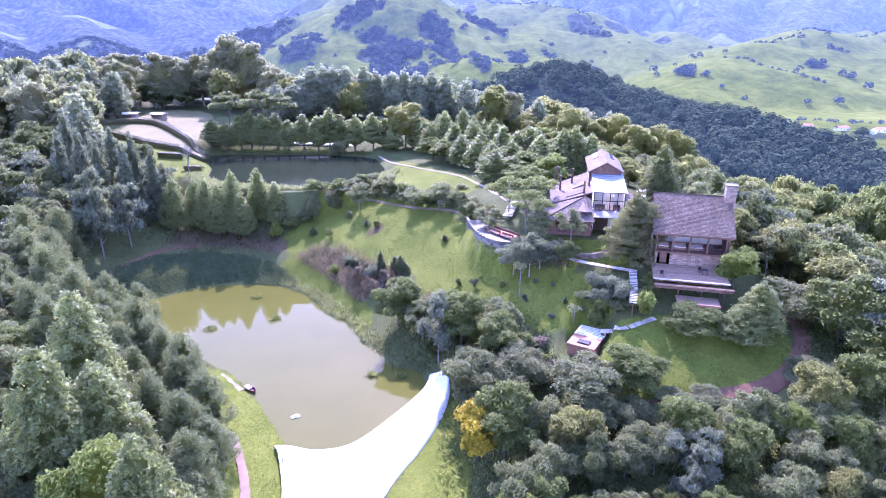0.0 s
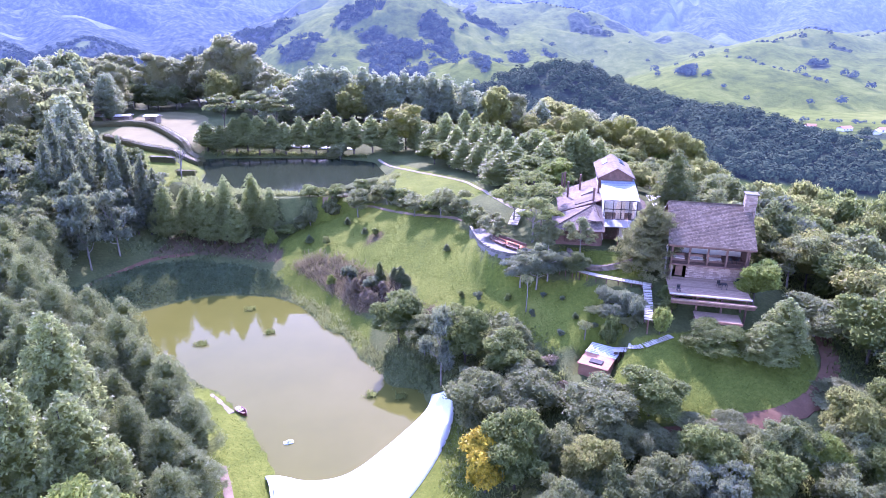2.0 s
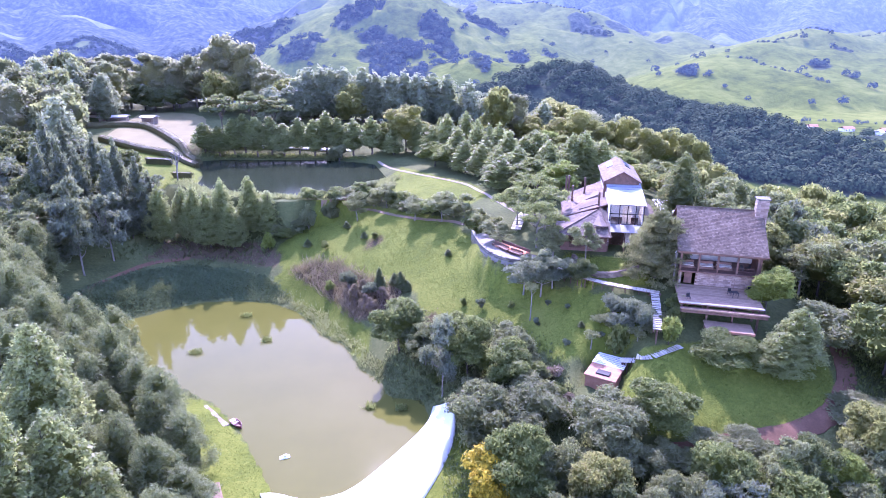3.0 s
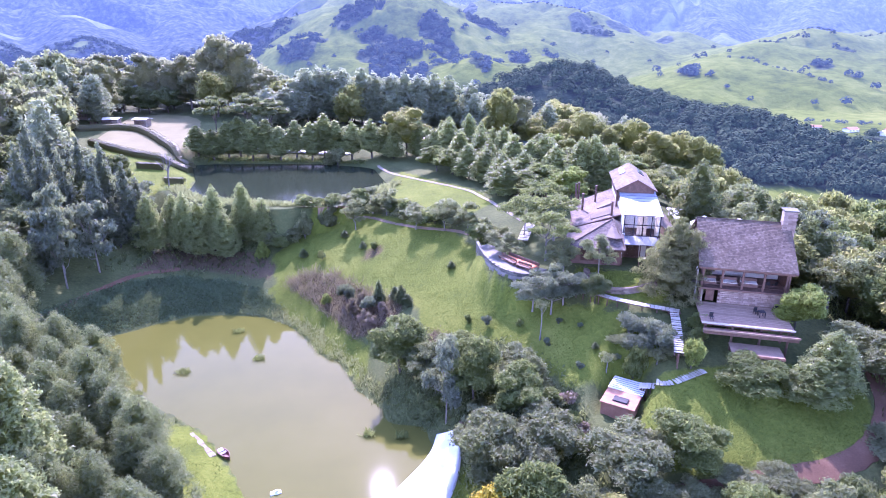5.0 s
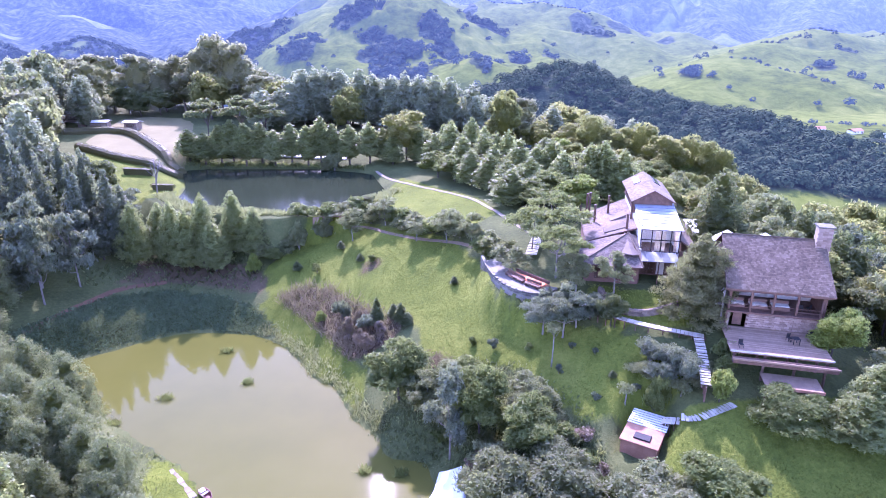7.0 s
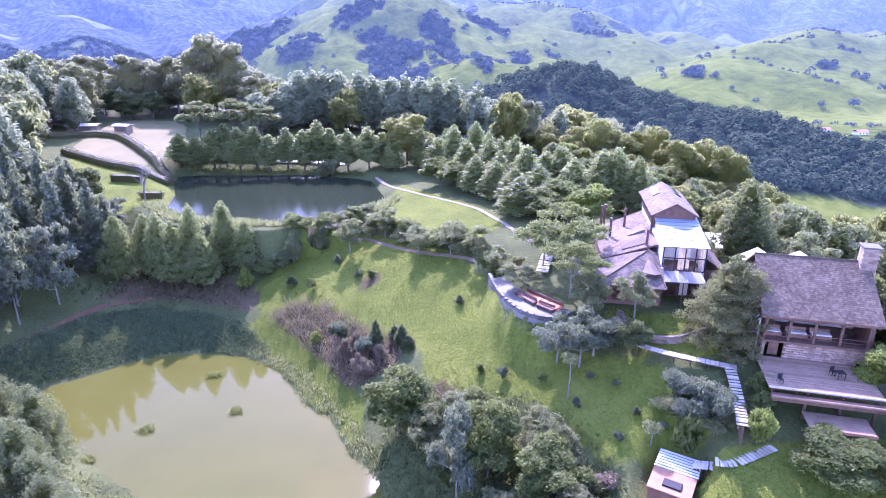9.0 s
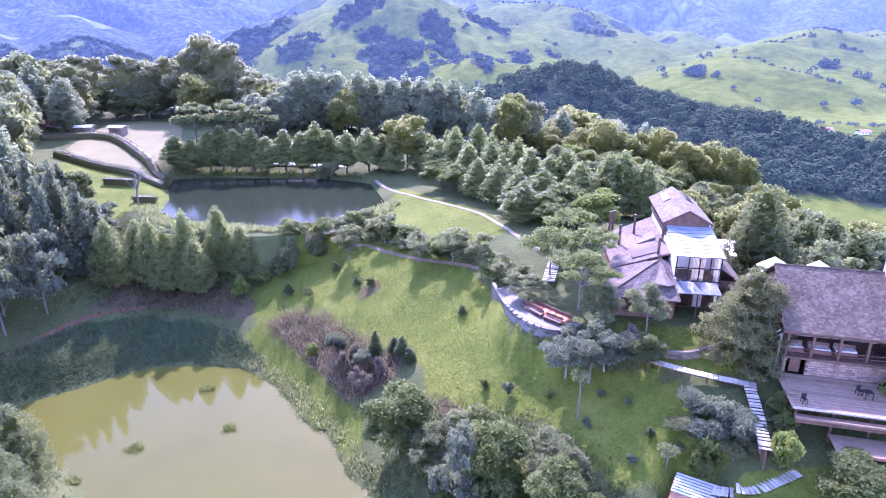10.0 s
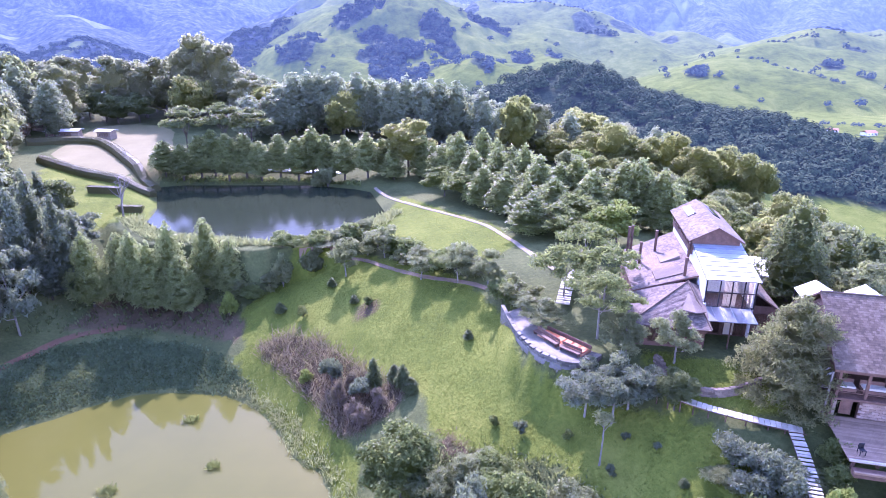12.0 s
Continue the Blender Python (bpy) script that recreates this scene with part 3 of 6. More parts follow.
# groves on the far hills: x, y, reach
GROVES = [(-293, 1250, 30), (-256, 1226, 22), (-193, 1373, 38), (-171, 1385, 31), (-247, 1271, 17), (-96, 1162, 37), (-57, 1199, 30), (-17, 1319, 36), (5, 1231, 28), (79, 1430, 36),
          (64, 1680, 38), (117, 1433, 26), (323, 1538, 43), (354, 1493, 33), (427, 1575, 37), (513, 1672, 25), (519, 1535, 23), (378, 1006, 17), (617, 1047, 17), (712, 1157, 17),
          (625, 982, 12), (143, 1220, 24), (202, 1222, 20), (-701, 1700, 101), (-868, 1778, 90), (-969, 1638, 104), (-1184, 1818, 79), (-726, 2083, 50), (-464, 1502, 43)]


def woods(x, y):
    """Where the far hills are wooded, 0 to 1."""
    n = rough_noise(x + 400, y + 100, 120, 6) - 0.07 - 0.05 * smooth(200, 320, x) * smooth(1500, 1350, y)
    n = n + 0.16 * (rough_noise(x + 50, y + 20, 45, 4) - 0.5)
    w = smooth(0.56, 0.64, n) * smooth(1250, 1050, y)
    w = np.maximum(w, smooth(0.34, 0.18, spurs_and_gullies(x, y) + 0.3 * (rough_noise(x, y + 300, 60, 4) - 0.5)) * smooth(850, 1000, y) * smooth(520, 400, x))
    ragged = 1 + 1.1 * (rough_noise(x + 9, y - 33, 70, 5) - 0.5)
    for px, py, reach in GROVES:
        w = np.maximum(w, smooth(1.1, 0.8, np.hypot(x - px, (y - py) * 0.5) / (0.85 * reach * ragged)))
    ridge = np.clip((x - 20) / 250, 0, 1)
    w = np.maximum(w, smooth(1.15, 0.85, abs(y - (590 - 110 * ridge)) / (185 - 60 * ridge)) * smooth(330, 290, x) * smooth(-120, -60, x))
    w = np.maximum(w, smooth(-330, -450, x) * smooth(0.27, 0.36, rough_noise(x, y, 200, 4)))
    w = np.maximum(w, smooth(1850, 2050, y) * smooth(0.18, 0.32, n))
    return w


build_ground()


# ---- water ----
def sheet(name, ring, level, material, label, category):
    """A level sheet of water whose rim runs under the banks."""
    mid = Vector((sum(p[0] for p in ring) / len(ring), sum(p[1] for p in ring) / len(ring), level))
    bm = bmesh.new()
    rim = []
    for i, (x, y) in enumerate(ring):
        (ax, ay), (bx, by) = ring[i - 1], ring[(i + 1) % len(ring)]
        out = Vector((by - ay, ax - bx, 0)).normalized() * 1.2
        rim.append(bm.verts.new((x + out.x, y + out.y, level)))
    bm.faces.new(rim)
    bmesh.ops.triangulate(bm, faces=bm.faces[:])
    bmesh.ops.recalc_face_normals(bm, faces=bm.faces[:])
    if bm.faces[0].normal.z < 0:
        bmesh.ops.reverse_faces(bm, faces=bm.faces[:])
    me = bpy.data.meshes.new(name)
    bm.to_mesh(me)
    bm.free()
    me.materials.append(material)
    return tagged(new(name, me), label, category, kind="structure")


sheet("water", POND, 0.0, POND_WATER, "still murky olive pond water between lawns and woods", "pond")
sheet("water_upper", LAKE, LAKE_LEVEL, LAKE_WATER, "dark still lake water behind a grassy bank", "lake")


# ---- trees ----
def unit(v):
    return v / np.maximum(np.linalg.norm(v, axis=1, keepdims=True), 1e-6)


def leaf_cloud(rng, lumps, count, size, slim, droop, fullness=0.0, loose=0.3):
    """Leaf sprays on the outsides of rounded lumps: vertices and faces."""
    area = np.array([l[3] * l[4] for l in lumps])
    pick = rng.choice(len(lumps), count, p=area / area.sum())
    c = np.array([l[:3] for l in lumps])[pick]
    r = np.array([(l[3], l[3], l[4]) for l in lumps])[pick]
    d = unit(rng.normal(size=(count, 3)))
    d[:, 2] = np.where(d[:, 2] < -0.35, -d[:, 2], d[:, 2])
    reach = rng.uniform(0.82 - fullness, 1.12, (count, 1)) + np.where(rng.random((count, 1)) < loose, rng.uniform(0, 0.45, (count, 1)), 0)
    p = c + d * r * reach
    n = unit(d + rng.normal(size=(count, 3)) * 0.7 + np.array([0, 0, 0.35]))
    t = unit(np.cross(n, rng.normal(size=(count, 3))))
    t[:, 2] -= droop
    t = unit(t)
    b = unit(np.cross(n, t))
    s = size * rng.uniform(0.6, 1.25, (count, 1))
    v = np.stack([p - t * s * 0.45 + b * s * slim * 0.5, p - t * s * 0.45 - b * s * slim * 0.5 + n * s * 0.05, p + t * s * 0.6 - n * s * 0.08], 1)
    k = np.arange(count)[:, None] * 3
    return v.reshape(-1, 3), (k + np.arange(3)).tolist()


ICO = {}


def ico(levels):
    if levels not in ICO:
        bm = bmesh.new()
        bmesh.ops.create_icosphere(bm, subdivisions=levels, radius=1)
        ICO[levels] = np.array([v.co for v in bm.verts]), [[v.index for v in f.verts] for f in bm.faces]
        bm.free()
    return ICO[levels]


def core_cloud(rng, masses, shrink):
    """The dense inside of the crown."""
    verts, faces = [], []
    ball, tri = ico(2)
    for l in masses:
        base = len(verts)
        w = ball * np.array([l[3], l[3], l[4]]) * shrink * rng.uniform(0.86, 1.08, (len(ball), 1)) + np.array(l[:3])
        verts += w.tolist()
        faces += [[base + i for i in f] for f in tri]
    return verts, faces


# height of the lowest leaves, and how the crown's width follows its height
PROFILE = {
    "pyramid": (0.05, lambda f: min(1.0, (0.35 + f / 0.14) / 1.35) * (1 - f) ** 0.58),
    "stemmed": (0.15, lambda f: min(1.0, (0.35 + f / 0.2) / 1.35) * (1 - f) ** 0.56),
    "column": (0.04, lambda f: min(1.0, (0.4 + f / 0.15) / 1.4) * (1 - f) ** 0.5),
    "oval": (0.06, lambda f: min(1.0, (0.5 + f / 0.3) / 1.5) * (1 - f ** 2.2) ** 0.6),
    "drooping": (0.02, lambda f: min(1.0, 1.25 * (1 - f) ** 0.55) * (0.9 + 0.1 * math.sin(f * 40)))}


def boughs(shape, rng, H, R):
    """Main masses of a crown: x, y, z, radius, half height."""
    out = []
    if shape == "round":
        out.append((0, 0, H * 0.54, R * 0.62, H * 0.34))
        for k in range(11):
            w, up = 2.4 * k + rng.uniform(-0.4, 0.4), rng.uniform(-0.85, 0.95)
            q, s = math.sqrt(1 - up * up) * R * rng.uniform(0.55, 0.75) + 0.1 * R, R * rng.uniform(0.28, 0.42)
            out.append((q * math.cos(w), q * math.sin(w), H * (0.56 + 0.29 * up), s, s * rng.uniform(0.75, 0.95)))
    elif shape == "dome":
        out.append((0, 0, H * 0.52, R * 0.68, H * 0.38))
        for k in range(17):
            w, up = 2.4 * k + rng.uniform(-0.4, 0.4), rng.uniform(-0.98, 0.97)
            q, s = math.sqrt(1 - up * up) * R * rng.uniform(0.62, 0.78) + 0.06 * R, R * rng.uniform(0.24, 0.36)
            out.append((q * math.cos(w), q * math.sin(w), H * (0.52 + 0.37 * up), s, s * rng.uniform(0.75, 0.95)))
    elif shape == "umbrella":
        for k in range(17):
            w, q = 2.4 * k + rng.uniform(-0.3, 0.3), math.sqrt((k + 0.5) / 17) * 0.84
            s = R * rng.uniform(0.18, 0.30)
            out.append((R * q * math.cos(w), R * q * math.sin(w), H * (0.90 - 0.24 * q * q + rng.uniform(-0.14, 0.03)), s, s * 0.40))
    elif shape == "open":
        for k in range(19):
            w, q = 2.4 * k + rng.uniform(-0.5, 0.5), rng.uniform(0.12, 0.82)
            s = R * rng.uniform(0.18, 0.31)
            out.append((R * q * math.cos(w), R * q * math.sin(w), H * rng.uniform(0.34, 0.93) * (1 - 0.12 * q), s, s * 0.72))
    elif shape == "candelabra":
        for k in range(22):
            w = 6.283 * k / 11 + rng.uniform(-0.2, 0.2)
            tier = k // 11
            q = 0.85 - 0.35 * tier
            out.append((R * q * math.cos(w), R * q * math.sin(w), H * (0.72 + 0.16 * tier), R * 0.2, R * 0.14))
        out.append((0, 0, H * 0.95, R * 0.3, R * 0.16))
    else:
        for k in range(9):
            w, q, s = 2.4 * k, rng.uniform(0, 0.68), R * rng.uniform(0.28, 0.46)
            out.append((R * q * math.cos(w), R * q * math.sin(w), H * rng.uniform(0.22, 0.72), s, H * 0.24))
    return out


def clumps_on(shape, rng, H, R, size, masses):
    """Small clumps of leaves all over the crown: x, y, z, radius, half height."""
    out = []
    if shape in PROFILE:
        low, wide = PROFILE[shape]
        a, b, c = (rng.uniform(0, 6.283) for _ in range(3))
        tall = H * (1 - low)
        count = int(2.1 * R * math.hypot(tall, R) / (size * size))
        while len(out) < count:
            f = rng.random()
            if rng.random() > wide(f) + 0.05:
                continue
            w = rng.uniform(0, 6.283)
            edge = R * wide(f) * (1 + (0.2 if shape == "column" else 0.10) * math.sin(3 * w + a + 6 * f) + 0.09 * math.sin(5 * w + b - 9 * f) + 0.05 * math.sin(9 * w + c + 21 * f))
            q = max(0.0, edge - size * 0.6) * rng.uniform(0.84, 1.03)
            s = size * rng.uniform(0.65, 1.2) * (0.55 + 0.45 * min(1.0, wide(f) * 1.6))
            out.append((q * math.cos(w), q * math.sin(w), H * low + tall * f * 0.98, s, s * (1.7 if shape == "column" else 1.15 if shape != "drooping" else 0.7)))
        return out
    for i, (x, y, z, r, h) in enumerate(masses):
        for k in range(max(5, int(7.5 * r * (r + h) / 2 / (size * size)))):
            d = Vector((rng.gauss(0, 1), rng.gauss(0, 1), rng.gauss(0.25, 1))).normalized()
            if d.z < -0.6:
                continue
            p = (x + d.x * (r - size * 0.4), y + d.y * (r - size * 0.4), z + d.z * max(h - size * 0.4, h * 0.5))
            if any(j != i and ((p[0] - m[0]) / m[3]) ** 2 + ((p[1] - m[1]) / m[3]) ** 2 + ((p[2] - m[2]) / m[4]) ** 2 < 0.62 for j, m in enumerate(masses)):
                continue
            s = size * rng.uniform(0.65, 1.25)
            out.append((*p, s, s * 0.72))
    return out


def profile_masses(shape, H, R):
    """The inside of a crown that narrows to a tip."""
    low, wide = PROFILE[shape]
    return [(0, 0, H * (low + (1 - low) * f), max(0.12 * R, R * wide(f) - 0.16 * R), H * (1 - low) * 0.11) for f in (0.12, 0.24, 0.36, 0.48, 0.60, 0.71, 0.81)]


# species: crown shape, leaves, bark, model height, model radius, leaf slimness, droop, name, label, category
SPECIES = {
    "pyramid": ("pyramid", "silver", BARK, 13, 4.0, 0.6, 0.1, "pyramidal_tree", "broad pyramidal tree with pale grey-green leaves on sloping ground", "tree"),
    "row": ("stemmed", "silver", BARK, 12, 3.2, 0.6, 0.1, "lakeside_tree", "pyramidal grey-green tree in a row along the lake", "tree"),
    "spire": ("pyramid", "blue", BARK, 13, 2.7, 0.5, 0.1, "cypress_tree", "dark green conical tree standing among other trees", "tree"),
    "cone": ("pyramid", "dark", BARK, 13, 4.6, 0.6, 0.0, "conical_tree", "dense dark green conical tree behind the houses", "tree"),
    "round": ("round", "mid", BARK, 9, 4.0, 0.6, 0.0, "broadleaf_tree", "leafy green broadleaf tree with a rounded crown", "tree"),
    "grey": ("round", "grey", PALE_BARK, 9, 4.0, 0.55, 0.0, "silvery_tree", "grey-green leafy tree with a rounded uneven crown", "tree"),
    "dark": ("round", "dark", BARK, 9, 4.0, 0.6, 0.0, "dark_tree", "dark green dense broadleaf tree in the woods", "tree"),
    "bright": ("round", "bright", BARK, 9, 4.0, 0.6, 0.0, "bright_tree", "fresh yellow-green broadleaf tree with dense leaves", "tree"),
    "blue": ("open", "blue", PALE_BARK, 8, 3.6, 0.5, 0.2, "blue_green_tree", "loose blue-green tree with thin branches", "tree"),
    "open": ("open", "grey", PALE_BARK, 9, 4.0, 0.5, 0.2, "open_crowned_tree", "open-crowned grey-green tree with pale visible branches", "tree"),
    "umbrella": ("umbrella", "mid", PALE_BARK, 9, 4.6, 0.45, 0.1, "umbrella_tree", "flat-topped feathery green tree with spreading limbs", "tree"),
    "olive": ("round", "olive", BARK, 9, 4.0, 0.6, 0.0, "olive_tree", "yellowish olive-green broadleaf tree in the woods", "tree"),
    "dome": ("dome", "olive", BARK, 14, 6.0, 0.6, 0.0, "domed_tree", "large domed tree with olive and rust-tinted leaves", "tree"),
    "tall": ("dome", "gum", PALE_BARK, 22, 7.0, 0.5, 0.1, "eucalyptus_tree", "tall grey-green eucalyptus-like tree in a belt of woods", "tree"),
    "wood": ("oval", "belt", BARK, 17, 4.6, 0.5, 0.1, "forest_tree", "tall dark green tree in a belt of woods", "tree"),
    "pine": ("column", "pine", BARK, 14, 4.3, 0.28, -0.7, "pine_tree", "soft grey-green pine with drooping needles by the pond", "tree"),
    "conifer": ("drooping", "conifer", BARK, 12, 4.2, 0.26, 0.8, "drooping_conifer", "olive-grey drooping conifer beside the timber lodge", "tree"),
    "araucaria": ("candelabra", "dark", BARK, 15, 5.0, 0.4, 0.0, "araucaria_tree", "dark umbrella-shaped araucaria behind the lake row", "tree"),
    "blossom": ("round", "yellow", BARK, 7, 2.8, 0.7, 0.0, "yellow_blossom_tree", "small tree covered in bright yellow blossom", "tree"),
    "shrub": ("shrub", "mid", BARK, 2.4, 1.6, 0.6, 0.0, "green_shrub", "low green leafy shrub on the grass", "shrub"),
    "grey_shrub": ("shrub", "grey", PALE_BARK, 2.6, 1.8, 0.4, 0.2, "grey_shrub", "loose grey-green shrub on the bank", "shrub"),
    "blue_shrub": ("shrub", "blue", PALE_BARK, 2.4, 1.6, 0.4, 0.2, "blue_grey_shrub", "blue-grey shrub on the lawn slope", "shrub"),
    "bright_shrub": ("shrub", "bright", BARK, 2.2, 1.6, 0.6, 0.0, "bright_shrub", "round yellow-green shrub beside the steps", "shrub"),
    "dusky_shrub": ("shrub", "purple", PALE_BARK, 2.4, 1.6, 0.4, 0.1, "dusky_shrub", "brownish-purple dry shrub on the bare bank", "shrub"),
    "dark_spire": ("pyramid", "dark", BARK, 5, 1.1, 0.5, 0.0, "young_cypress", "slim young dark cypress on the lawn edge", "tree"),
}
# leaves in a crown, their size and the size of the clumps they stand in
DETAIL = {"fine": (17000, 0.30, 0.44), "near": (7600, 0.33, 0.46), "mid": (3300, 0.47, 0.58), "far": (2500, 0.80, 0.95)}
MODELS = {}
TREES = []
tree_rng = random.Random(7)


def model_tree(species, detail, variant):
    shape, leaves, bark, H, R, slim, droop, name, label, category = SPECIES[species]
    seed = sum(ord(ch) for ch in species) * 31 + variant * 7 + len(detail)
    rng, nrng = random.Random(seed), np.random.default_rng(seed)
    count, size, clump = DETAIL[detail]
    small = H < 6
    if small:
        count, size, clump = int(count * 0.36), size * 0.72, min(clump * 0.6, R * 0.2)
    if slim < 0.35:
        count, size, clump = int(count * 1.4), size * 1.35, clump * 1.45
    lumps = boughs(shape, rng, H, R) if shape not in PROFILE else profile_masses(shape, H, R)
    clumps = clumps_on(shape, rng, H, R, clump, lumps)
    airy = shape in ("open", "umbrella", "shrub")
    verts, faces = leaf_cloud(nrng, clumps, count, size, slim, droop, 0.3, 0.45 if slim < 0.35 else 0.3 if airy else 0.18)
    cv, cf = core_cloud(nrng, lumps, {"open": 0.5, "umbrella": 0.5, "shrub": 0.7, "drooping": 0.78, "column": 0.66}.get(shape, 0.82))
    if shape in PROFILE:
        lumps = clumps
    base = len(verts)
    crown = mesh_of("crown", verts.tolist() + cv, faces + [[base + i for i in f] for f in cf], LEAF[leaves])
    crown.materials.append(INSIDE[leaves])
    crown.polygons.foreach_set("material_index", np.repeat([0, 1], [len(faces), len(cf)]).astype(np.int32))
    bm = bmesh.new()
    top = H * (0.9 if shape in ("pyramid", "column", "stemmed", "drooping") else 0.68)
    r0 = 0.013 * H + 0.04
    lean = rng.uniform(-0.05, 0.05) * H
    tube(bm, [(0, 0, -0.8), (0, 0, 0.3), (lean * 0.4, 0, top * 0.5), (lean, 0.02 * H, top)], [r0 * 1.3, r0, r0 * 0.7, r0 * 0.25], 7)
    for l in () if shape == "drooping" else rng.sample(lumps, min(len(lumps), (4 if shape in ("pyramid", "column", "drooping", "stemmed") else 10) if detail == "near" else 5)):
        if small:
            z0 = 0.05 * H
        else:
            z0 = min(l[2] * 0.7, top * 0.85) * rng.uniform(0.75, 0.95)
        a = Vector((lean * z0 / top, 0, z0))
        b = Vector(l[:3])
        m = a.lerp(b, 0.55) + Vector((0, 0, -0.04 * H))
        tube(bm, [a, m, b], [r0 * 0.42, r0 * 0.28, r0 * 0.1], 5)
    trunk = bpy.data.meshes.new("trunk")
    bm.to_mesh(trunk)
    bm.free()
    trunk.materials.append(bark)
    return trunk, crown


def plant(species, x, y, top=None, high=None, wide=None, detail="mid", sink=0.0):
    """One tree or shrub: where it stands, the height of its tip or its own height, and its radius."""
    shape, leaves, bark, H, R, slim, droop, name, label, category = SPECIES[species]
    z = ground_at(x, y)
    high = high if high else max(1.0, top - z)
    wide = wide if wide else R * (high / H) ** 0.7
    key = (species, detail, tree_rng.randrange(3))
    m = pose(x, y, z - sink, 0, 0, tree_rng.uniform(0, 360)) @ Matrix.Diagonal((wide / R, wide / R, high / H, 1))
    if key not in MODELS:
        trunk, crown = model_tree(*key)
        ob = thing(name, m, label, category, name + "s")
        for n, me in (("trunk", trunk), ("crown", crown)):
            o = new(n, me)
            o.parent = ob
        MODELS[key] = ob
    else:
        src = MODELS[key]
        ob = copy_thing(src, Matrix.Identity(4))
        ob.matrix_basis = m
    TREES.append((x, y, wide))
    return ob


def row(species, places, wide=None, detail="mid"):
    for x, y, top in places:
        plant(species, x, y, top, None, wide, detail)


# along the lake's far shore, and on from there
row("row", [(-67.9, 180, 23.2), (-63.9, 180, 22.2), (-60.0, 181, 24.2), (-57.1, 182, 25.4), (-53.2, 180, 24.9), (-49.3, 181, 24.8), (-45.5, 180, 23.1),
                (-41.6, 182, 24.3), (-36.9, 180, 24.2), (-33.8, 182, 26.2), (-30.4, 181, 24.5), (-26.0, 180, 24.3), (-20.6, 180, 24.9)], 4.4)
row("dome", [(-11.2, 183, 27.8)], 7.0)
row("pyramid", [(-17.2, 181.5, 23.6), (-14.4, 178, 22.4), (-7.6, 179, 24.8), (-5.2, 176, 23.4), (-1.2, 176, 25.2), (8.2, 164, 26.6)], 3.8)
row("pyramid", [(-3.1, 172, 23.9), (0.5, 170, 27.0), (5.4, 168, 28.0), (3.1, 160, 25.1), (7.7, 158, 25.7), (10.7, 160, 25.8), (13.2, 158, 26.5), (14.9, 150, 26.1),
                (17.9, 146, 25.5), (20.9, 146, 26.7), (22.4, 140, 25.4), (15.8, 140, 24.2)], 4.8)
row("pyramid", [(11.4, 134, 23.2), (30.3, 140, 27.7), (28.0, 141, 26.8), (33.8, 138, 26.1)], 4.9)
row("bright", [(23.4, 127, 23.6)], 4.0)
row("pyramid", [(4.6, 152, 23.4), (8.4, 146, 23.6), (11.6, 141, 23.4), (9.4, 152, 24.4)], 4.6)
row("round", [(-2.6, 162, 21), (1.2, 157, 21.4), (16.4, 130, 22.0), (19.4, 134, 23.0)], 4.2)
row("dome", [(27.8, 205, 22.5), (35.6, 200, 22.8), (41.0, 195, 26.0), (46.6, 190, 22.6), (53.6, 190, 25.0), (57.0, 180, 22.6), (65.7, 185, 22.6), (68.6, 178, 20.6),
             (63.4, 150, 19.1)], 6.0, "mid")
# behind the houses
row("cone", [(40.0, 109, 28.9), (47.8, 112, 23.6)], 4.9, "near")
row("cone", [(52.0, 113, 23.3), (52.7, 108, 23.2), (52.0, 98, 23.0), (53.1, 96, 21.5)], 4.4)
row("olive", [(62.1, 118, 22.0), (71.9, 125, 21.3), (76.6, 125, 19.1)], 4.6)
row("dome", [(64.9, 110, 20.3)], 5.0)
row("round", [(70, 110, 20.6), (78, 104, 21.5), (80.9, 112, 21.4), (75, 118, 19.4), (88, 118, 19), (92, 126, 17), (66, 124, 19.6), (84, 128, 17), (60.5, 104, 20.4), (68, 99, 18.5)], 4.6)
row("olive", [(72, 104, 20), (84, 108, 20.4)], 4.4)
# round the houses and on the lawn
row("conifer", [(30.0, 89.6, 25.2)], 4.7, "fine")
row("umbrella", [(16.3, 116, 23.8), (12.3, 110, 22.7), (16.9, 108, 23.2)], 4.5)
row("open", [(21.1, 95, 21.3), (16.3, 96, 20.0), (8.6, 103.5, 18.7)], 3.0, "near")
row("umbrella", [(14.4, 100.4, 22.8)], 4.6, "near")
row("blue", [(13.8, 90.4, 18.5), (11.5, 92, 16.8), (15.6, 91.4, 17.0)], 3.3, "near")
row("open", [(-18.5, 130, 16.7), (-12.5, 133, 18.0), (-6.2, 124, 16.5), (-0.8, 121, 19.1), (3.3, 117, 19.5), (6.9, 110, 18.6)], 3.0)
row("grey_shrub", [(-24.5, 133, 14.6), (-29, 131, 13.6), (-9, 129.5, 14.6), (-22, 134.5, 14.6), (-15.5, 135, 14.8)], 2.2)
row("dark_spire", [(-11.5, 105, 10.0), (-7.8, 104, 9.6), (-9.0, 105.5, 8.6), (-6.9, 103, 8.4)], 1.2, "near")
row("round", [(-7.2, 89, 10.9)], 4.2, "near")
row("blue", [(-0.7, 79, 13.6)], 3.0, "near")
row("round", [(2.7, 80, 12.4), (8.5, 76, 11.3)], 3.6, "near")
row("grey", [(3.7, 68, 9.7), (9.7, 70, 9.6), (17.8, 65.2, 10.6)], 4.2, "near")
row("round", [(23.8, 66, 12.0), (33.4, 73.6, 13.6), (7.4, 59.3, 10.2)], 3.9, "near")
row("pyramid", [(42.2, 73.4, 17.4), (39.6, 71.8, 15.0)], 3.9, "near")
row("bright", [(42.2, 81.5, 19.3)], 2.9, "near")
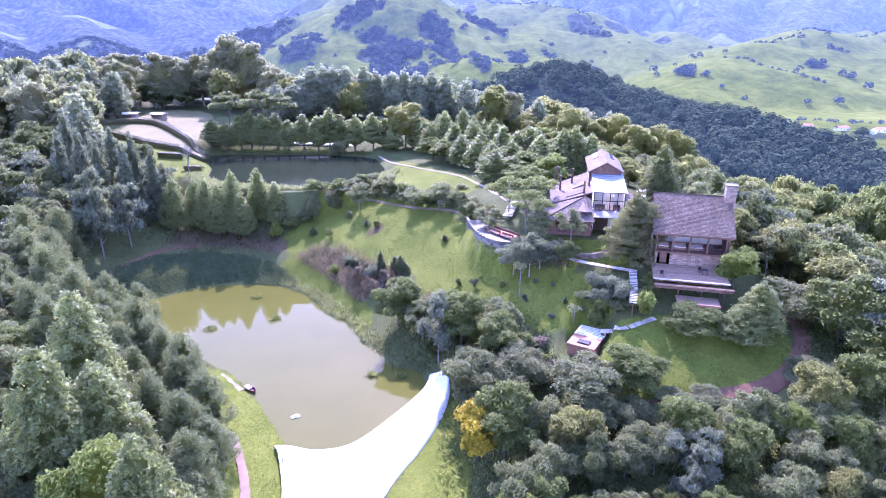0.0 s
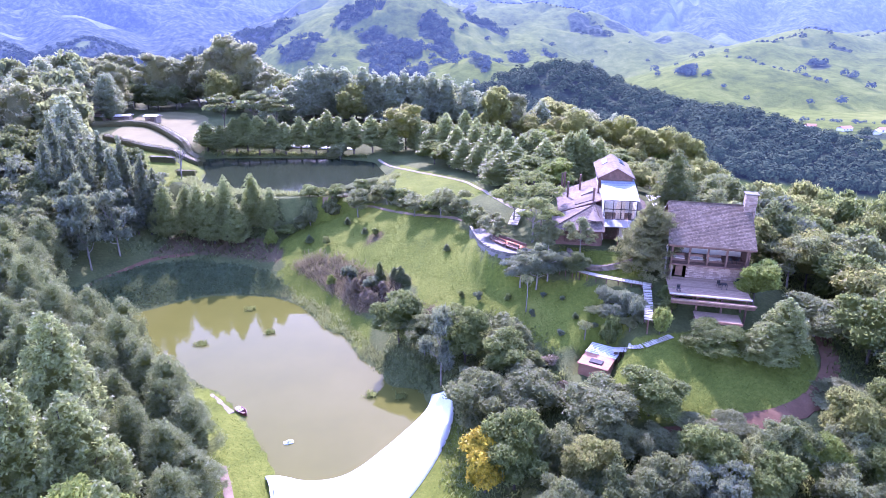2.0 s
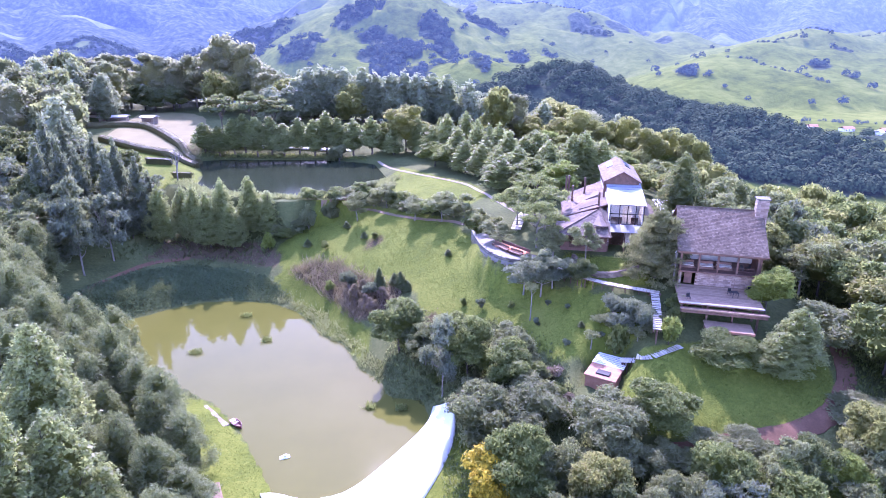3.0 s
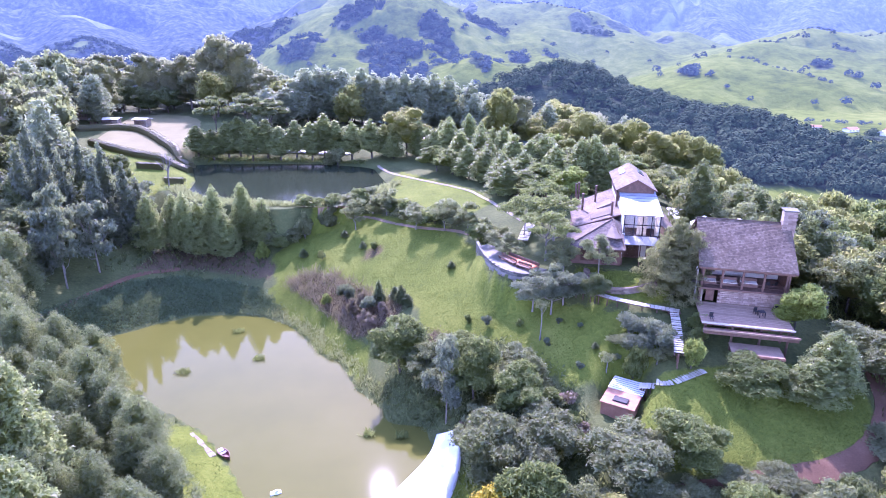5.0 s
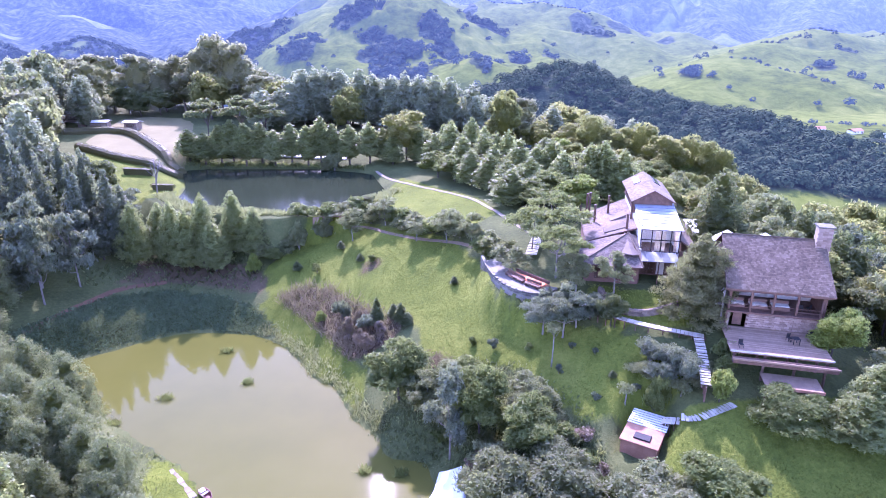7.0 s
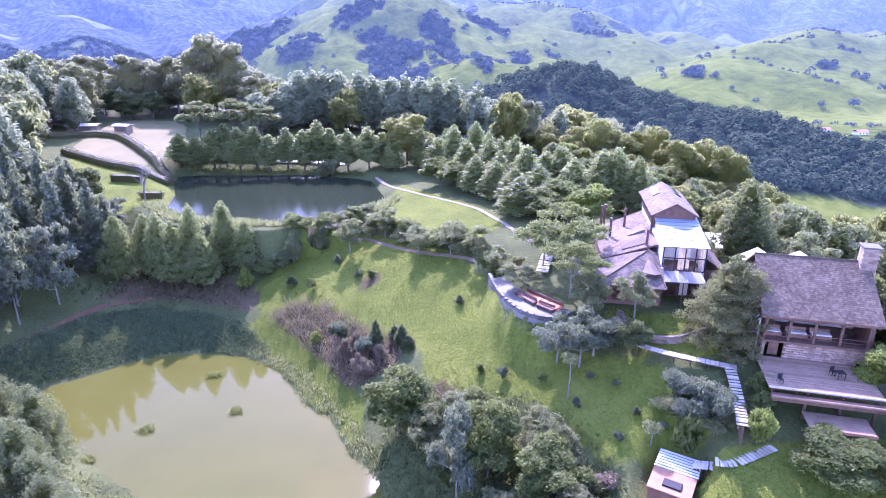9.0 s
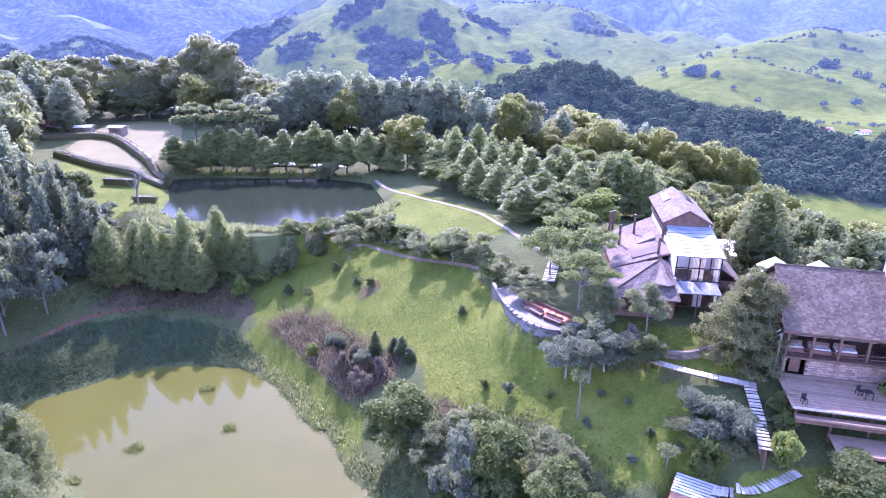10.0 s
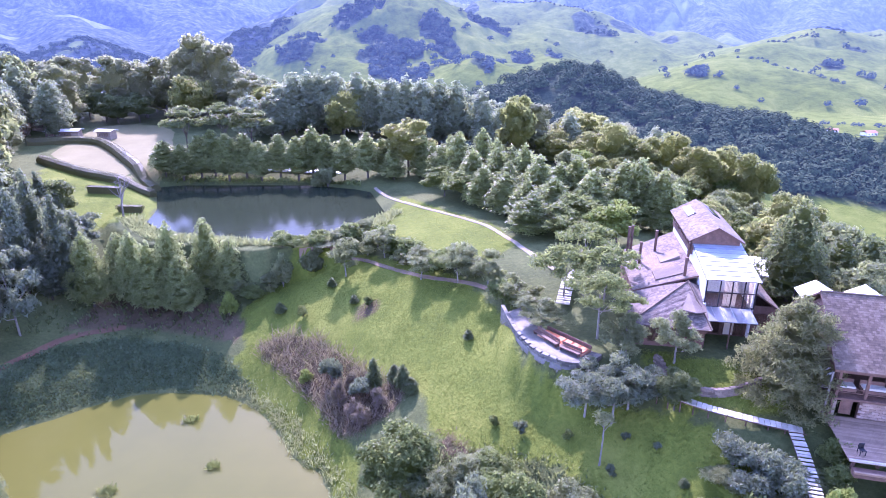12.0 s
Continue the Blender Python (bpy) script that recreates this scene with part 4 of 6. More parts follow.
row("grey", [(46.6, 64.5, 9.6), (48.5, 77, 16)], 4.6, "near")
row("grey", [(18.2, 60.9, 8.2), (23.2, 60.6, 8.0), (27.7, 61.2, 8.6), (31.5, 61.4, 8.6), (14.5, 60, 7.6)], 2.7, "near")
row("blossom", [(4.2, 59.4, 8.6)], 2.8, "near")
row("blue_shrub", [(24.4, 82, 15.8), (22.6, 83.5, 14.6), (25.6, 80, 14.9), (23.4, 80.4, 13.5)], 2.1, "near")
row("dark", [(19.6, 90.0, 17.4)], 2.0, "near")
row("bright_shrub", [(28.2, 77.2, 14.6)], 1.8, "near")
row("grey_shrub", [(22.0, 81.6, 12.6), (24.8, 78.9, 12.4), (26.6, 79.4, 12.6), (20.8, 82.6, 12.2), (28.2, 80.6, 13.2)], 1.5, "near")
row("shrub", [(22.3, 79.4, 12.4), (30.6, 82.5, 15.2), (29.8, 80.2, 14.4)], 1.5, "near")
row("dusky_shrub", [(-15.9, 104, 7.4), (-13.8, 101.5, 6.4), (-12.6, 100, 6.4), (-14.4, 106, 7.2), (-10.8, 102.5, 7.4)], 1.3, "near")
row("blue_shrub", [(-17.4, 108.4, 8.0), (-13.0, 104.4, 7.6)], 1.7, "near")
row("bright_shrub", [(-21.2, 109.6, 5.6)], 1.2, "near")
# the group left of the lawn
row("pyramid", [(-58.3, 127.4, 18.6), (-52, 129, 18.4), (-49, 128, 17.2), (-46.4, 130.1, 19.5), (-41.4, 132.3, 19.6), (-37.5, 131.5, 16.6), (-55, 131, 17.5), (-44, 127.5, 15)], 3.7, "near")
row("bright_shrub", [(-36.5, 126, 9.5)], 1.8)
# the west side
row("spire", [(-80.2, 130, 32.6), (-79.5, 135, 30.9), (-72.0, 132, 29.1), (-66.9, 130, 27.9), (-62.1, 128, 25.0), (-75.1, 125, 29.8), (-77.3, 122, 29.3), (-71.7, 125, 26.7),
              (-67.1, 126, 26.5), (-61.5, 131, 20.8)], 2.8)
row("blue", [(-68.5, 115, 22.9), (-64.1, 118, 19.6), (-66, 111, 20.0)], 4.0)
row("pyramid", [(-41.5, 61.7, 21.7), (-34.5, 52.1, 18.1), (-37.3, 48.5, 22.0), (-25.3, 41, 17.9)], 5.2, "fine")
row("pine", [(-29.0, 63.6, 10), (-26.2, 56.4, 8.5), (-29.4, 57.9, 11), (-32.4, 65.4, 11), (-37.2, 71.4, 11.5), (-39.9, 74, 12), (-45.6, 83.2, 13), (-51.5, 85.2, 14), (-54.6, 82.5, 16), (-26, 50.9, 11),
             (-60.9, 86.7, 18)], 3.6, "near")
row("bright", [(-30.0, 43.5, 16.6)], 4.6, "near")
row("pine", [(-69.5, 104.8, 18.5), (-66.6, 97.5, 17.0), (-63.0, 91.5, 16.5), (-71.5, 99, 20.5), (-67, 92, 19)], 4.2, "near")
# the woods at the back
row("tall", [(-131.8, 226, 38.6), (-127.4, 236, 39.1), (-120.1, 240, 39.9), (-106.6, 240, 39.9), (-97.8, 238, 38.0), (-92.1, 240, 39.9), (-77.5, 236, 47.3), (-82.4, 234, 43.0), (-71.2, 234, 43.9), (-65.2, 232, 38.2)], 8.0, "far")
row("wood", [(-55.1, 206, 30.9), (-50.7, 210, 30.5), (-45.3, 217, 35.7), (-41.7, 218, 36.2), (-38.1, 219, 35.9), (-34.1, 218, 36.2), (-27.7, 219, 35.6), (-18.2, 219, 34.3), (-8.7, 220, 34.2), (0.8, 219, 33.3), (8.4, 217, 31.7), (-48.6, 214, 32.8), (-24.1, 221, 34.3), (-13.6, 222, 34.6), (-4.0, 221, 33.6)], 5.6, "far")
row("dome", [(16.4, 200, 31.3)], 5.5, "far")
row("dark", [(-124.3, 226, 27.2), (-122.1, 230, 28.8), (-117.9, 232, 30.0), (-112.3, 231, 30.0), (-106.9, 230, 29.7), (-102.2, 228, 28.0), (-117.3, 224, 27.4), (-97, 231, 29)], 5.6, "mid")
row("grey_shrub", [(-29.5, 176.6, 17.8), (-31.5, 177.2, 16.8)], 2.6)
row("dusky_shrub", [(-113.4, 200, 24.6), (-118.8, 205, 24.9)], 3.4)
row("araucaria", [(-64.1, 185, 30.1), (-56, 188, 30.5), (-50, 190, 29)], 5.0, "far")


CLEAR = LAWNS + BARE + [POND, LAKE, TOWER_PAD, LODGE_PAD,
                       [(29, 86), (28.5, 76), (40, 74), (43, 84)], [(14, 61), (14, 66), (30, 66.5), (46, 69), (50, 79), (53, 79), (50, 64), (40, 61)],
                       [(-66, 166), (-96, 176), (-104, 185), (-108, 226), (-80, 226), (-68, 182)],
                       [(-30, 66), (-26, 74), (-17, 56), (-17, 44), (-24, 44)], [(-66, 100), (-57, 121), (-55, 119), (-62, 100)],
                       [(-21, 64), (-1, 76), (2, 72), (-4, 44), (-20, 44)]]


def fill(ring, spacing, kinds, highs, detail, seed, gap=0.75, slender=1.0):
    """Woods inside an outline, none on the lawns, waters and roads."""
    rng = random.Random(seed)
    xs, ys = [p[0] for p in ring], [p[1] for p in ring]
    spots = []
    y = min(ys)
    while y < max(ys):
        x = min(xs)
        while x < max(xs):
            spots.append((x + rng.uniform(-0.4, 0.4) * spacing, y + rng.uniform(-0.4, 0.4) * spacing))
            x += spacing
        y += spacing * 0.87
    px, py = np.array([s[0] for s in spots]), np.array([s[1] for s in spots])
    good = (edge_distance(px, py, ring) < 0) & (abs(px) < 0.78 * py + 14) & (py > 38)
    for clear in CLEAR:
        good &= edge_distance(px, py, clear) > 1.2
    for (x, y), g in zip(spots, good):
        if g and all((x - a) ** 2 + (y - b) ** 2 > (gap * max(w, spacing * 0.5)) ** 2 for a, b, w in TREES):
            kind, high = rng.choice(kinds), rng.uniform(*highs)
            plant(kind, x, y, None, high, slender * SPECIES[kind][4] * (high / SPECIES[kind][3]) ** 0.7, detail)


fill([(-29, 62), (-33, 72), (-41, 80), (-52, 88), (-62, 93), (-70, 90), (-62, 78), (-45, 62), (-38, 58)], 4.6, ["pine"], (8, 11.5), "near", 1)
fill([(-24, 34), (-29, 62), (-38, 58), (-62, 78), (-70, 92), (-100, 92), (-100, 40)], 4.8, ["grey", "dark", "round", "open", "dark", "grey"], (5.5, 9), "near", 2)
fill([(-64, 92), (-68, 104), (-66, 118), (-58, 124), (-60, 134), (-75, 150), (-110, 150), (-118, 92)], 5.4, ["dark", "blue", "spire", "dark", "grey"], (8, 11.5), "mid", 3)
fill([(-75, 142), (-92, 160), (-104, 180), (-108, 230), (-150, 240), (-150, 140)], 8.0, ["wood", "tall", "wood", "grey"], (14, 20), "far", 4)
fill([(-108, 240), (-70, 216), (0, 210), (24, 206), (60, 206), (60, 250), (-110, 262)], 8.0, ["wood", "tall", "wood", "dome"], (12, 17), "far", 5)
fill([(24, 150), (40, 128), (60, 128), (84, 150), (84, 215), (60, 215), (24, 188)], 7.5, ["dome", "round", "olive", "bright", "dome", "grey"], (5, 8), "mid", 6)
fill([(38, 104), (47, 94), (50, 82), (54, 79), (51, 62), (80, 50), (112, 90), (112, 150), (84, 150), (60, 128), (40, 126)], 5.6,
     ["grey", "open", "dark", "round", "grey", "blue", "olive"], (7.5, 12), "mid", 7)
fill([(3.4, 58), (3.6, 64), (14, 60.5), (44, 60.5), (51, 62), (80, 50), (70, 30), (3.4, 30)], 3.9, ["grey", "round", "open", "blue", "dark", "open", "bright", "grey", "round", "olive"], (4.2, 8.8), "near", 8, 0.75, 0.82)
fill([(1, 60), (1, 76), (-2, 82), (2, 86), (8, 82), (15, 74), (15, 66)], 5.0, ["grey", "open", "blue", "open"], (4.5, 7), "near", 9)
fill([(1, 60), (1, 76), (-2, 82), (2, 86), (8, 84), (15, 76), (16, 66)], 2.6, ["grey_shrub", "dusky_shrub", "shrub"], (1.2, 2.4), "mid", 10, 0.6)


# ---- paths, dam and banks ----
trail("path_lake", [(-18.3, 174), (-14.6, 165.5), (-7.6, 156), (-0.4, 147), (4.8, 139.5), (7.6, 133), (10, 126), (13, 118)], 0.75, GRAVEL,
      "pale gravel footpath winding from the lake to the house", "path", 0.08)
trail("path_bank", [(-26.6, 132.6), (-21.1, 135.6), (-17.5, 135), (-12.4, 130.4), (-6.3, 124.6), (-0.8, 121.6), (4, 117), (7.5, 112)], 0.7, TRACK,
      "narrow pale footpath along the lake bank", "path", 0.06)
trail("path_west", [(-66, 98), (-63.8, 104.8), (-62.7, 110.6), (-61.2, 115.2), (-58.4, 120.6), (-52, 124)], 1.0, EARTH, "reddish earth track beside the pond woods", "track", 0.06)
trail("road_earth", [(53, 86), (50.5, 79), (48, 71.5), (44.3, 67), (40.1, 64.6), (35.7, 63.8), (28.6, 63.2), (21.6, 63.0), (12, 62)], 2.2, EARTH,
      "red earth drive curving round the lower lawn", "track", 0.08)
trail("path_shore", [(-25.8, 62.5), (-23.2, 57.5), (-21.4, 53), (-20.2, 48), (-19, 42)], 1.0, TRACK, "pale earth footpath on the grassy shore", "path", 0.16)
# pale strip laid in to imitate glints of water between the trunks
trail("glint_strip", [(-64, 184.6), (-50, 184.8), (-38, 184.6), (-26, 183.4)], 1.0, CONCRETE, "bright pale strip imitating water glints behind the lakeside trees", "path", 0.2)


def loft(name, inner, outer, material, label, category, across=5, lift=0.10, step=1.0, drop=0.4):
    """A paved band between two lines, laid on the ground."""
    a, b = resample([(x, y, 0) for x, y in inner], step), resample([(x, y, 0) for x, y in outer], step)
    n = max(len(a), len(b))
    verts, faces, wide = [], [], across + 3
    for i in range(n):
        p, q = a[round(i * (len(a) - 1) / (n - 1))], b[round(i * (len(b) - 1) / (n - 1))]
        for k in range(wide):
            s = min(max(k - 1, -0.12 * across), across * 1.12) / across if k in (0, wide - 1) else (k - 1) / across
            m = p.lerp(q, s)
            verts.append((m.x, m.y, ground_at(m.x, m.y) + lift - (drop if k in (0, wide - 1) else 0.0)))
        if i:
            for k in range(wide - 1):
                c = wide * (i - 1) + k
                faces.append((c, c + 1, c + wide + 1, c + wide))
    me = mesh_of(name, verts, faces, material)
    me.polygons.foreach_set("use_smooth", np.ones(len(faces), bool))
    return tagged(new(name, me), label, category, kind="structure")


loft("dam_apron", [(-20.4, 61.0), (-19.0, 61.4), (-15.4, 60.2), (-11.0, 61.2), (-6.6, 67.2), (-2.5, 73.6), (-1.9, 77.2)],
     [(-18.0, 56.5), (-17.2, 51), (-15.0, 44), (-9.0, 49), (-5.5, 57.8), (-3.0, 61.8), (-0.3, 67.5), (0.9, 72.0), (0.6, 76.5)], CONCRETE,
     "sun-bleached pale concrete dam apron at the pond's end", "dam", 10, 0.78, 0.7, 1.0)
loft("sand_lot", [(-67.5, 170), (-75, 173), (-84, 177), (-93, 183), (-100, 190)], [(-70, 186), (-76, 204), (-84, 222), (-95, 228), (-106, 222)], SAND,
     "dry sandy open lot behind the clipped hedges", "yard", 8, 0.1, 1.5)


# ---- pieces in rows ----
def planks(owner, line, width, deep, gap, thick, material, name="plank", lift=0.22):
    """Boards laid across a line, each a piece of its own."""
    bm = bmesh.new()
    box(bm, (-width / 2, -deep / 2, -thick), (width / 2, deep / 2, 0), 0.012)
    me = bpy.data.meshes.new(name)
    bm.to_mesh(me)
    bm.free()
    me.materials.append(material)
    pts = resample(line, 0.15)
    run, need, rng = 0.0, 0.0, random.Random(len(pts))
    inv = owner.matrix_basis.inverted()
    for a, b in zip(pts, pts[1:]):
        run += (b - a).length
        if run >= need:
            need += deep + gap
            d = b - a
            o = new(name, me)
            o.parent = owner
            o.matrix_basis = inv @ pose(a.x, a.y, max(a.z, ground_at(a.x, a.y) - 0.05) + lift + rng.uniform(-0.012, 0.012), 0, 0, math.degrees(math.atan2(-d.x, d.y)) + rng.uniform(-1.5, 1.5))


walkway = thing("boardwalk", pose(22, 88, 13.6), "pale weathered boardwalk crossing the lawn towards the lodge", "boardwalk")
deck_line = [(15.6, 93.6, 14.6), (18.5, 90.6, 14.4), (22.5, 88.0, 14.1), (29.4, 85.2, 13.9)]
planks(walkway, deck_line, 0.95, 0.42, 0.03, 0.07, PLANK, lift=0.1)
bm = bmesh.new()
for s in (-0.45, 0.45):
    line = resample(deck_line, 1.5)
    tube(bm, [(p.x - 22, p.y - 88 + s, p.z - 13.6 - 0.06) for p in line], [0.06] * len(line), 4)
for p in resample(deck_line, 2.2):
    tube(bm, [(p.x - 22, p.y - 88, p.z - 13.6), (p.x - 22, p.y - 88, p.z - 13.6 - 1.6)], [0.07, 0.07], 6)
part("support_frame", bm, TIMBER, walkway, "dark timber bearers")

stair = thing("plank_steps", pose(27.5, 81, 12), "long flight of pale plank steps down the lawn", "steps")
step_line = [(28.7, 85.6, 13.9), (28.3, 83.5, 13.5), (27.4, 80, 12.9), (26.4, 76.8, 12.4)]
planks(stair, step_line, 1.1, 0.30, 0.12, 0.08, PLANK, "step", 0.1)
bm = bmesh.new()
for s in (-0.5, 0.5):
    line = resample(step_line, 1.5)
    tube(bm, [(p.x - 27.5 + s, p.y - 81, p.z - 12 - 0.08) for p in line], [0.07] * len(line), 4)
for p in resample(step_line, 2.0):
    tube(bm, [(p.x - 27.5, p.y - 81, p.z - 12), (p.x - 27.5, p.y - 81, p.z - 12 - 1.8)], [0.08, 0.08], 6)
part("stringers", bm, TIMBER, stair, "dark timber stringers")

curved = thing("curved_plank_path", pose(26, 77, 9), "curved path of pale planks leading to the hut", "path")
curve_line = [(22.4, 76.8, 8.2), (24.0, 75.9, 8.7), (25.4, 75.6, 9.0), (26.8, 76.0, 9.3), (28.2, 76.4, 9.7), (29.7, 76.9, 10.0)]
planks(curved, curve_line, 1.3, 0.34, 0.05, 0.08, PLANK, "plank", 0.12)
bm = bmesh.new()
for s in (-0.4, 0.4):
    line = resample(curve_line, 1.5)
    tube(bm, [(p.x - 26, p.y - 77 + s, p.z - 9) for p in line], [0.07] * len(line), 4)
for p in resample(curve_line, 1.8):
    tube(bm, [(p.x - 26, p.y - 77, p.z - 9), (p.x - 26, p.y - 77, p.z - 9 - 2.0)], [0.08, 0.08], 6)
part("bearers", bm, TIMBER, curved, "dark timber bearers")

upper = thing("garden_steps", pose(13, 111, 16), "short flight of pale garden steps under trees", "steps")
planks(upper, [(12.0, 108.6, 15.4), (12.8, 111.2, 15.9), (13.6, 113.4, 16.4), (15.4, 115.8, 16.8)], 1.7, 0.34, 0.14, 0.12, PLANK, "step", 0.15)


# ---- roofs ----
def shingles(bm, a, b, c, d, course=0.26, width=0.28, thick=0.035, seed=1):
    """Overlapping shingles on the plane a, b (eave) to d, c (ridge)."""
    rng = random.Random(seed)
    a, b, c, d = (Vector(p) for p in (a, b, c, d))
    up = (b - a).cross(d - a).normalized()
    if up.z < 0:
        up = -up
    rows = max(1, round((d - a).length / course))
    for r in range(rows):
        f0, f1 = r / rows, min(1.0, (r + 1.35) / rows)
        p0, p1, q0, q1 = a.lerp(d, f0), b.lerp(c, f0), a.lerp(d, f1), b.lerp(c, f1)
        n = max(1, round((p1 - p0).length / width))
        off = 0.5 / n if r % 2 else 0.0
        for k in range(n + (1 if r % 2 else 0)):
            s0, s1 = max(0.0, k / n - off), min(1.0, (k + 1) / n - off)
            if s1 - s0 < 0.02 / n:
                continue
            s1 -= 0.03 / n
            lift = up * (thick + rng.uniform(0, 0.014))
            w = [p0.lerp(p1, s0) + lift, p0.lerp(p1, s1) + lift, q0.lerp(q1, s1) + up * 0.004, q0.lerp(q1, s0) + up * 0.004]
            v = [bm.verts.new(x) for x in w] + [bm.verts.new(w[0] - lift), bm.verts.new(w[1] - lift)]
            bm.faces.new(v[:4])
            bm.faces.new((v[4], v[5], v[1], v[0]))


def roof_plane(owner, corners, material, seed, thick=0.16, name="roof", label=""):
    bm = bmesh.new()
    slab(bm, corners, thick)
    r = part(name, bm, TIMBER, owner, label)
    bm = bmesh.new()
    a, b, c, d = corners if len(corners) == 4 else (*corners, corners[2])
    shingles(bm, a, b, c, d, seed=seed)
    part("shingles", bm, material, r, "overlapping weathered wooden shingles", "stuff")
    return r


def window(owner, lo, hi, along="x", bars=1):
    """A glazed opening standing in the plane of a wall: the pane, with jambs, rails and bars."""
    x0, y0, z0 = lo
    x1, y1, z1 = hi
    t = 0.05
    bm = bmesh.new()
    if along == "x":
        box(bm, (x0, y0 - 0.008, z0), (x1, y0 + 0.008, z1))
    else:
        box(bm, (x0 - 0.008, y0, z0), (x0 + 0.008, y1, z1))
    w = part("window", bm, GLASS, owner, "clear window pane in a timber frame")
    w.visible_shadow = False
    if along == "x":
        for s in (x0, x1):
            boxed("jamb", (s - t, y0 - 0.06, z0), (s + t, y0 + 0.06, z1), TIMBER, w, bevel=0)
        for k in range(1, bars + 1):
            m = x0 + (x1 - x0) * k / (bars + 1)
            boxed("bar", (m - 0.03, y0 - 0.05, z0), (m + 0.03, y0 + 0.05, z1), TIMBER, w, bevel=0)
        for s in (z0, z1):
            boxed("rail", (x0 - t, y0 - 0.07, s - t), (x1 + t, y0 + 0.07, s + t), TIMBER, w, bevel=0)
    else:
        for s in (y0, y1):
            boxed("jamb", (x0 - 0.06, s - t, z0), (x0 + 0.06, s + t, z1), TIMBER, w, bevel=0)
        for s in (z0, z1):
            boxed("rail", (x0 - 0.07, y0 - t, s - t), (x0 + 0.07, y1 + t, s + t), TIMBER, w, bevel=0)
    return w


# ---- the timber lodge ----
def build_lodge():
    base = 14.2
    h = thing("timber_lodge", pose(31.8, 86.0, base, 0, 0, -14.3), "two-storey timber and stone lodge with a shingled roof", "house")
    # heights from the base: deck 0.8, upper floor 2.9, eaves 5.8, ridge 10.1
    W, D = 10.3, 13.2
    roof_plane(h, [(-0.5, -0.45, 5.75), (W + 0.6, -0.45, 5.75), (W + 0.6, 6.6, 10.1), (-0.5, 6.6, 10.1)], SHINGLE, 3, 0.2, label="steep shingled roof slope")
    roof_plane(h, [(W + 0.6, D + 0.45, 5.75), (-0.5, D + 0.45, 5.75), (-0.5, 6.6, 10.1), (W + 0.6, 6.6, 10.1)], SHINGLE, 4, 0.2, label="steep shingled roof slope")
    bm = bmesh.new()
    tube(bm, [(-0.55, 6.6, 10.12), (W + 0.65, 6.6, 10.12)], [0.12, 0.12], 6)
    part("ridge_cap", bm, SHINGLE, h)
    for x in (0.1, W - 0.1):
        bm = bmesh.new()
        w = [(-0.1, 0.1), (-0.1, D - 0.1), (4.9 + 0.6, D - 0.1), (9.7, 6.6), (5.5, 0.1)]
        ring = [bm.verts.new((x - 0.1, y, z)) for z, y in w], [bm.verts.new((x + 0.1, y, z)) for z, y in w]
        bm.faces.new(ring[0])
        bm.faces.new(ring[1][::-1])
        for i in range(5):
            bm.faces.new((ring[0][i], ring[1][i], ring[1][(i + 1) % 5], ring[0][(i + 1) % 5]))
        part("gable_wall", bm, TIMBER, h, "dark timber gable wall")
    boxed("back_wall", (0.2, D - 0.2, -0.1), (W - 0.2, D, 5.6), TIMBER, h)
    boxed("upper_floor", (0.0, -0.35, 2.72), (W, D - 0.2, 2.95), TIMBER, h, "dark timber upper floor")
    boxed("fascia_beam", (-0.3, -0.2, 5.35), (W + 0.3, 0.05, 5.62), TIMBER, h, "heavy timber eave beam")
    for x in (0.05, 2.35, 4.75, 7.2, 9.75):
        boxed("post", (x, -0.12, 2.95), (x + 0.24, 0.12, 5.36), TIMBER, h, "square timber post")
    boxed("inner_wall", (0.2, 4.6, 2.95), (W - 0.2, 4.75, 5.6), CURTAIN, h, "pale inner wall of the open gallery")
    for z in (3.35, 3.75):
        bm = bmesh.new()
        box(bm, (0.3, -0.03, z), (W - 0.3, 0.03, z + 0.06))
        part("rail", bm, TIMBER, h, "thin gallery rail")
    # lower storey: stone with an open bay at one end
    boxed("lower_wall", (2.3, 0.25, -0.1), (W - 0.1, 0.6, 2.72), TIMBER, h, "wall behind the stone facing")
    rng = random.Random(5)
    stones = []
    for k in range(5):
        bm = bmesh.new()
        box(bm, (-0.27, 0, 0), (0.27, 0.12, 0.26), 0.035)
        for v in bm.verts:
            v.co += Vector((rng.uniform(-0.03, 0.03), rng.uniform(-0.03, 0.03), rng.uniform(-0.02, 0.02)))
        me = bpy.data.meshes.new("stone")
        bm.to_mesh(me)
        bm.free()
        me.materials.append(PINK_STONE)
        stones.append(me)
    for r in range(7):
        for k in range(14):
            o = new("stone", rng.choice(stones))
            o.parent = h
            o.matrix_basis = pose(2.55 + k * 0.56 + (0.26 if r % 2 else 0), 0.12, 0.82 + r * 0.27)
    boxed("door", (0.9, 0.5, 0.85), (1.9, 0.56, 2.6), TIMBER, h, "dark doorway of the open bay")
    boxed("side_wall", (0.1, 0.2, 0.8), (0.5, 0.6, 2.72), STONE, h, "stone pier")
    # side stair and braces on the gable end
    for y0, y1 in ((-0.2, 2.6), (0.6, 3.4)):
        bm = bmesh.new()
        tube(bm, [(-0.55, y0, 5.3), (-0.55, y1, 2.9)], [0.08, 0.08], 5)
        part("brace", bm, WHITE, h, "pale painted diagonal brace")
    bm = bmesh.new()
    tube(bm, [(-0.55, -0.25, 5.4), (-0.55, -0.25, 0.9)], [0.1, 0.1], 6)
    part("corner_post", bm, PALE_BARK, h, "pale round corner post")
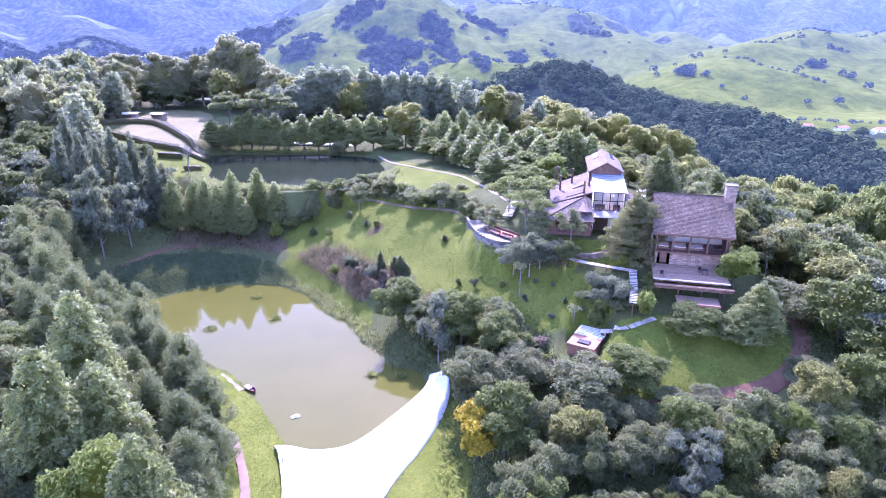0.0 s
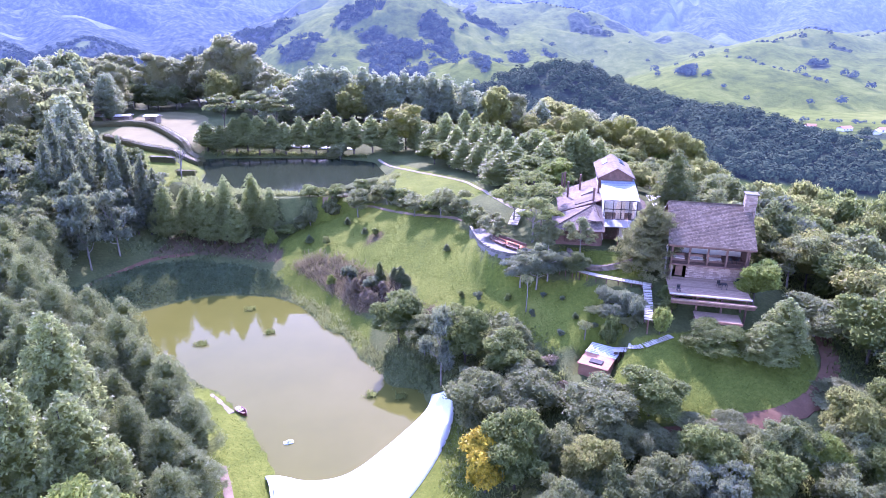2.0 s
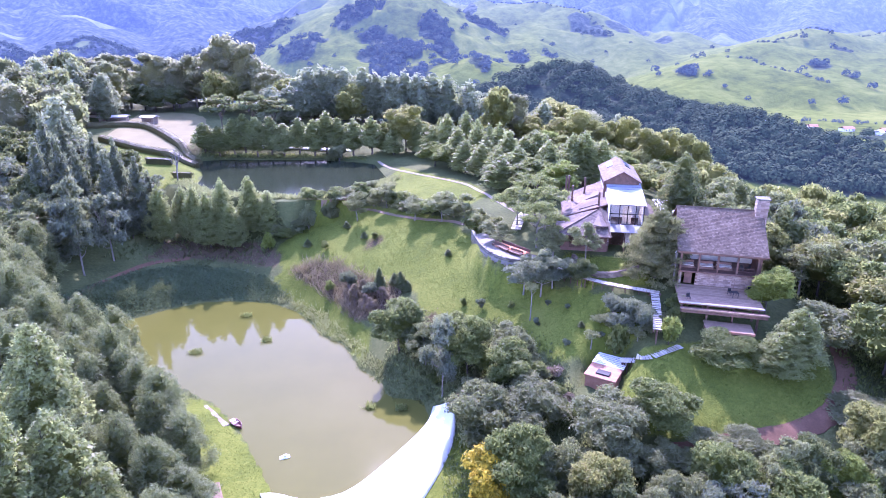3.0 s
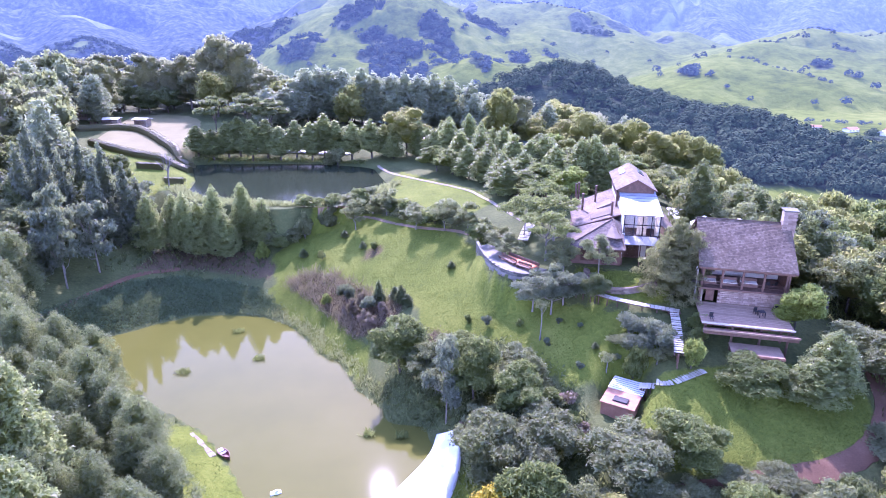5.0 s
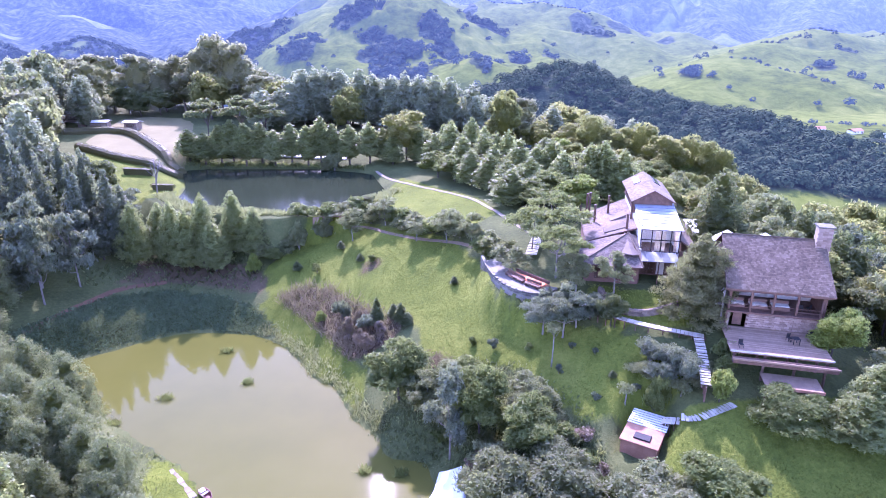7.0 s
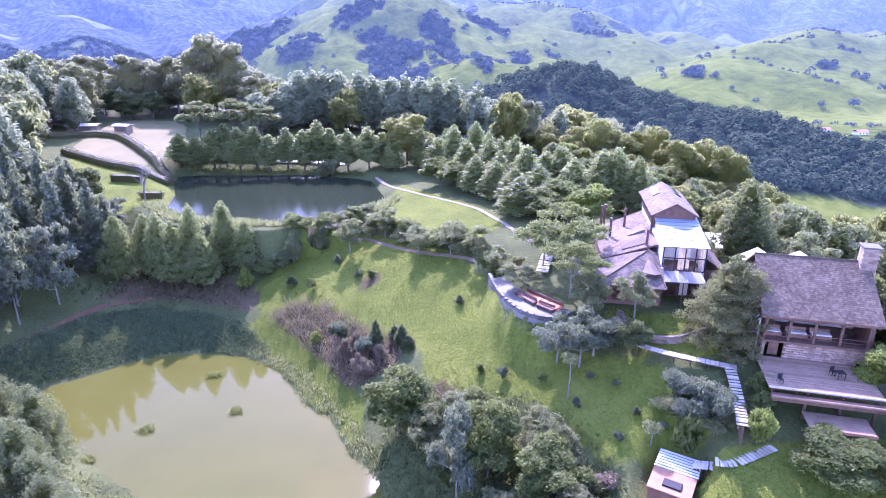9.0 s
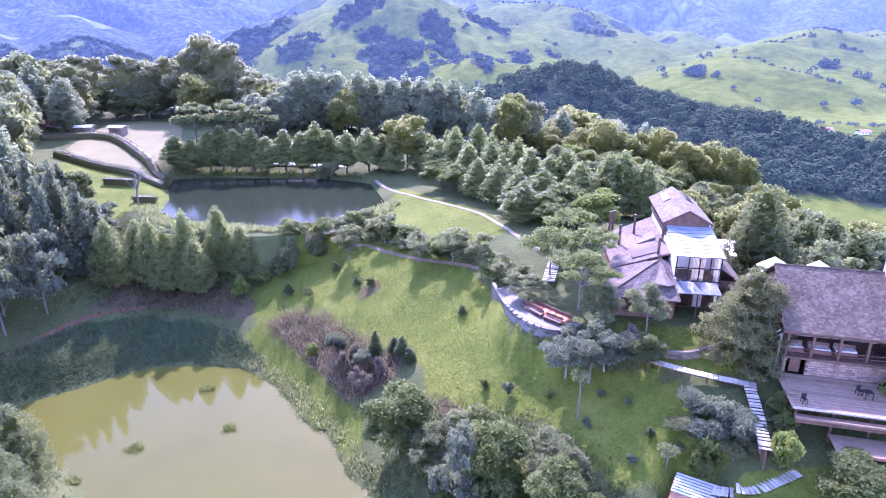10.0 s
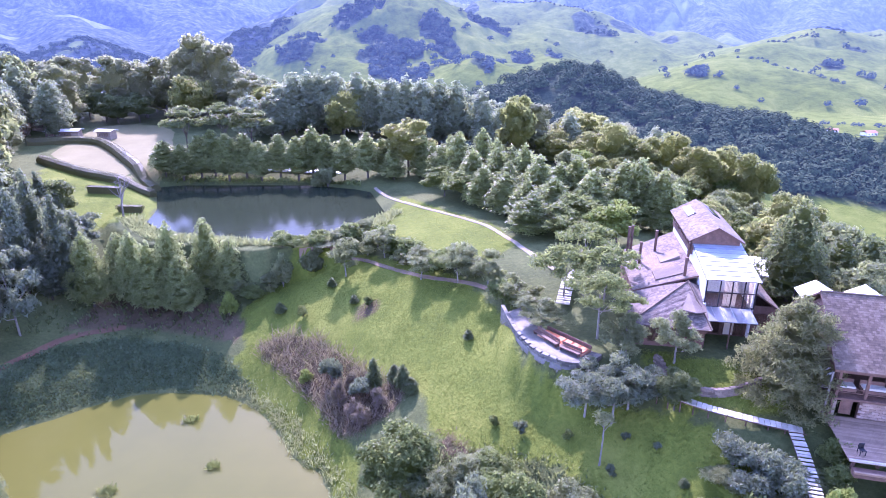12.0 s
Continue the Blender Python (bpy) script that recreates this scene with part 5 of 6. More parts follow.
    for y in (1.3, 2.6, 3.9):
        bm = bmesh.new()
        box(bm, (-1.0, y, 2.85), (0, y + 0.9, 2.93))
        part("landing", bm, PLANK, h, "pale side landing")
    # chimney
    bm = bmesh.new()
    box(bm, (W - 0.55, 5.6, 5.5), (W + 0.95, 7.0, 11.9), 0.06)
    ch = part("chimney", bm, STONE, h, "broad pale stone chimney")
    boxed("chimney_cap", (W - 0.7, 5.45, 11.9), (W + 1.1, 7.15, 12.08), GREY_STONE, ch, "thin grey slab cap")
    rng = random.Random(8)
    for r in range(12):
        for k in range(3):
            o = new("stone", rng.choice(stones))
            o.parent = ch
            o.matrix_basis = pose(W - 0.28 + k * 0.5 - (0.1 if r % 2 else 0), 5.52, 8.6 + r * 0.27)
    return h


lodge = build_lodge()


def build_deck():
    d = thing("timber_deck", pose(31.8, 86.0, 15.0, 0, 0, -14.3), "wide weathered timber deck in front of the lodge", "deck")
    bm = bmesh.new()
    box(bm, (-0.3, -0.16 / 2, -0.05), (9.9, 0.16 / 2 - 0.012, 0))
    me = bpy.data.meshes.new("board")
    bm.to_mesh(me)
    bm.free()
    me.materials.append(DECK)
    for k in range(39):
        o = new("board", me)
        o.parent = d
        o.matrix_basis = pose(-0.012 * (k % 3), 0.1 - 0.162 * k, 0)
    for x in (0.2, 3.3, 6.4, 9.4):
        for y in (-0.4, -3.2, -5.9):
            boxed("post", (x - 0.12, y - 0.12, -4.0), (x + 0.12, y + 0.12, -0.3), TIMBER, d, "timber post under the deck")
    for y in (-0.5, -3.2, -6.0):
        boxed("beam", (-0.2, y - 0.1, -0.3), (9.8, y + 0.1, -0.06), TIMBER, d)
    boxed("edge_kerb", (-0.3, -6.42, -0.02), (9.9, -6.2, 0.16), PLANK, d, "pale kerb along the deck edge")
    boxed("edge_trough", (-0.1, -7.2, -0.95), (10.2, -6.45, -0.45), TIMBER, d, "long dark timber trough below the edge")
    boxed("trough_rim", (-0.2, -7.35, -0.5), (10.3, -7.15, -0.3), DECK, d, "weathered rim of the trough")
    return d


build_deck()
awning = thing("lower_canopy", pose(31.0, 85.1, 13.0, 0, 0, -14.3), "pale flat canopy roof under the deck", "canopy")
boxed("roof", (3.4, -8.3, -0.12), (9.0, -5.6, 0.0), DECK, awning, "pale painted roof sheet")
for x in (3.6, 8.8):
    boxed("post", (x - 0.07, -8.1, -5.4), (x + 0.07, -7.96, -0.12), TIMBER, awning)
boxed("fascia", (3.35, -8.38, -0.3), (9.05, -8.3, 0.03), TERRACOTTA, awning)


def lodge_place(x, y, z=0.0, rz=0.0):
    return pose(31.8, 86.0, 14.2, 0, 0, -14.3) @ pose(x, y, z, 0, 0, rz)


def chair(m, label="small dark terrace chair on the wooden deck"):
    c = thing("terrace_chair", m, label, "chair", "terrace chairs")
    boxed("seat", (-0.24, -0.24, 0.42), (0.24, 0.24, 0.47), DARK_METAL, c)
    boxed("backrest", (-0.24, 0.2, 0.47), (0.24, 0.24, 0.9), DARK_METAL, c)
    for x in (-0.21, 0.21):
        for y in (-0.21, 0.21):
            boxed("leg", (x - 0.02, y - 0.02, 0), (x + 0.02, y + 0.02, 0.42), DARK_METAL, c, bevel=0)
    return c


first = chair(lodge_place(6.4, -2.4, 0.8, 20))
for x, y, a in ((8.9, -0.9, 200), (0.9, -5.2, 10)):
    copy_thing(first, lodge_place(x, y, 0.8, a))


def low_table(m):
    t = thing("terrace_table", m, "small dark square table on the wooden deck", "table", "terrace tables")
    boxed("tabletop", (-0.4, -0.4, 0.68), (0.4, 0.4, 0.73), DARK_METAL, t)
    for x in (-0.33, 0.33):
        for y in (-0.33, 0.33):
            boxed("leg", (x - 0.025, y - 0.025, 0), (x + 0.025, y + 0.025, 0.68), DARK_METAL, t, bevel=0)


low_table(lodge_place(6.9, -2.9, 0.8, 10))


def daybed(m, label, wide=2.0):
    b = thing("daybed", m, label, "daybed", "gallery daybeds")
    boxed("base", (-wide / 2, -0.5, 0), (wide / 2, 0.5, 0.3), REDWOOD, b)
    boxed("mattress", (-wide / 2 + 0.04, -0.46, 0.3), (wide / 2 - 0.04, 0.46, 0.5), CURTAIN, b, "pale blue-white mattress", 0.06)
    boxed("backrest", (-wide / 2, 0.42, 0.3), (wide / 2, 0.56, 0.85), REDWOOD, b)


daybed(lodge_place(3.6, 1.4, 2.95), "pale cushioned daybed in the open gallery")
daybed(lodge_place(6.0, 1.6, 2.95), "pale cushioned daybed in the open gallery")
daybed(lodge_place(1.3, 1.4, 2.95), "pale cushioned daybed in the open gallery", 1.6)
copy_thing(first, lodge_place(8.2, 1.4, 2.95, 150))
copy_thing(first, lodge_place(9.0, 1.6, 2.95, 220))


# ---- the tower house ----
def build_tower_house():
    base = 15.5
    h = thing("tower_house", pose(25.6, 100.2, base, 0, 0, -9.5), "shingled country house with a glazed central tower", "house")
    # tower body
    boxed("tower_wall", (0.0, 0.3, -0.2), (0.25, 19.4, 7.4), WHITE, h, "pale rendered side wall")
    boxed("tower_wall", (5.05, 0.3, -0.2), (5.3, 19.4, 7.2), WHITE, h, "pale rendered side wall")
    boxed("tower_back", (0.25, 19.15, -0.2), (5.05, 19.4, 9.0), WHITE, h)
    boxed("tower_floor", (0.25, 0.05, 3.3), (5.05, 19.15, 3.55), TIMBER, h, "upper floor slab")
    boxed("inner_wall", (0.3, 4.2, 3.55), (5.0, 4.35, 7.4), WHITE, h, "pale inner wall")
    boxed("pier", (-0.25, -0.2, -0.2), (0.25, 0.3, 4.0), WHITE, h, "white front pier")
    # upper glazed front
    for x in (0.1, 1.5, 2.75, 4.0, 5.2):
        boxed("mullion", (x - 0.06, 0.0, 3.6), (x + 0.06, 0.14, 6.75), DARK_METAL, h, "dark steel mullion", 0.01)
    for z in (3.6, 5.3, 6.75):
        boxed("transom", (0.0, -0.02, z - 0.05), (5.3, 0.16, z + 0.06), DARK_METAL, h, "dark steel transom", 0.01)
    for x0, x1 in ((0.16, 1.44), (1.56, 2.69), (2.81, 3.94), (4.06, 5.14)):
        for z0, z1 in ((3.68, 5.23), (5.38, 6.68)):
            bm = bmesh.new()
            box(bm, (x0, 0.06, z0), (x1, 0.075, z1))
            pane = part("pane", bm, GLASS, h, "tall clear window pane")
            pane.visible_shadow = False
    for x0 in (2.0, 2.45, 2.95, 4.5):
        bm = bmesh.new()
        line = [(x0 + 0.07 * k, 0.35 + 0.05 * (k % 2)) for k in range(7)]
        for (ax, ay), (bx, by) in zip(line, line[1:]):
            v = [bm.verts.new(p) for p in ((ax, ay, 3.62), (bx, by, 3.62), (bx, by, 6.5), (ax, ay, 6.5))]
            bm.faces.new(v)
        bmesh.ops.solidify(bm, geom=bm.faces[:], thickness=0.012)
        part("curtain", bm, CURTAIN, h, "cream hanging curtain")
    # metal and glass roof over the front room
    bm = bmesh.new()
    for x in (-0.15, 2.6, 5.35):
        slab(bm, [(x, -0.45, 6.9), (x + 0.12, -0.45, 6.9), (x + 0.12, 8.6, 8.3), (x, 8.6, 8.3)], 0.14)
    g = part("sheet_roof", bm, STEEL, h, "steel bearers of a translucent roof")
    for k in range(9):
        f0, f1 = k / 9 + 0.006, (k + 1) / 9 - 0.006
        y0, y1, z0, z1 = -0.45 + 9.05 * f0, -0.45 + 9.05 * f1, 6.94 + 1.4 * f0, 6.94 + 1.4 * f1
        bm = bmesh.new()
        slab(bm, [(-0.12, y0, z0), (5.42, y0, z0), (5.42, y1, z1), (-0.12, y1, z1)], 0.03)
        part("sheet", bm, FROSTED, g, "pale translucent roof sheet").visible_shadow = False
        bm = bmesh.new()
        tube(bm, [(-0.14, y1 + 0.05, z1 + 0.02), (5.44, y1 + 0.05, z1 + 0.02)], [0.035, 0.035], 5)
        part("rib", bm, STEEL, g, "thin grey roof rib")
    # raised lantern with its own gable roof
    for x0, x1 in ((-0.2, 0.05), (4.85, 5.1)):
        boxed("lantern_wall", (x0, 7.6, 6.8), (x1, 19.2, 8.75), TIMBER, h, "timber-clad lantern wall")
    for k in range(6):
        window(h, (-0.23, 8.2 + k * 1.8, 7.6), (-0.23, 9.4 + k * 1.8, 8.45), "y")
    roof_plane(h, [(2.4, 7.0, 10.45), (2.4, 19.6, 10.45), (-0.7, 19.6, 8.7), (-0.7, 7.0, 8.7)][::-1], SHINGLE_PALE, 11, 0.14, label="lantern roof slope")
    roof_plane(h, [(5.5, 7.0, 8.7), (5.5, 19.6, 8.7), (2.4, 19.6, 10.45), (2.4, 7.0, 10.45)], SHINGLE_PALE, 12, 0.14, label="lantern roof slope")
    for y in (7.5, 19.0):
        bm = bmesh.new()
        v = [bm.verts.new(p) for p in ((-0.5, y, 8.6), (5.3, y, 8.6), (2.4, y, 10.3))]
        w = [bm.verts.new((p.co.x, y + 0.15, p.co.z)) for p in v]
        bm.faces.new(v)
        bm.faces.new(w[::-1])
        for i in range(3):
            bm.faces.new((v[i], w[i], w[(i + 1) % 3], v[(i + 1) % 3]))
        part("gable", bm, TIMBER, h, "dark timber gable panel")
    boxed("lantern_front", (-0.2, 7.55, 8.2), (5.1, 7.7, 8.65), TIMBER, h)
    for s, x in ((-1, 1.0), (1, 3.9)):
        bm = bmesh.new()
        slope = 1.75 / 3.1
        zc = 10.45 - abs(x - 2.4) * slope
        box(bm, (-0.55, -2.0, 0.02), (0.55, 2.0, 0.12), 0.02)
        sk = part("skylight", bm, DARK_METAL, h, "dark framed roof light")
        sk.matrix_basis = pose(x, 16.4, zc + 0.03, 0, math.degrees(math.atan(slope)) * s, 0)
        bm = bmesh.new()
        box(bm, (-0.45, -1.85, 0.12), (0.45, 1.85, 0.14))
        part("pane", bm, GLASS, sk, "dark glazing")
    # balcony canopy and the garden rooms below
    bm = bmesh.new()
    slab(bm, [(-0.3, -2.9, 3.25), (4.9, -2.9, 3.25), (4.9, 0.0, 3.6), (-0.3, 0.0, 3.6)], 0.08)
    can = part("canopy", bm, STEEL, h, "grey-blue metal canopy")
    for k in range(6):
        x = -0.2 + k * 1.0
        bm = bmesh.new()
        tube(bm, [(x, -2.9, 3.3), (x, 0.0, 3.65)], [0.035, 0.035], 5)
        part("rib", bm, PALE_METAL, can, "pale canopy rib")
    for x in (-0.15, 2.3, 4.75):
        bm = bmesh.new()
        tube(bm, [(x, -2.75, -0.3), (x, -2.75, 3.2)], [0.08, 0.08], 7)
        part("post", bm, TIMBER, h)
    boxed("garden_wall", (0.3, 0.5, -0.2), (5.0, 0.65, 3.3), TIMBER, h, "dark garden room wall")
    window(h, (0.6, 0.42, 0.1), (2.2, 0.42, 2.6), "x", 1)
    window(h, (2.5, 0.42, 0.1), (4.7, 0.42, 2.6), "x", 2)
    boxed("curtain", (2.6, 0.3, 0.2), (3.6, 0.36, 2.5), CURTAIN, h, "cream hanging curtain")
    # west wing: a broad roof leaning on the tower, and a hipped front bay
    roof_plane(h, [(-7.4, 16.5, 3.4), (-7.0, 3.6, 3.4), (-0.05, 3.2, 5.9), (-0.05, 19.0, 5.9)][:4], SHINGLE_PALE, 13, 0.18, label="broad bleached shingle roof")
    roof_plane(h, [(-8.2, -4.0, 2.75), (0.1, -4.3, 2.75), (-1.2, 2.8, 5.25)], SHINGLE_PALE, 14, 0.16, label="hipped front roof")
    roof_plane(h, [(-8.0, 4.2, 2.9), (-8.2, -4.0, 2.75), (-1.2, 2.8, 5.25)], SHINGLE_PALE, 15, 0.16, label="hipped side roof")
    roof_plane(h, [(0.1, -4.3, 2.75), (0.15, 3.0, 4.7), (-1.2, 2.8, 5.25)], SHINGLE_PALE, 16, 0.16, label="hipped roof against the tower")
    for a, b in (((-8.2, -4.0, 2.85), (-1.2, 2.8, 5.33)), ((0.1, -4.3, 2.85), (-1.2, 2.8, 5.33))):
        bm = bmesh.new()
        tube(bm, [a, b], [0.09, 0.09], 5)
        part("hip_cap", bm, SHINGLE, h)
    bm = bmesh.new()
    slab(bm, [(-2.6, -2.2, 4.0), (-1.3, -2.9, 4.05), (-1.6, 0.6, 4.9)], 0.1)
    slab(bm, [(-1.3, -2.9, 4.05), (-0.2, -2.2, 3.9), (-1.6, 0.6, 4.9)], 0.1)
    part("dormer", bm, SHINGLE_PALE, h, "small gabled dormer")
    boxed("west_wall", (-6.9, 3.6, -0.2), (-6.7, 16.0, 3.4), REDWOOD, h, "reddish timber wall")
    boxed("front_wall", (-7.4, -3.2, -0.2), (-0.3, -3.0, 2.75), REDWOOD, h, "reddish timber wall under deep eaves")
    boxed("side_wall", (-7.4, -3.0, -0.2), (-7.2, 4.0, 2.75), REDWOOD, h)
    window(h, (-6.0, -3.24, 0.6), (-4.2, -3.24, 2.2), "x", 2)
    window(h, (-3.4, -3.24, 0.6), (-1.2, -3.24, 2.2), "x", 2)
    boxed("north_wall", (-6.9, 16.0, -0.2), (0.0, 16.2, 3.6), REDWOOD, h)
    for x0, y0, wdt in ((-4.4, 4.6, 3.0), (-3.2, 9.2, 2.2)):
        bm = bmesh.new()
        zf = 3.4 + 2.5 * (x0 + 7.2) / 7.15
        slab(bm, [(x0, y0, zf + 0.15), (x0 + wdt, y0, zf + 1.2), (x0 + wdt, y0 + 2.6, zf + 1.2), (x0, y0 + 2.6, zf + 0.15)], 0.35)
        part("raised_roof", bm, SHINGLE_PALE, h, "slightly raised roof panel")
    for x, y, z0, z1 in ((-3.2, 13.6, 4.3, 7.6), (-5.4, 11.0, 3.6, 6.8), (-1.4, 4.0, 4.6, 7.6), (-0.35, 8.0, 5.2, 8.0), (-6.4, 15.2, 3.0, 7.4), (-5.9, 15.9, 3.0, 7.4)):
        bm = bmesh.new()
        tube(bm, [(x, y, z0 - 0.6), (x, y, z1)], [0.17, 0.17], 8)
        tube(bm, [(x, y, z1), (x, y, z1 + 0.1)], [0.23, 0.2], 8)
        part("flue_post", bm, TIMBER, h, "tall dark timber roof post")
    # east side
    roof_plane(h, [(8.6, 1.5, 2.9), (8.6, 14.0, 2.9), (5.3, 14.0, 5.2), (5.3, 1.5, 5.2)], SHINGLE, 17, 0.16, label="narrow shingled side roof")
    boxed("east_wall", (8.0, 1.8, -0.2), (8.2, 13.8, 3.0), REDWOOD, h)
    boxed("east_front", (5.3, 1.8, -0.2), (8.0, 2.0, 3.2), REDWOOD, h)
    window(h, (5.8, 1.76, 0.8), (7.6, 1.76, 2.3), "x", 2)
    return h


tower_house = build_tower_house()
annex = thing("flat_annex", pose(25.6, 100.2, 15.2, 0, 0, -9.5), "small annex with a pale flat roof behind the house", "annex")
boxed("roof", (9.6, 12.0, 3.0), (13.6, 19.0, 3.2), WHITE, annex, "pale flat roof")
boxed("wall", (9.9, 12.3, -1.5), (13.3, 18.7, 3.0), STONE, annex)
for k in range(2):
    shed = thing("tent_roof_shelter", pose(37.0 + k * 4.6, 98.5 - k * 1.2, 14.2, 0, 0, -14), "white pitched shelter behind the lodge", "shelter", "shelters")
    bm = bmesh.new()
    slab(bm, [(-1.9, -2, 6.8), (0, -2, 7.9), (0, 2, 7.9), (-1.9, 2, 6.8)], 0.08)
    slab(bm, [(0, -2, 7.9), (1.9, -2, 6.8), (1.9, 2, 6.8), (0, 2, 7.9)], 0.08)
    part("roof", bm, WHITE, shed, "white fabric roof")
    for x in (-1.8, 1.8):
        for y in (-1.9, 1.9):
            boxed("post", (x - 0.06, y - 0.06, -0.5), (x + 0.06, y + 0.06, 6.8), DARK_METAL, shed, bevel=0)


# ---- the curved garden terrace ----
OUTER = [(4.6, 108.5), (5.0, 105), (5.7, 101.5), (7.2, 97.3), (10.3, 94.8), (12.7, 95.4), (13.6, 96.4)]
INNER = [(7.0, 108.0), (7.4, 105.6), (8.4, 103.2), (10.6, 100.4), (12.2, 98.4), (13.2, 97.4), (13.9, 96.8)]
loft("terrace_paving", OUTER, INNER, GREY_STONE, "curved grey stone terrace paving at the lawn's top", "terrace", 4, 0.45, 0.6, 0.9)


def curved_wall(name, points, low, high, wide, material, piece, label, level=None):
    """A garden wall of stones along a line, each stone a piece."""
    w = thing(name, pose(points[0][0], points[0][1], 0), label, "garden wall")
    rng = random.Random(len(points))
    metas = []
    for k in range(4):
        bm = bmesh.new()
        box(bm, (-0.42, -wide / 2, 0), (0.42, wide / 2, 0.30), 0.04)
        for v in bm.verts:
            v.co += Vector((rng.uniform(-0.025, 0.025), rng.uniform(-0.025, 0.025), rng.uniform(-0.015, 0.015)))
        me = bpy.data.meshes.new(piece)
        bm.to_mesh(me)
        bm.free()
        me.materials.append(material)
        metas.append(me)
    inv = w.matrix_basis.inverted()
    line = resample([(x, y, 0) for x, y in points], 0.82)
    for r in range(max(1, round((high - low) / 0.31))):
        for i, (a, b) in enumerate(zip(line, line[1:])):
            p = a.lerp(b, 0.5 if r % 2 else 0.1)
            z = (level if level is not None else ground_at(p.x, p.y)) + low + r * 0.31
            d = b - a
            o = new(piece, rng.choice(metas))
            o.parent = w
            o.matrix_basis = inv @ pose(p.x, p.y, z, 0, 0, math.degrees(math.atan2(d.y, d.x)))
    return w


curved_wall("retaining_wall", OUTER, -1.9, 0.5, 0.45, GREY_STONE, "stone", "curved grey stone retaining wall below the terrace", 14.6)
curved_wall("low_garden_wall", [(19.4, 95.2), (20.4, 93.2), (21.8, 91.2), (24.2, 90.2), (26.4, 90.5), (28.0, 91.2)], -0.4, 0.9, 0.4, BROWN_STONE, "stone", "low curved brown stone wall round a grass plot")


def bench(a, b, z, material, label, wide=0.7):
    d = Vector(b) - Vector(a)
    L = d.length
    s = thing("terrace_bench", pose(*a, z, 0, 0, math.degrees(math.atan2(d.y, d.x))), label, "bench", "terrace benches")
    boxed("seat", (0, -wide / 2, 0.34), (L, wide / 2, 0.45), material, s, "", 0.03)
    for k in range(int(L / 1.3) + 1):
        x = 0.15 + k * (L - 0.3) / max(1, int(L / 1.3))
        boxed("leg", (x - 0.06, -wide / 2 + 0.05, 0), (x + 0.06, wide / 2 - 0.05, 0.34), TIMBER, s)
    boxed("backrest", (0.05, wide / 2 - 0.08, 0.5), (L - 0.05, wide / 2, 0.85), TIMBER, s, "dark slatted backrest")
    return s


bench((7.6, 101.6), (9.6, 98.3), 15.05, TIMBER, "long dark timber bench on the terrace")
bench((9.8, 98.0), (11.6, 96.2), 15.05, TIMBER, "long dark timber bench on the terrace")
rug = thing("lounge_platform", pose(10.4, 99.0, 15.06, 0, 0, -50), "low lounge platform with orange-red cushions on the terrace", "lounge")
boxed("base", (-3.2, -0.8, 0), (3.0, 0.9, 0.22), TERRACOTTA, rug, "reddish timber base")
for k in range(6):
    boxed("cushion", (-3.05 + k * 1.0, -0.65, 0.22), (-2.12 + k * 1.0, 0.72, 0.38), ORANGE, rug, "orange-red cushion", 0.07)
boxed("rail", (-3.2, 0.84, 0.3), (3.0, 0.94, 0.75), TIMBER, rug, "dark back rail")


# ---- the garden hut ----
def build_hut():
    h = thing("garden_hut", pose(17.1, 74.6, 5.4, 0, 0, -31), "small terracotta hut with a white slatted pergola roof", "hut")
    W, D, Z = 3.9, 6.3, 2.2
    boxed("wall", (0.1, 0.1, -0.6), (W - 0.1, 0.3, Z - 0.1), TERRACOTTA, h, "terracotta rendered wall")
    boxed("wall", (0.1, 0.3, -0.6), (0.3, 3.1, Z - 0.1), TERRACOTTA, h)
    boxed("wall", (W - 0.3, 0.3, -0.6), (W - 0.1, 3.1, Z - 0.1), TERRACOTTA, h)
    boxed("wall", (0.1, 3.1, -0.6), (W - 0.1, 3.3, Z - 0.1), TERRACOTTA, h)
    boxed("flat_roof", (-0.05, -0.05, Z - 0.1), (W + 0.05, 3.3, Z + 0.08), TERRACOTTA, h, "flat terracotta roof slab", 0.04)
    boxed("skylight", (1.2, 0.7, Z + 0.08), (2.9, 1.75, Z + 0.26), DARK_METAL, h, "dark roof light", 0.03)
    boxed("step", (W, 0.8, -0.1), (W + 0.6, 1.5, 0.25), PLANK, h, "pale entry step")
    boxed("step", (W, 1.7, 0.2), (W + 0.6, 2.3, 0.5), PLANK, h, "pale entry step")
    for x in (0.1, W - 0.1):
        for y in (3.4, D - 0.15):
            boxed("post", (x - 0.07, y - 0.07, -0.6), (x + 0.07, y + 0.07, Z), TIMBER, h)
        boxed("beam", (x - 0.06, 3.3, Z - 0.14), (x + 0.06, D, Z), TIMBER, h)
    for k in range(7):
        boxed("slat", (-0.1, 3.4 + k * 0.43, Z), (W + 0.1, 3.4 + k * 0.43 + 0.27, Z + 0.07), WHITE, h, "white painted pergola slat", 0.01)
    boxed("floor", (0.1, 3.3, -0.6), (W - 0.1, D - 0.1, 0.0), DECK, h)
    return h


build_hut()


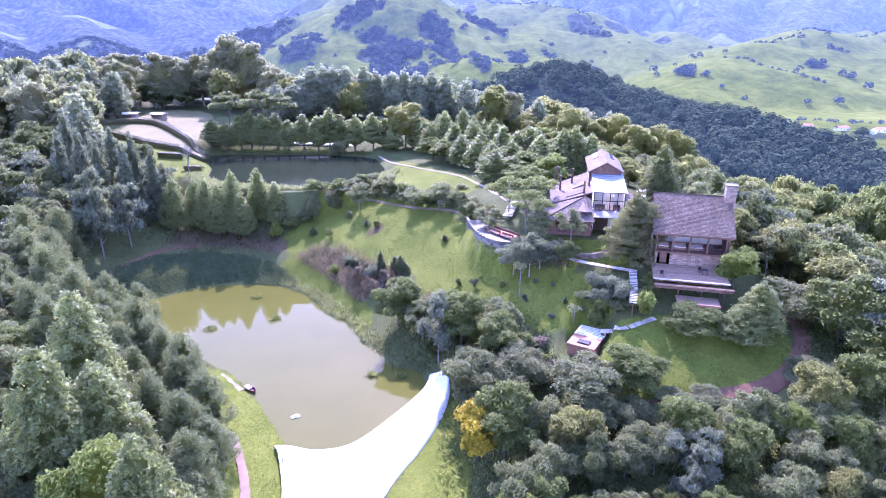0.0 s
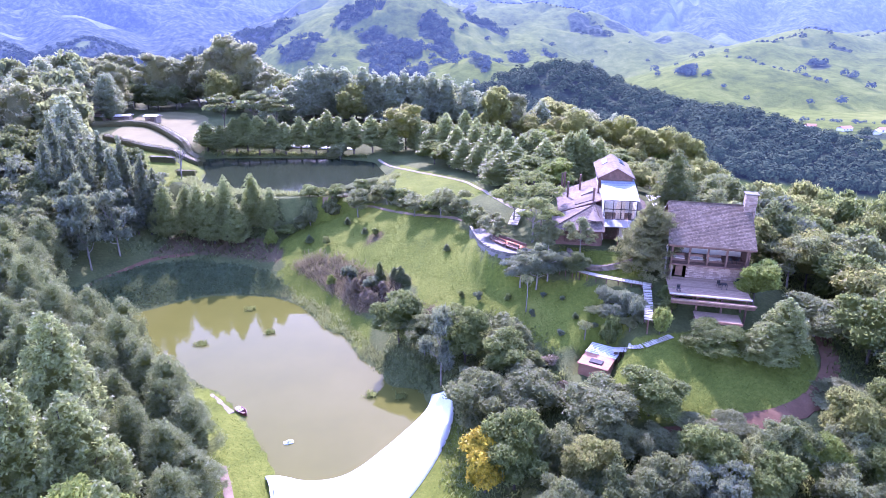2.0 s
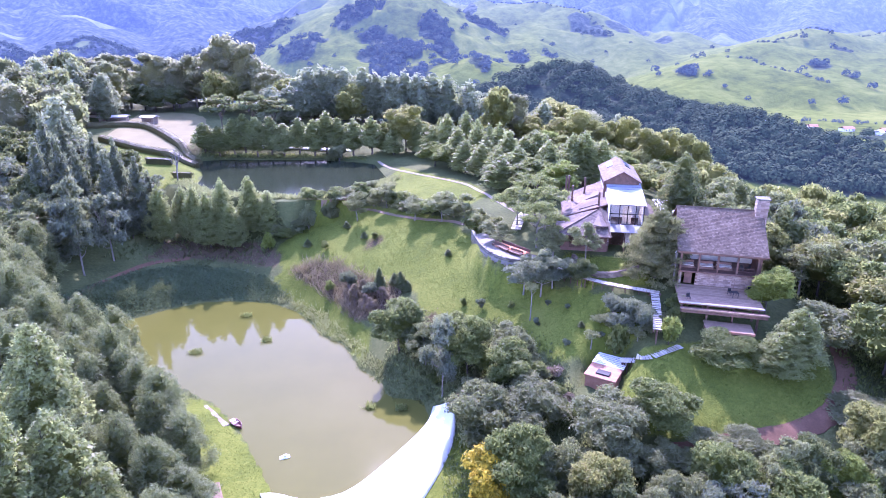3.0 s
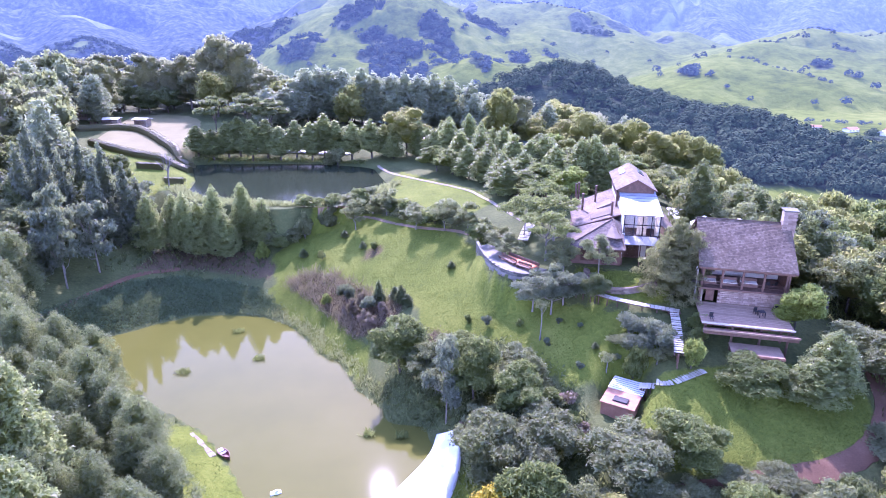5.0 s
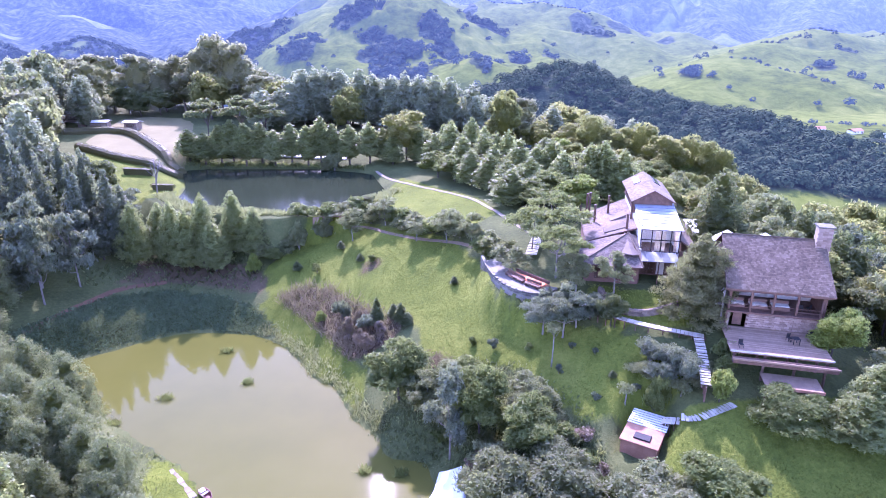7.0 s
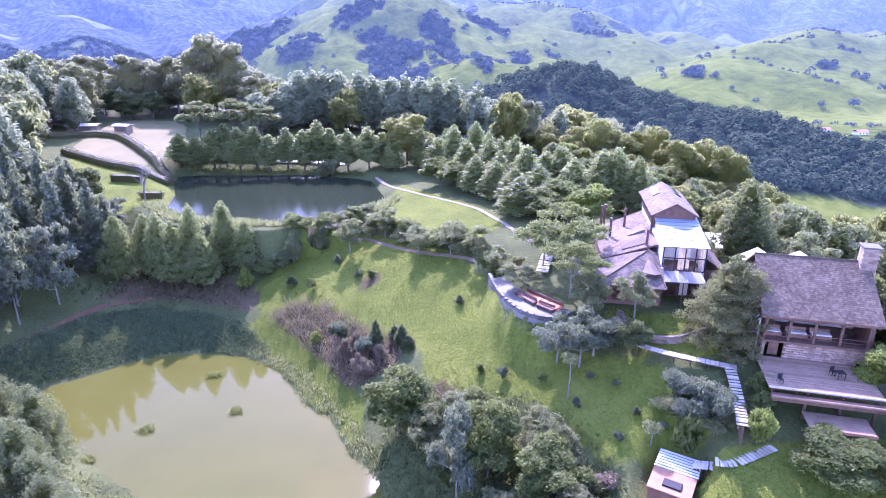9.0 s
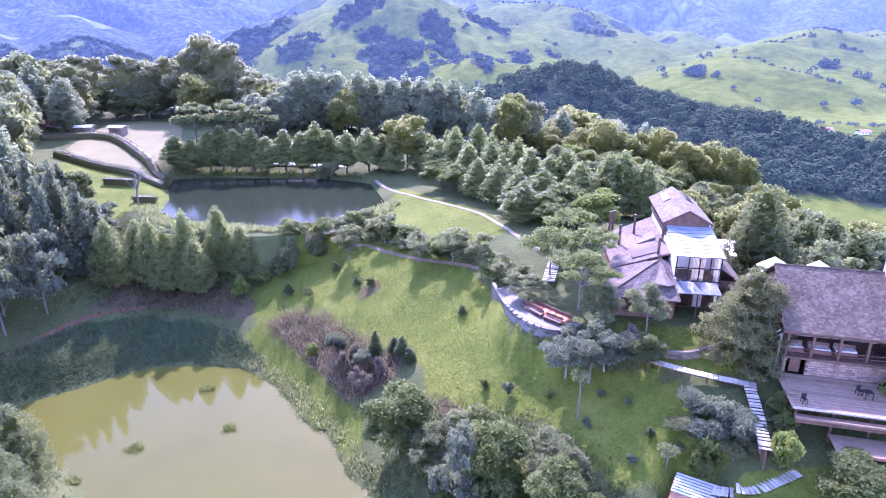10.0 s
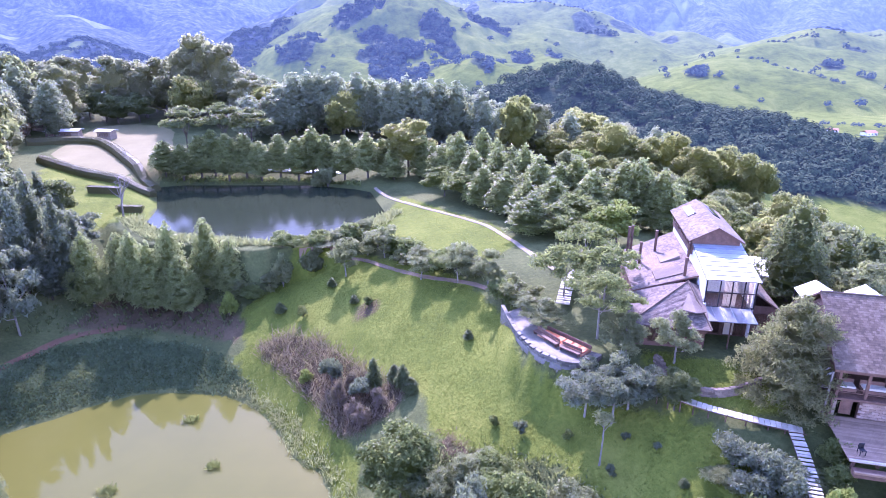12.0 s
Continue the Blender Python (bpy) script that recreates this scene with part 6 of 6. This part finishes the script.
# ---- by the water ----
dock = thing("stone_dock", pose(-30.7, 76.2, 0.0, 0, 0, -45), "pale stone slab dock at the pond's edge", "dock")
for k in range(6):
    boxed("slab", (-3.2 + k * 1.05, -0.65 - 0.05 * (k % 2), -0.4), (-2.2 + k * 1.05, 0.35 + 0.05 * (k % 3), 0.32), STONE, dock, "", 0.04)
skiff = thing("rowing_boat", pose(-27.4, 74.6, 0.05, 0, 0, -40), "small dark red rowing boat moored at the dock", "boat")
bm = bmesh.new()
prof = [(-1.1, 0.32), (-0.5, 0.5), (0.3, 0.5), (0.9, 0.28), (1.2, 0.03)]
rings = []
for x, w in prof:
    rings.append([bm.verts.new(p) for p in ((x, -w, 0.4), (x, -w * 0.6, -0.05), (x, w * 0.6, -0.05), (x, w, 0.4), (x, w - 0.06 if w > 0.1 else w, 0.4), (x, w * 0.5, 0.05), (x, -w * 0.5, 0.05), (x, -w + 0.06 if w > 0.1 else -w, 0.4))])
for a, b in zip(rings, rings[1:]):
    for i in range(8):
        bm.faces.new((a[i], b[i], b[(i + 1) % 8], a[(i + 1) % 8]))
bm.faces.new(rings[0][::-1])
part("hull", bm, plain("dark_red_paint", [(0.12, 0.03, 0.03), (0.18, 0.05, 0.045)], 2, 15, 0.5), skiff)
boxed("thwart", (-0.3, -0.46, 0.24), (0.0, 0.46, 0.3), PLANK, skiff, "pale seat board")
boxed("cover", (-1.0, -0.3, 0.3), (-0.4, 0.3, 0.42), WHITE, skiff, "white folded cover")
swan = thing("floating_raft", pose(-19.6, 68.3, 0.02, 0, 0, 20), "small white float drifting on the pond", "float")
boxed("deck", (-0.6, -0.3, -0.1), (0.6, 0.3, 0.12), WHITE, swan, "", 0.06)
boxed("box", (-0.15, -0.15, 0.12), (0.3, 0.15, 0.35), WHITE, swan, "", 0.05)


# ---- hedges and the pavilion by the sandy lot ----
def hedge(name, points, high, wide, label, square=False, seed=3):
    line = resample([(x, y, 0) for x, y in points], 1.0)
    rng = np.random.default_rng(seed)
    bm = bmesh.new()
    prof = [(-0.5, 0.0), (-0.5, 0.95), (-0.46, 1.0), (0.46, 1.0), (0.5, 0.95), (0.5, 0.0)] if square else [(-0.5, 0.0), (-0.52, 0.5), (-0.38, 0.86), (0.0, 1.0), (0.38, 0.86), (0.52, 0.5), (0.5, 0.0)]
    rings = []
    for i, p in enumerate(line):
        d = (line[min(i + 1, len(line) - 1)] - line[max(i - 1, 0)]).normalized()
        side = Vector((d.y, -d.x, 0))
        z = ground_at(p.x, p.y) - 0.1
        rings.append([bm.verts.new((p.x + side.x * wide * s * (1 + 0.05 * rng.normal()), p.y + side.y * wide * s, z + high * f * (1 + 0.03 * rng.normal()))) for s, f in prof])
    for a, b in zip(rings, rings[1:]):
        for k in range(len(prof) - 1):
            bm.faces.new((a[k], a[k + 1], b[k + 1], b[k]))
    bm.faces.new(rings[0])
    bm.faces.new(rings[-1][::-1])
    h = thing(name, pose(0, 0, 0), label, "hedge", "clipped hedges")
    part("body", bm, LEAF["hedge"], h)
    lumps = []
    for p in line:
        z = ground_at(p.x, p.y)
        lumps.append((p.x, p.y, z + high * 0.5, wide * 0.52, high * 0.52))
    v, f = leaf_cloud(rng, lumps, len(line) * 110, 0.22, 0.6, 0.0, 0.0, 0.02)
    o = new("leaves", mesh_of("leaves", v.tolist(), f, LEAF["hedge"]))
    o.parent = h
    return h


hedge("clipped_hedge", [(-66, 168.3), (-73, 169.3), (-80, 171.5), (-88, 175), (-97, 181)], 1.7, 2.4, "long rounded olive hedge bordering the sandy lot")
hedge("clipped_hedge", [(-67.5, 172.5), (-74, 179), (-82, 188.5), (-90, 198), (-96, 203), (-104, 201), (-110, 196)], 1.9, 2.6, "curved rounded olive hedge crossing the sandy lot", seed=4)
hedge("hedge_block", [(-70.5, 163.6), (-76.5, 162.6)], 1.5, 1.3, "square clipped hedge block on the lawn", True, 5)
hedge("hedge_block", [(-62.5, 155.4), (-66.5, 154.6)], 1.4, 1.3, "square clipped hedge block by the lake", True, 6)


def pavilion(x, y, turn, w, d, high, label):
    p = thing("white_pavilion", pose(x, y, ground_at(x, y), 0, 0, turn), label, "pavilion", "pavilions")
    bm = bmesh.new()
    slab(bm, [(-w / 2, -d / 2, high), (w / 2, -d / 2, high), (w / 2, 0, high + 0.4), (-w / 2, 0, high + 0.4)], 0.12)
    slab(bm, [(w / 2, d / 2, high), (-w / 2, d / 2, high), (-w / 2, 0, high + 0.4), (w / 2, 0, high + 0.4)], 0.12)
    part("roof", bm, WHITE, p, "white sheet roof")
    boxed("wall", (-w / 2 + 0.4, -d / 2 + 0.5, -0.5), (w / 2 - 0.4, d / 2 - 0.5, high), STONE, p)
    window(p, (-w / 4, -d / 2 + 0.46, 0.9), (w / 4, -d / 2 + 0.46, 2.0), "x", 2)


pavilion(-106, 206, 8, 9, 4, 2.4, "long low pavilion with a white roof")
pavilion(-95.5, 208, -12, 5, 3.5, 2.2, "small pavilion with a white fabric roof")
pavilion(-116, 214, 5, 6, 5, 2.8, "small house with a pale roof among the trees")


def bare_tree(x, y, high):
    t = thing("bare_tree", pose(x, y, ground_at(x, y)), "leafless grey tree on the lake lawn", "tree")
    rng = random.Random(4)
    bm = bmesh.new()
    tube(bm, [(0, 0, -0.3), (0.1, 0, high * 0.35), (0.3, 0.1, high * 0.55)], [0.2, 0.15, 0.12], 7)
    part("trunk", bm, PALE_BARK, t)
    for k in range(9):
        a = rng.uniform(0, 6.283)
        r = rng.uniform(0.25, 0.45) * high
        z0 = high * rng.uniform(0.35, 0.55)
        bm = bmesh.new()
        tip = Vector((math.cos(a) * r, math.sin(a) * r, high * rng.uniform(0.75, 1.0)))
        mid = Vector((0.2, 0, z0)).lerp(tip, 0.5) + Vector((0, 0, -0.3))
        tube(bm, [(0.2, 0.05, z0), mid, tip], [0.09, 0.06, 0.02], 5)
        for j in range(4):
            b = mid.lerp(tip, rng.uniform(0.1, 0.8))
            tube(bm, [b, b + Vector((rng.uniform(-1, 1), rng.uniform(-1, 1), rng.uniform(0.2, 1.2)))], [0.035, 0.012], 4)
        part("branch", bm, PALE_BARK, t)


bare_tree(-64.5, 152, 7.5)


# ---- woods round the waters ----
fill([(-3, 82), (-1.5, 81.5), (5, 84), (3, 90), (-2, 91), (-4, 86)], 3.6, ["dark", "round", "grey", "open"], (4.5, 7), "near", 21, 0.6)
for x, y, hgt in ((-21, 136.5, 2.2), (-24, 135.5, 2.6), (-27.5, 133.8, 2.4), (-31, 131, 2.8), (-33.5, 129, 2.6), (-18.5, 138, 3.0), (-14, 137, 3.2), (-11, 134, 3.0), (-8.5, 131.5, 3.4), (-5.5, 128, 3.2),
                  (-2.5, 125, 3.6), (1.5, 121.5, 3.8), (-17, 143, 2.2), (-29.5, 134.5, 2.4), (-36, 131, 3.2), (5.5, 113.5, 3.4)):
    plant(tree_rng.choice(["grey_shrub", "grey_shrub", "shrub"]), x, y, None, hgt, hgt * 0.9, "mid")
for x, y, hgt in ((-16.2, 122.5, 1.5), (-13.9, 121.2, 1.5), (0.3, 108.5, 1.4), (5.2, 92.5, 1.6), (2.6, 94.6, 1.3), (12.5, 85.2, 1.2), (18.2, 82.6, 1.0), (20.5, 81, 1.1), (14.5, 88.2, 1.0), (9.5, 90.2, 1.1),
                  (17, 86.4, 0.9), (10.8, 83, 1.0), (-24, 122.5, 1.7), (-20.5, 128, 1.6), (-28, 124.5, 1.9), (15.8, 80.2, 1.1)):
    plant(tree_rng.choice(["shrub", "dark_spire", "blue_shrub"]), x, y, None, hgt, hgt * 0.55, "mid")


def leafy_stuff(name, spots, size, slim, lift, material, label, category, per=6, spread=0.5, seed=1):
    """Uncountable low growth: upright sprays at many spots, one object."""
    rng = np.random.default_rng(seed)
    p = np.repeat(np.array(spots, float), per, 0)
    n = len(p)
    p[:, :2] += rng.normal(size=(n, 2)) * spread
    p[:, 2] = height(p[:, 0], p[:, 1]) if lift >= 0 else -0.05
    d = unit(np.stack([rng.normal(size=n) * 0.6, rng.normal(size=n) * 0.6, np.ones(n)], 1))
    b = unit(np.cross(d, rng.normal(size=(n, 3))))
    s = size * rng.uniform(0.5, 1.3, (n, 1))
    v = np.stack([p, p + d * s * 0.55 + b * s * slim * 0.5, p + d * s + b * s * 0.1, p + d * s * 0.55 - b * s * slim * 0.5], 1).reshape(-1, 3)
    f = (np.arange(n)[:, None] * 4 + np.arange(4)).tolist()
    ob = new(name, mesh_of(name, v.tolist(), f, material))
    return tagged(ob, label, category, kind="stuff")


def scatter(ring, count, seed):
    rng = np.random.default_rng(seed)
    xs, ys = [p[0] for p in ring], [p[1] for p in ring]
    x, y = rng.uniform(min(xs), max(xs), count * 3), rng.uniform(min(ys), max(ys), count * 3)
    ok = edge_distance(x, y, ring) < 0
    for w in (POND, LAKE):
        ok &= edge_distance(x, y, w) > 0.1
    return np.stack([x[ok], y[ok], x[ok] * 0], 1)[:count]


REEDS = [(-33, 112), (-41, 113.2), (-46, 112.4), (-51.5, 109.2), (-56, 105.4), (-60, 103), (-63, 98), (-66, 100), (-64.2, 105.5), (-62, 112), (-58.6, 117.8), (-51.3, 121.6), (-41.4, 120.2), (-34.5, 117), (-29, 111.4)]
WATER_LEAF = leaf("water_plant_leaf", [(0.07, 0.105, 0.05), (0.105, 0.15, 0.072), (0.15, 0.20, 0.10)], 0.25)
leafy_stuff("water_plants", scatter(REEDS, 5600, 3), 0.34, 0.8, 0, WATER_LEAF, "dense dark broad-leaved water plants on the pond bank", "plants", 5, 0.4, 3)
SHORE_E = [(-32.5, 111.6), (-27.5, 108.3), (-24, 104.1), (-20, 98.2), (-16.7, 96), (-13.4, 88.9), (-9.6, 85.2), (-8.4, 87), (-11.2, 90), (-14.4, 95.5), (-16.3, 97.6), (-18.8, 101.2), (-22.8, 106.2), (-27.2, 110.8), (-32, 113.6)]
leafy_stuff("shore_reeds", scatter(SHORE_E, 800, 4), 0.62, 0.16, 0, LEAF["grey"], "grey-green reeds fringing the pond", "reeds", 12, 0.35, 4)
for i, (x, y, r) in enumerate(((-39.6, 93.2, 1.3), (-29.6, 97.2, 0.9), (-35.5, 106.0, 1.2), (-44.0, 87.3, 1.2), (-10.5, 78.5, 0.8), (-6.3, 78.0, 0.9))):
    leafy_stuff("reed_tuft", [(x + r * 0.5 * math.cos(k), y + r * 0.35 * math.sin(k * 1.7), 0) for k in range(12)], 0.65, 0.13, -1, LEAF["mid"], "small tuft of reeds standing in the pond", "reeds", 20, 0.26, 10 + i)
GRASS = leaf("grass_blades", [(0.062, 0.088, 0.011), (0.105, 0.134, 0.018), (0.162, 0.18, 0.031)], 0.35, 0.9)
for i, ring in enumerate(LAWNS):
    leafy_stuff("lawn_grass", scatter(ring, (7000, 900, 1800, 500, 900, 600, 500, 1300)[i], 30 + i), 0.20, 0.4, 0, GRASS, "short uneven lawn grass tufts", "grass", 4, 0.3, 40 + i)


leafy_stuff("lake_reeds", scatter([(-70, 178.5), (-63, 181.2), (-49, 181.2), (-34, 181), (-22, 177.4), (-21, 176), (-34, 179.4), (-63, 179.4)], 420, 91), 0.55, 0.4, 0, LEAF["mid"], "low dark plants along the lake's far shore", "plants", 6, 0.4, 92)


# ---- far woods ----
def far_woods():
    rng = np.random.default_rng(12)
    x, y = rng.uniform(-420, 420, 20000), rng.uniform(262, 760, 20000)
    pick = np.flatnonzero((abs(x) < y * 0.75) & (np.hypot(x, y) > 285) & (woods(x, y) > 0.5))[:3100]
    x, y = x[pick], y[pick]
    z = height(x, y)
    x2, y2 = rng.uniform(-1500, 1100, 30000), rng.uniform(760, 2000, 30000)
    pick2 = np.flatnonzero((abs(x2) < y2 * 0.78) & (np.hypot(x2 + 300, y2) < 1620) & (woods(x2, y2) + 0.062 > rng.uniform(0.05, 1.3, 30000)))[:4600]
    x2, y2 = x2[pick2], y2[pick2]
    z2 = height(x2, y2)
    lines = [[(120, 1745), (239, 1700), (345, 1615), (392, 1480)], [(480, 1080), (530, 1015), (556, 925)], [(572, 1170), (710, 1280), (942, 1400), (1150, 1450)], [(330, 760), (420, 720), (520, 690)]]
    hedge_x, hedge_y = [], []
    for line in lines:
        for p in resample([(a, b, 0) for a, b in line], 7.0):
            hedge_x.append(p.x + rng.normal() * 3)
            hedge_y.append(p.y + rng.normal() * 3)
    lx, ly = np.array(hedge_x), np.array(hedge_y)
    x2, y2, z2 = np.concatenate([x2, lx]), np.concatenate([y2, ly]), np.concatenate([z2, height(lx, ly)])
    for name, px, py, pz, size, m in (("far_forest", x, y, z, 6.0, HAZED_FOREST_LEAF), ("hillside_woods", x2, y2, z2, 7.1, HAZED_HILLSIDE_LEAF)):
        verts, faces = [], []
        n = len(px)
        k = 130 if size < 7 else 44
        r = size * rng.uniform(0.5, 1.15, n)
        if size > 7:
            r[-len(lx):] *= 0.45
        d = unit(rng.normal(size=(n, k, 3)).reshape(-1, 3)).reshape(n, k, 3)
        d[..., 2] = abs(d[..., 2]) * 1.1 - 0.15
        c = np.stack([px, py, pz + r * 0.5], 1)
        p = c[:, None] + d * r[:, None, None] * rng.uniform(0.72, 1.05, (n, k, 1)) * np.array([1, 1, 1.1])
        nn = unit((d * 0.95 + np.array([0, 0, 0.45]) + rng.normal(size=d.shape) * 0.24).reshape(-1, 3))
        t = unit(np.cross(nn, rng.normal(size=nn.shape)))
        b = np.cross(nn, t)
        s = np.repeat(r * (0.165 if size < 7 else 0.28), k)[:, None]
        p = p.reshape(-1, 3)
        v = np.stack([p - t * s + b * s * 0.8, p - t * s - b * s * 0.8, p + t * s], 1).reshape(-1, 3)
        f = (np.arange(n * k)[:, None] * 3 + np.arange(3)).tolist()
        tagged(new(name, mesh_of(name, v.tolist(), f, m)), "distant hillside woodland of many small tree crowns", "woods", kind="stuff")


# Leaves of far crowns, with haze put in as a faint blue emission.
def hazy_leaf(name, colours, haze_glow, colour):
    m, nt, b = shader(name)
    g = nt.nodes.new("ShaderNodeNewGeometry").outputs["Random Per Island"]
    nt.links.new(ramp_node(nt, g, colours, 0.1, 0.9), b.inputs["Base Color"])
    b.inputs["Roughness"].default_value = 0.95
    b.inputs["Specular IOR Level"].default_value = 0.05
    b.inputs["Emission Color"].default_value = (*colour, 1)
    b.inputs["Emission Strength"].default_value = haze_glow
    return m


HAZED_FOREST_LEAF = hazy_leaf("hazed_forest_leaf", [(0.034, 0.05, 0.022), (0.045, 0.064, 0.028), (0.06, 0.08, 0.036)], 0.019, (0.18, 0.33, 0.58))
HAZED_HILLSIDE_LEAF = hazy_leaf("hazed_hillside_leaf", [(0.028, 0.042, 0.022), (0.042, 0.058, 0.03)], 0.055, (0.22, 0.36, 0.72))
far_woods()


# ---- undergrowth in the woods ----
for i, (ring, count) in enumerate((([(-26, 44), (-30, 64), (-36, 81), (-50, 88), (-64, 96), (-80, 96), (-80, 44)], 2600), ([(-2, 42), (0, 60), (14, 62), (46, 62), (52, 62), (60, 46), (40, 36)], 2200),
                                   ([(0, 60), (0, 78), (-8, 81), (-11, 88), (-4, 95), (8, 88), (15, 78), (16, 64)], 1500), ([(44, 64), (52, 80), (46, 94), (58, 110), (80, 100), (70, 60)], 1600))):
    leafy_stuff("undergrowth", scatter(ring, count, 60 + i), 0.5, 0.35, 0, LEAF["mid" if i % 2 else "dark"], "low tangled green undergrowth between the trees", "undergrowth", 7, 0.7, 70 + i)


# ---- houses in the valley ----
def farmhouse(x, y, turn, w, d, roof, label):
    z = ground_at(x, y)
    h = thing("farmhouse", pose(x, y, z, 0, 0, turn), label, "house", "valley houses")
    boxed("wall", (-w / 2, -d / 2, -2), (w / 2, d / 2, 3.0), WHITE, h, "pale rendered walls")
    bm = bmesh.new()
    slab(bm, [(-w / 2 - 0.5, -d / 2 - 0.5, 2.9), (w / 2 + 0.5, -d / 2 - 0.5, 2.9), (w / 2 + 0.5, 0, 4.9), (-w / 2 - 0.5, 0, 4.9)], 0.2)
    slab(bm, [(w / 2 + 0.5, d / 2 + 0.5, 2.9), (-w / 2 - 0.5, d / 2 + 0.5, 2.9), (-w / 2 - 0.5, 0, 4.9), (w / 2 + 0.5, 0, 4.9)], 0.2)
    part("roof", bm, roof, h, "pitched roof")
    for k in range(3):
        x0 = -w / 2 + w * (k + 0.6) / 3.3
        boxed("window", (x0 - 0.6, -d / 2 - 0.05, 1.0), (x0 + 0.6, -d / 2 + 0.02, 2.2), DARK_METAL, h, "dark window")
    boxed("door", (w / 2 - 1.6, -d / 2 - 0.06, -0.2), (w / 2 - 0.7, -d / 2 + 0.02, 2.1), TIMBER, h)


for i, (x, y, turn, w, d, r) in enumerate(((380, 690, 20, 14, 8, WHITE), (398, 672, -10, 10, 7, TERRACOTTA), (425, 655, 15, 13, 8, TERRACOTTA), (440, 628, 40, 9, 7, WHITE), (460, 640, -20, 16, 9, TERRACOTTA),
                                       (360, 705, 5, 9, 7, WHITE), (172, 262, 30, 14, 9, WHITE), (186, 272, 10, 12, 8, WHITE), (196, 258, 0, 10, 8, TERRACOTTA), (66, 345, 0, 12, 7, WHITE))):
    farmhouse(x, y, turn, w, d, r, "small white valley house with a pitched roof" if r is WHITE else "small pale valley house with a tiled roof")

leafy_stuff("dry_heather", scatter(BARE[0], 700, 81), 0.38, 0.3, 0, LEAF["purple"], "dry brownish-purple scrub covering the bank", "scrub", 6, 0.5, 82)
leafy_stuff("dry_brushwood", scatter(BARE[0], 260, 87), 1.7, 0.05, 0, LEAF["purple"], "thin upright leafless brushwood on the bare bank", "scrub", 9, 0.35, 88)
leafy_stuff("dry_heather", scatter(BARE[2], 60, 89), 0.34, 0.3, 0, LEAF["purple"], "small patch of dry reddish scrub in the lawn", "scrub", 6, 0.4, 90)
leafy_stuff("bank_grass", scatter([(-61, 152), (-52, 141.5), (-40, 139.5), (-25, 139.8), (-17.5, 148.8), (-13, 156), (-11, 154), (-14.5, 145), (-24, 136), (-40, 135.5), (-53, 138), (-63.5, 149)], 1500, 83), 1.1, 0.16, 0, LEAF["grey"], "tall dry grass on the lake bank", "grass", 9, 0.45, 84)

leafy_stuff("shade_plants", scatter([(-66, 118), (-64, 126), (-50, 134), (-36, 131), (-33, 120), (-45, 123)], 260, 85), 0.6, 0.5, 0, LEAF["dark"], "low dark plants in the shade of tall trees", "undergrowth", 4, 0.6, 86)


def young_tree(x, y, high, crown_r, label):
    """A slender sapling: bare leaning stem and a small head of leaves."""
    t = thing("slender_tree", pose(x, y, ground_at(x, y)), label, "tree", "slender trees")
    rng = np.random.default_rng(int(abs(x * 10)))
    bm = bmesh.new()
    tube(bm, [(0, 0, -0.3), (0.1, 0.05, high * 0.5), (0.05, 0.0, high)], [0.11, 0.08, 0.04], 6)
    for k in range(5):
        a = k * 1.3
        tube(bm, [(0.05, 0, high * (0.72 + 0.05 * k)), (math.cos(a) * crown_r * 0.7, math.sin(a) * crown_r * 0.7, high * (0.9 + 0.03 * k))], [0.04, 0.015], 5)
    part("trunk", bm, PALE_BARK, t)
    lumps = [(math.cos(a) * crown_r * 0.5, math.sin(a) * crown_r * 0.5, high + 0.2 * math.sin(a * 3), crown_r * 0.6, crown_r * 0.4) for a in (0, 1.3, 2.6, 3.9, 5.2)]
    v, f = leaf_cloud(rng, lumps, 420, 0.34, 0.5, 0.2, 0.2)
    o = new("crown", mesh_of("crown", v.tolist(), f, LEAF["grey"]))
    o.parent = t


for x, y, hgt, r in ((11.8, 86.5, 5.2, 0.9), (19.0, 79.8, 2.2, 0.9)):
    young_tree(x, y, hgt, r, "slender young tree with a small leafy head on the slope")
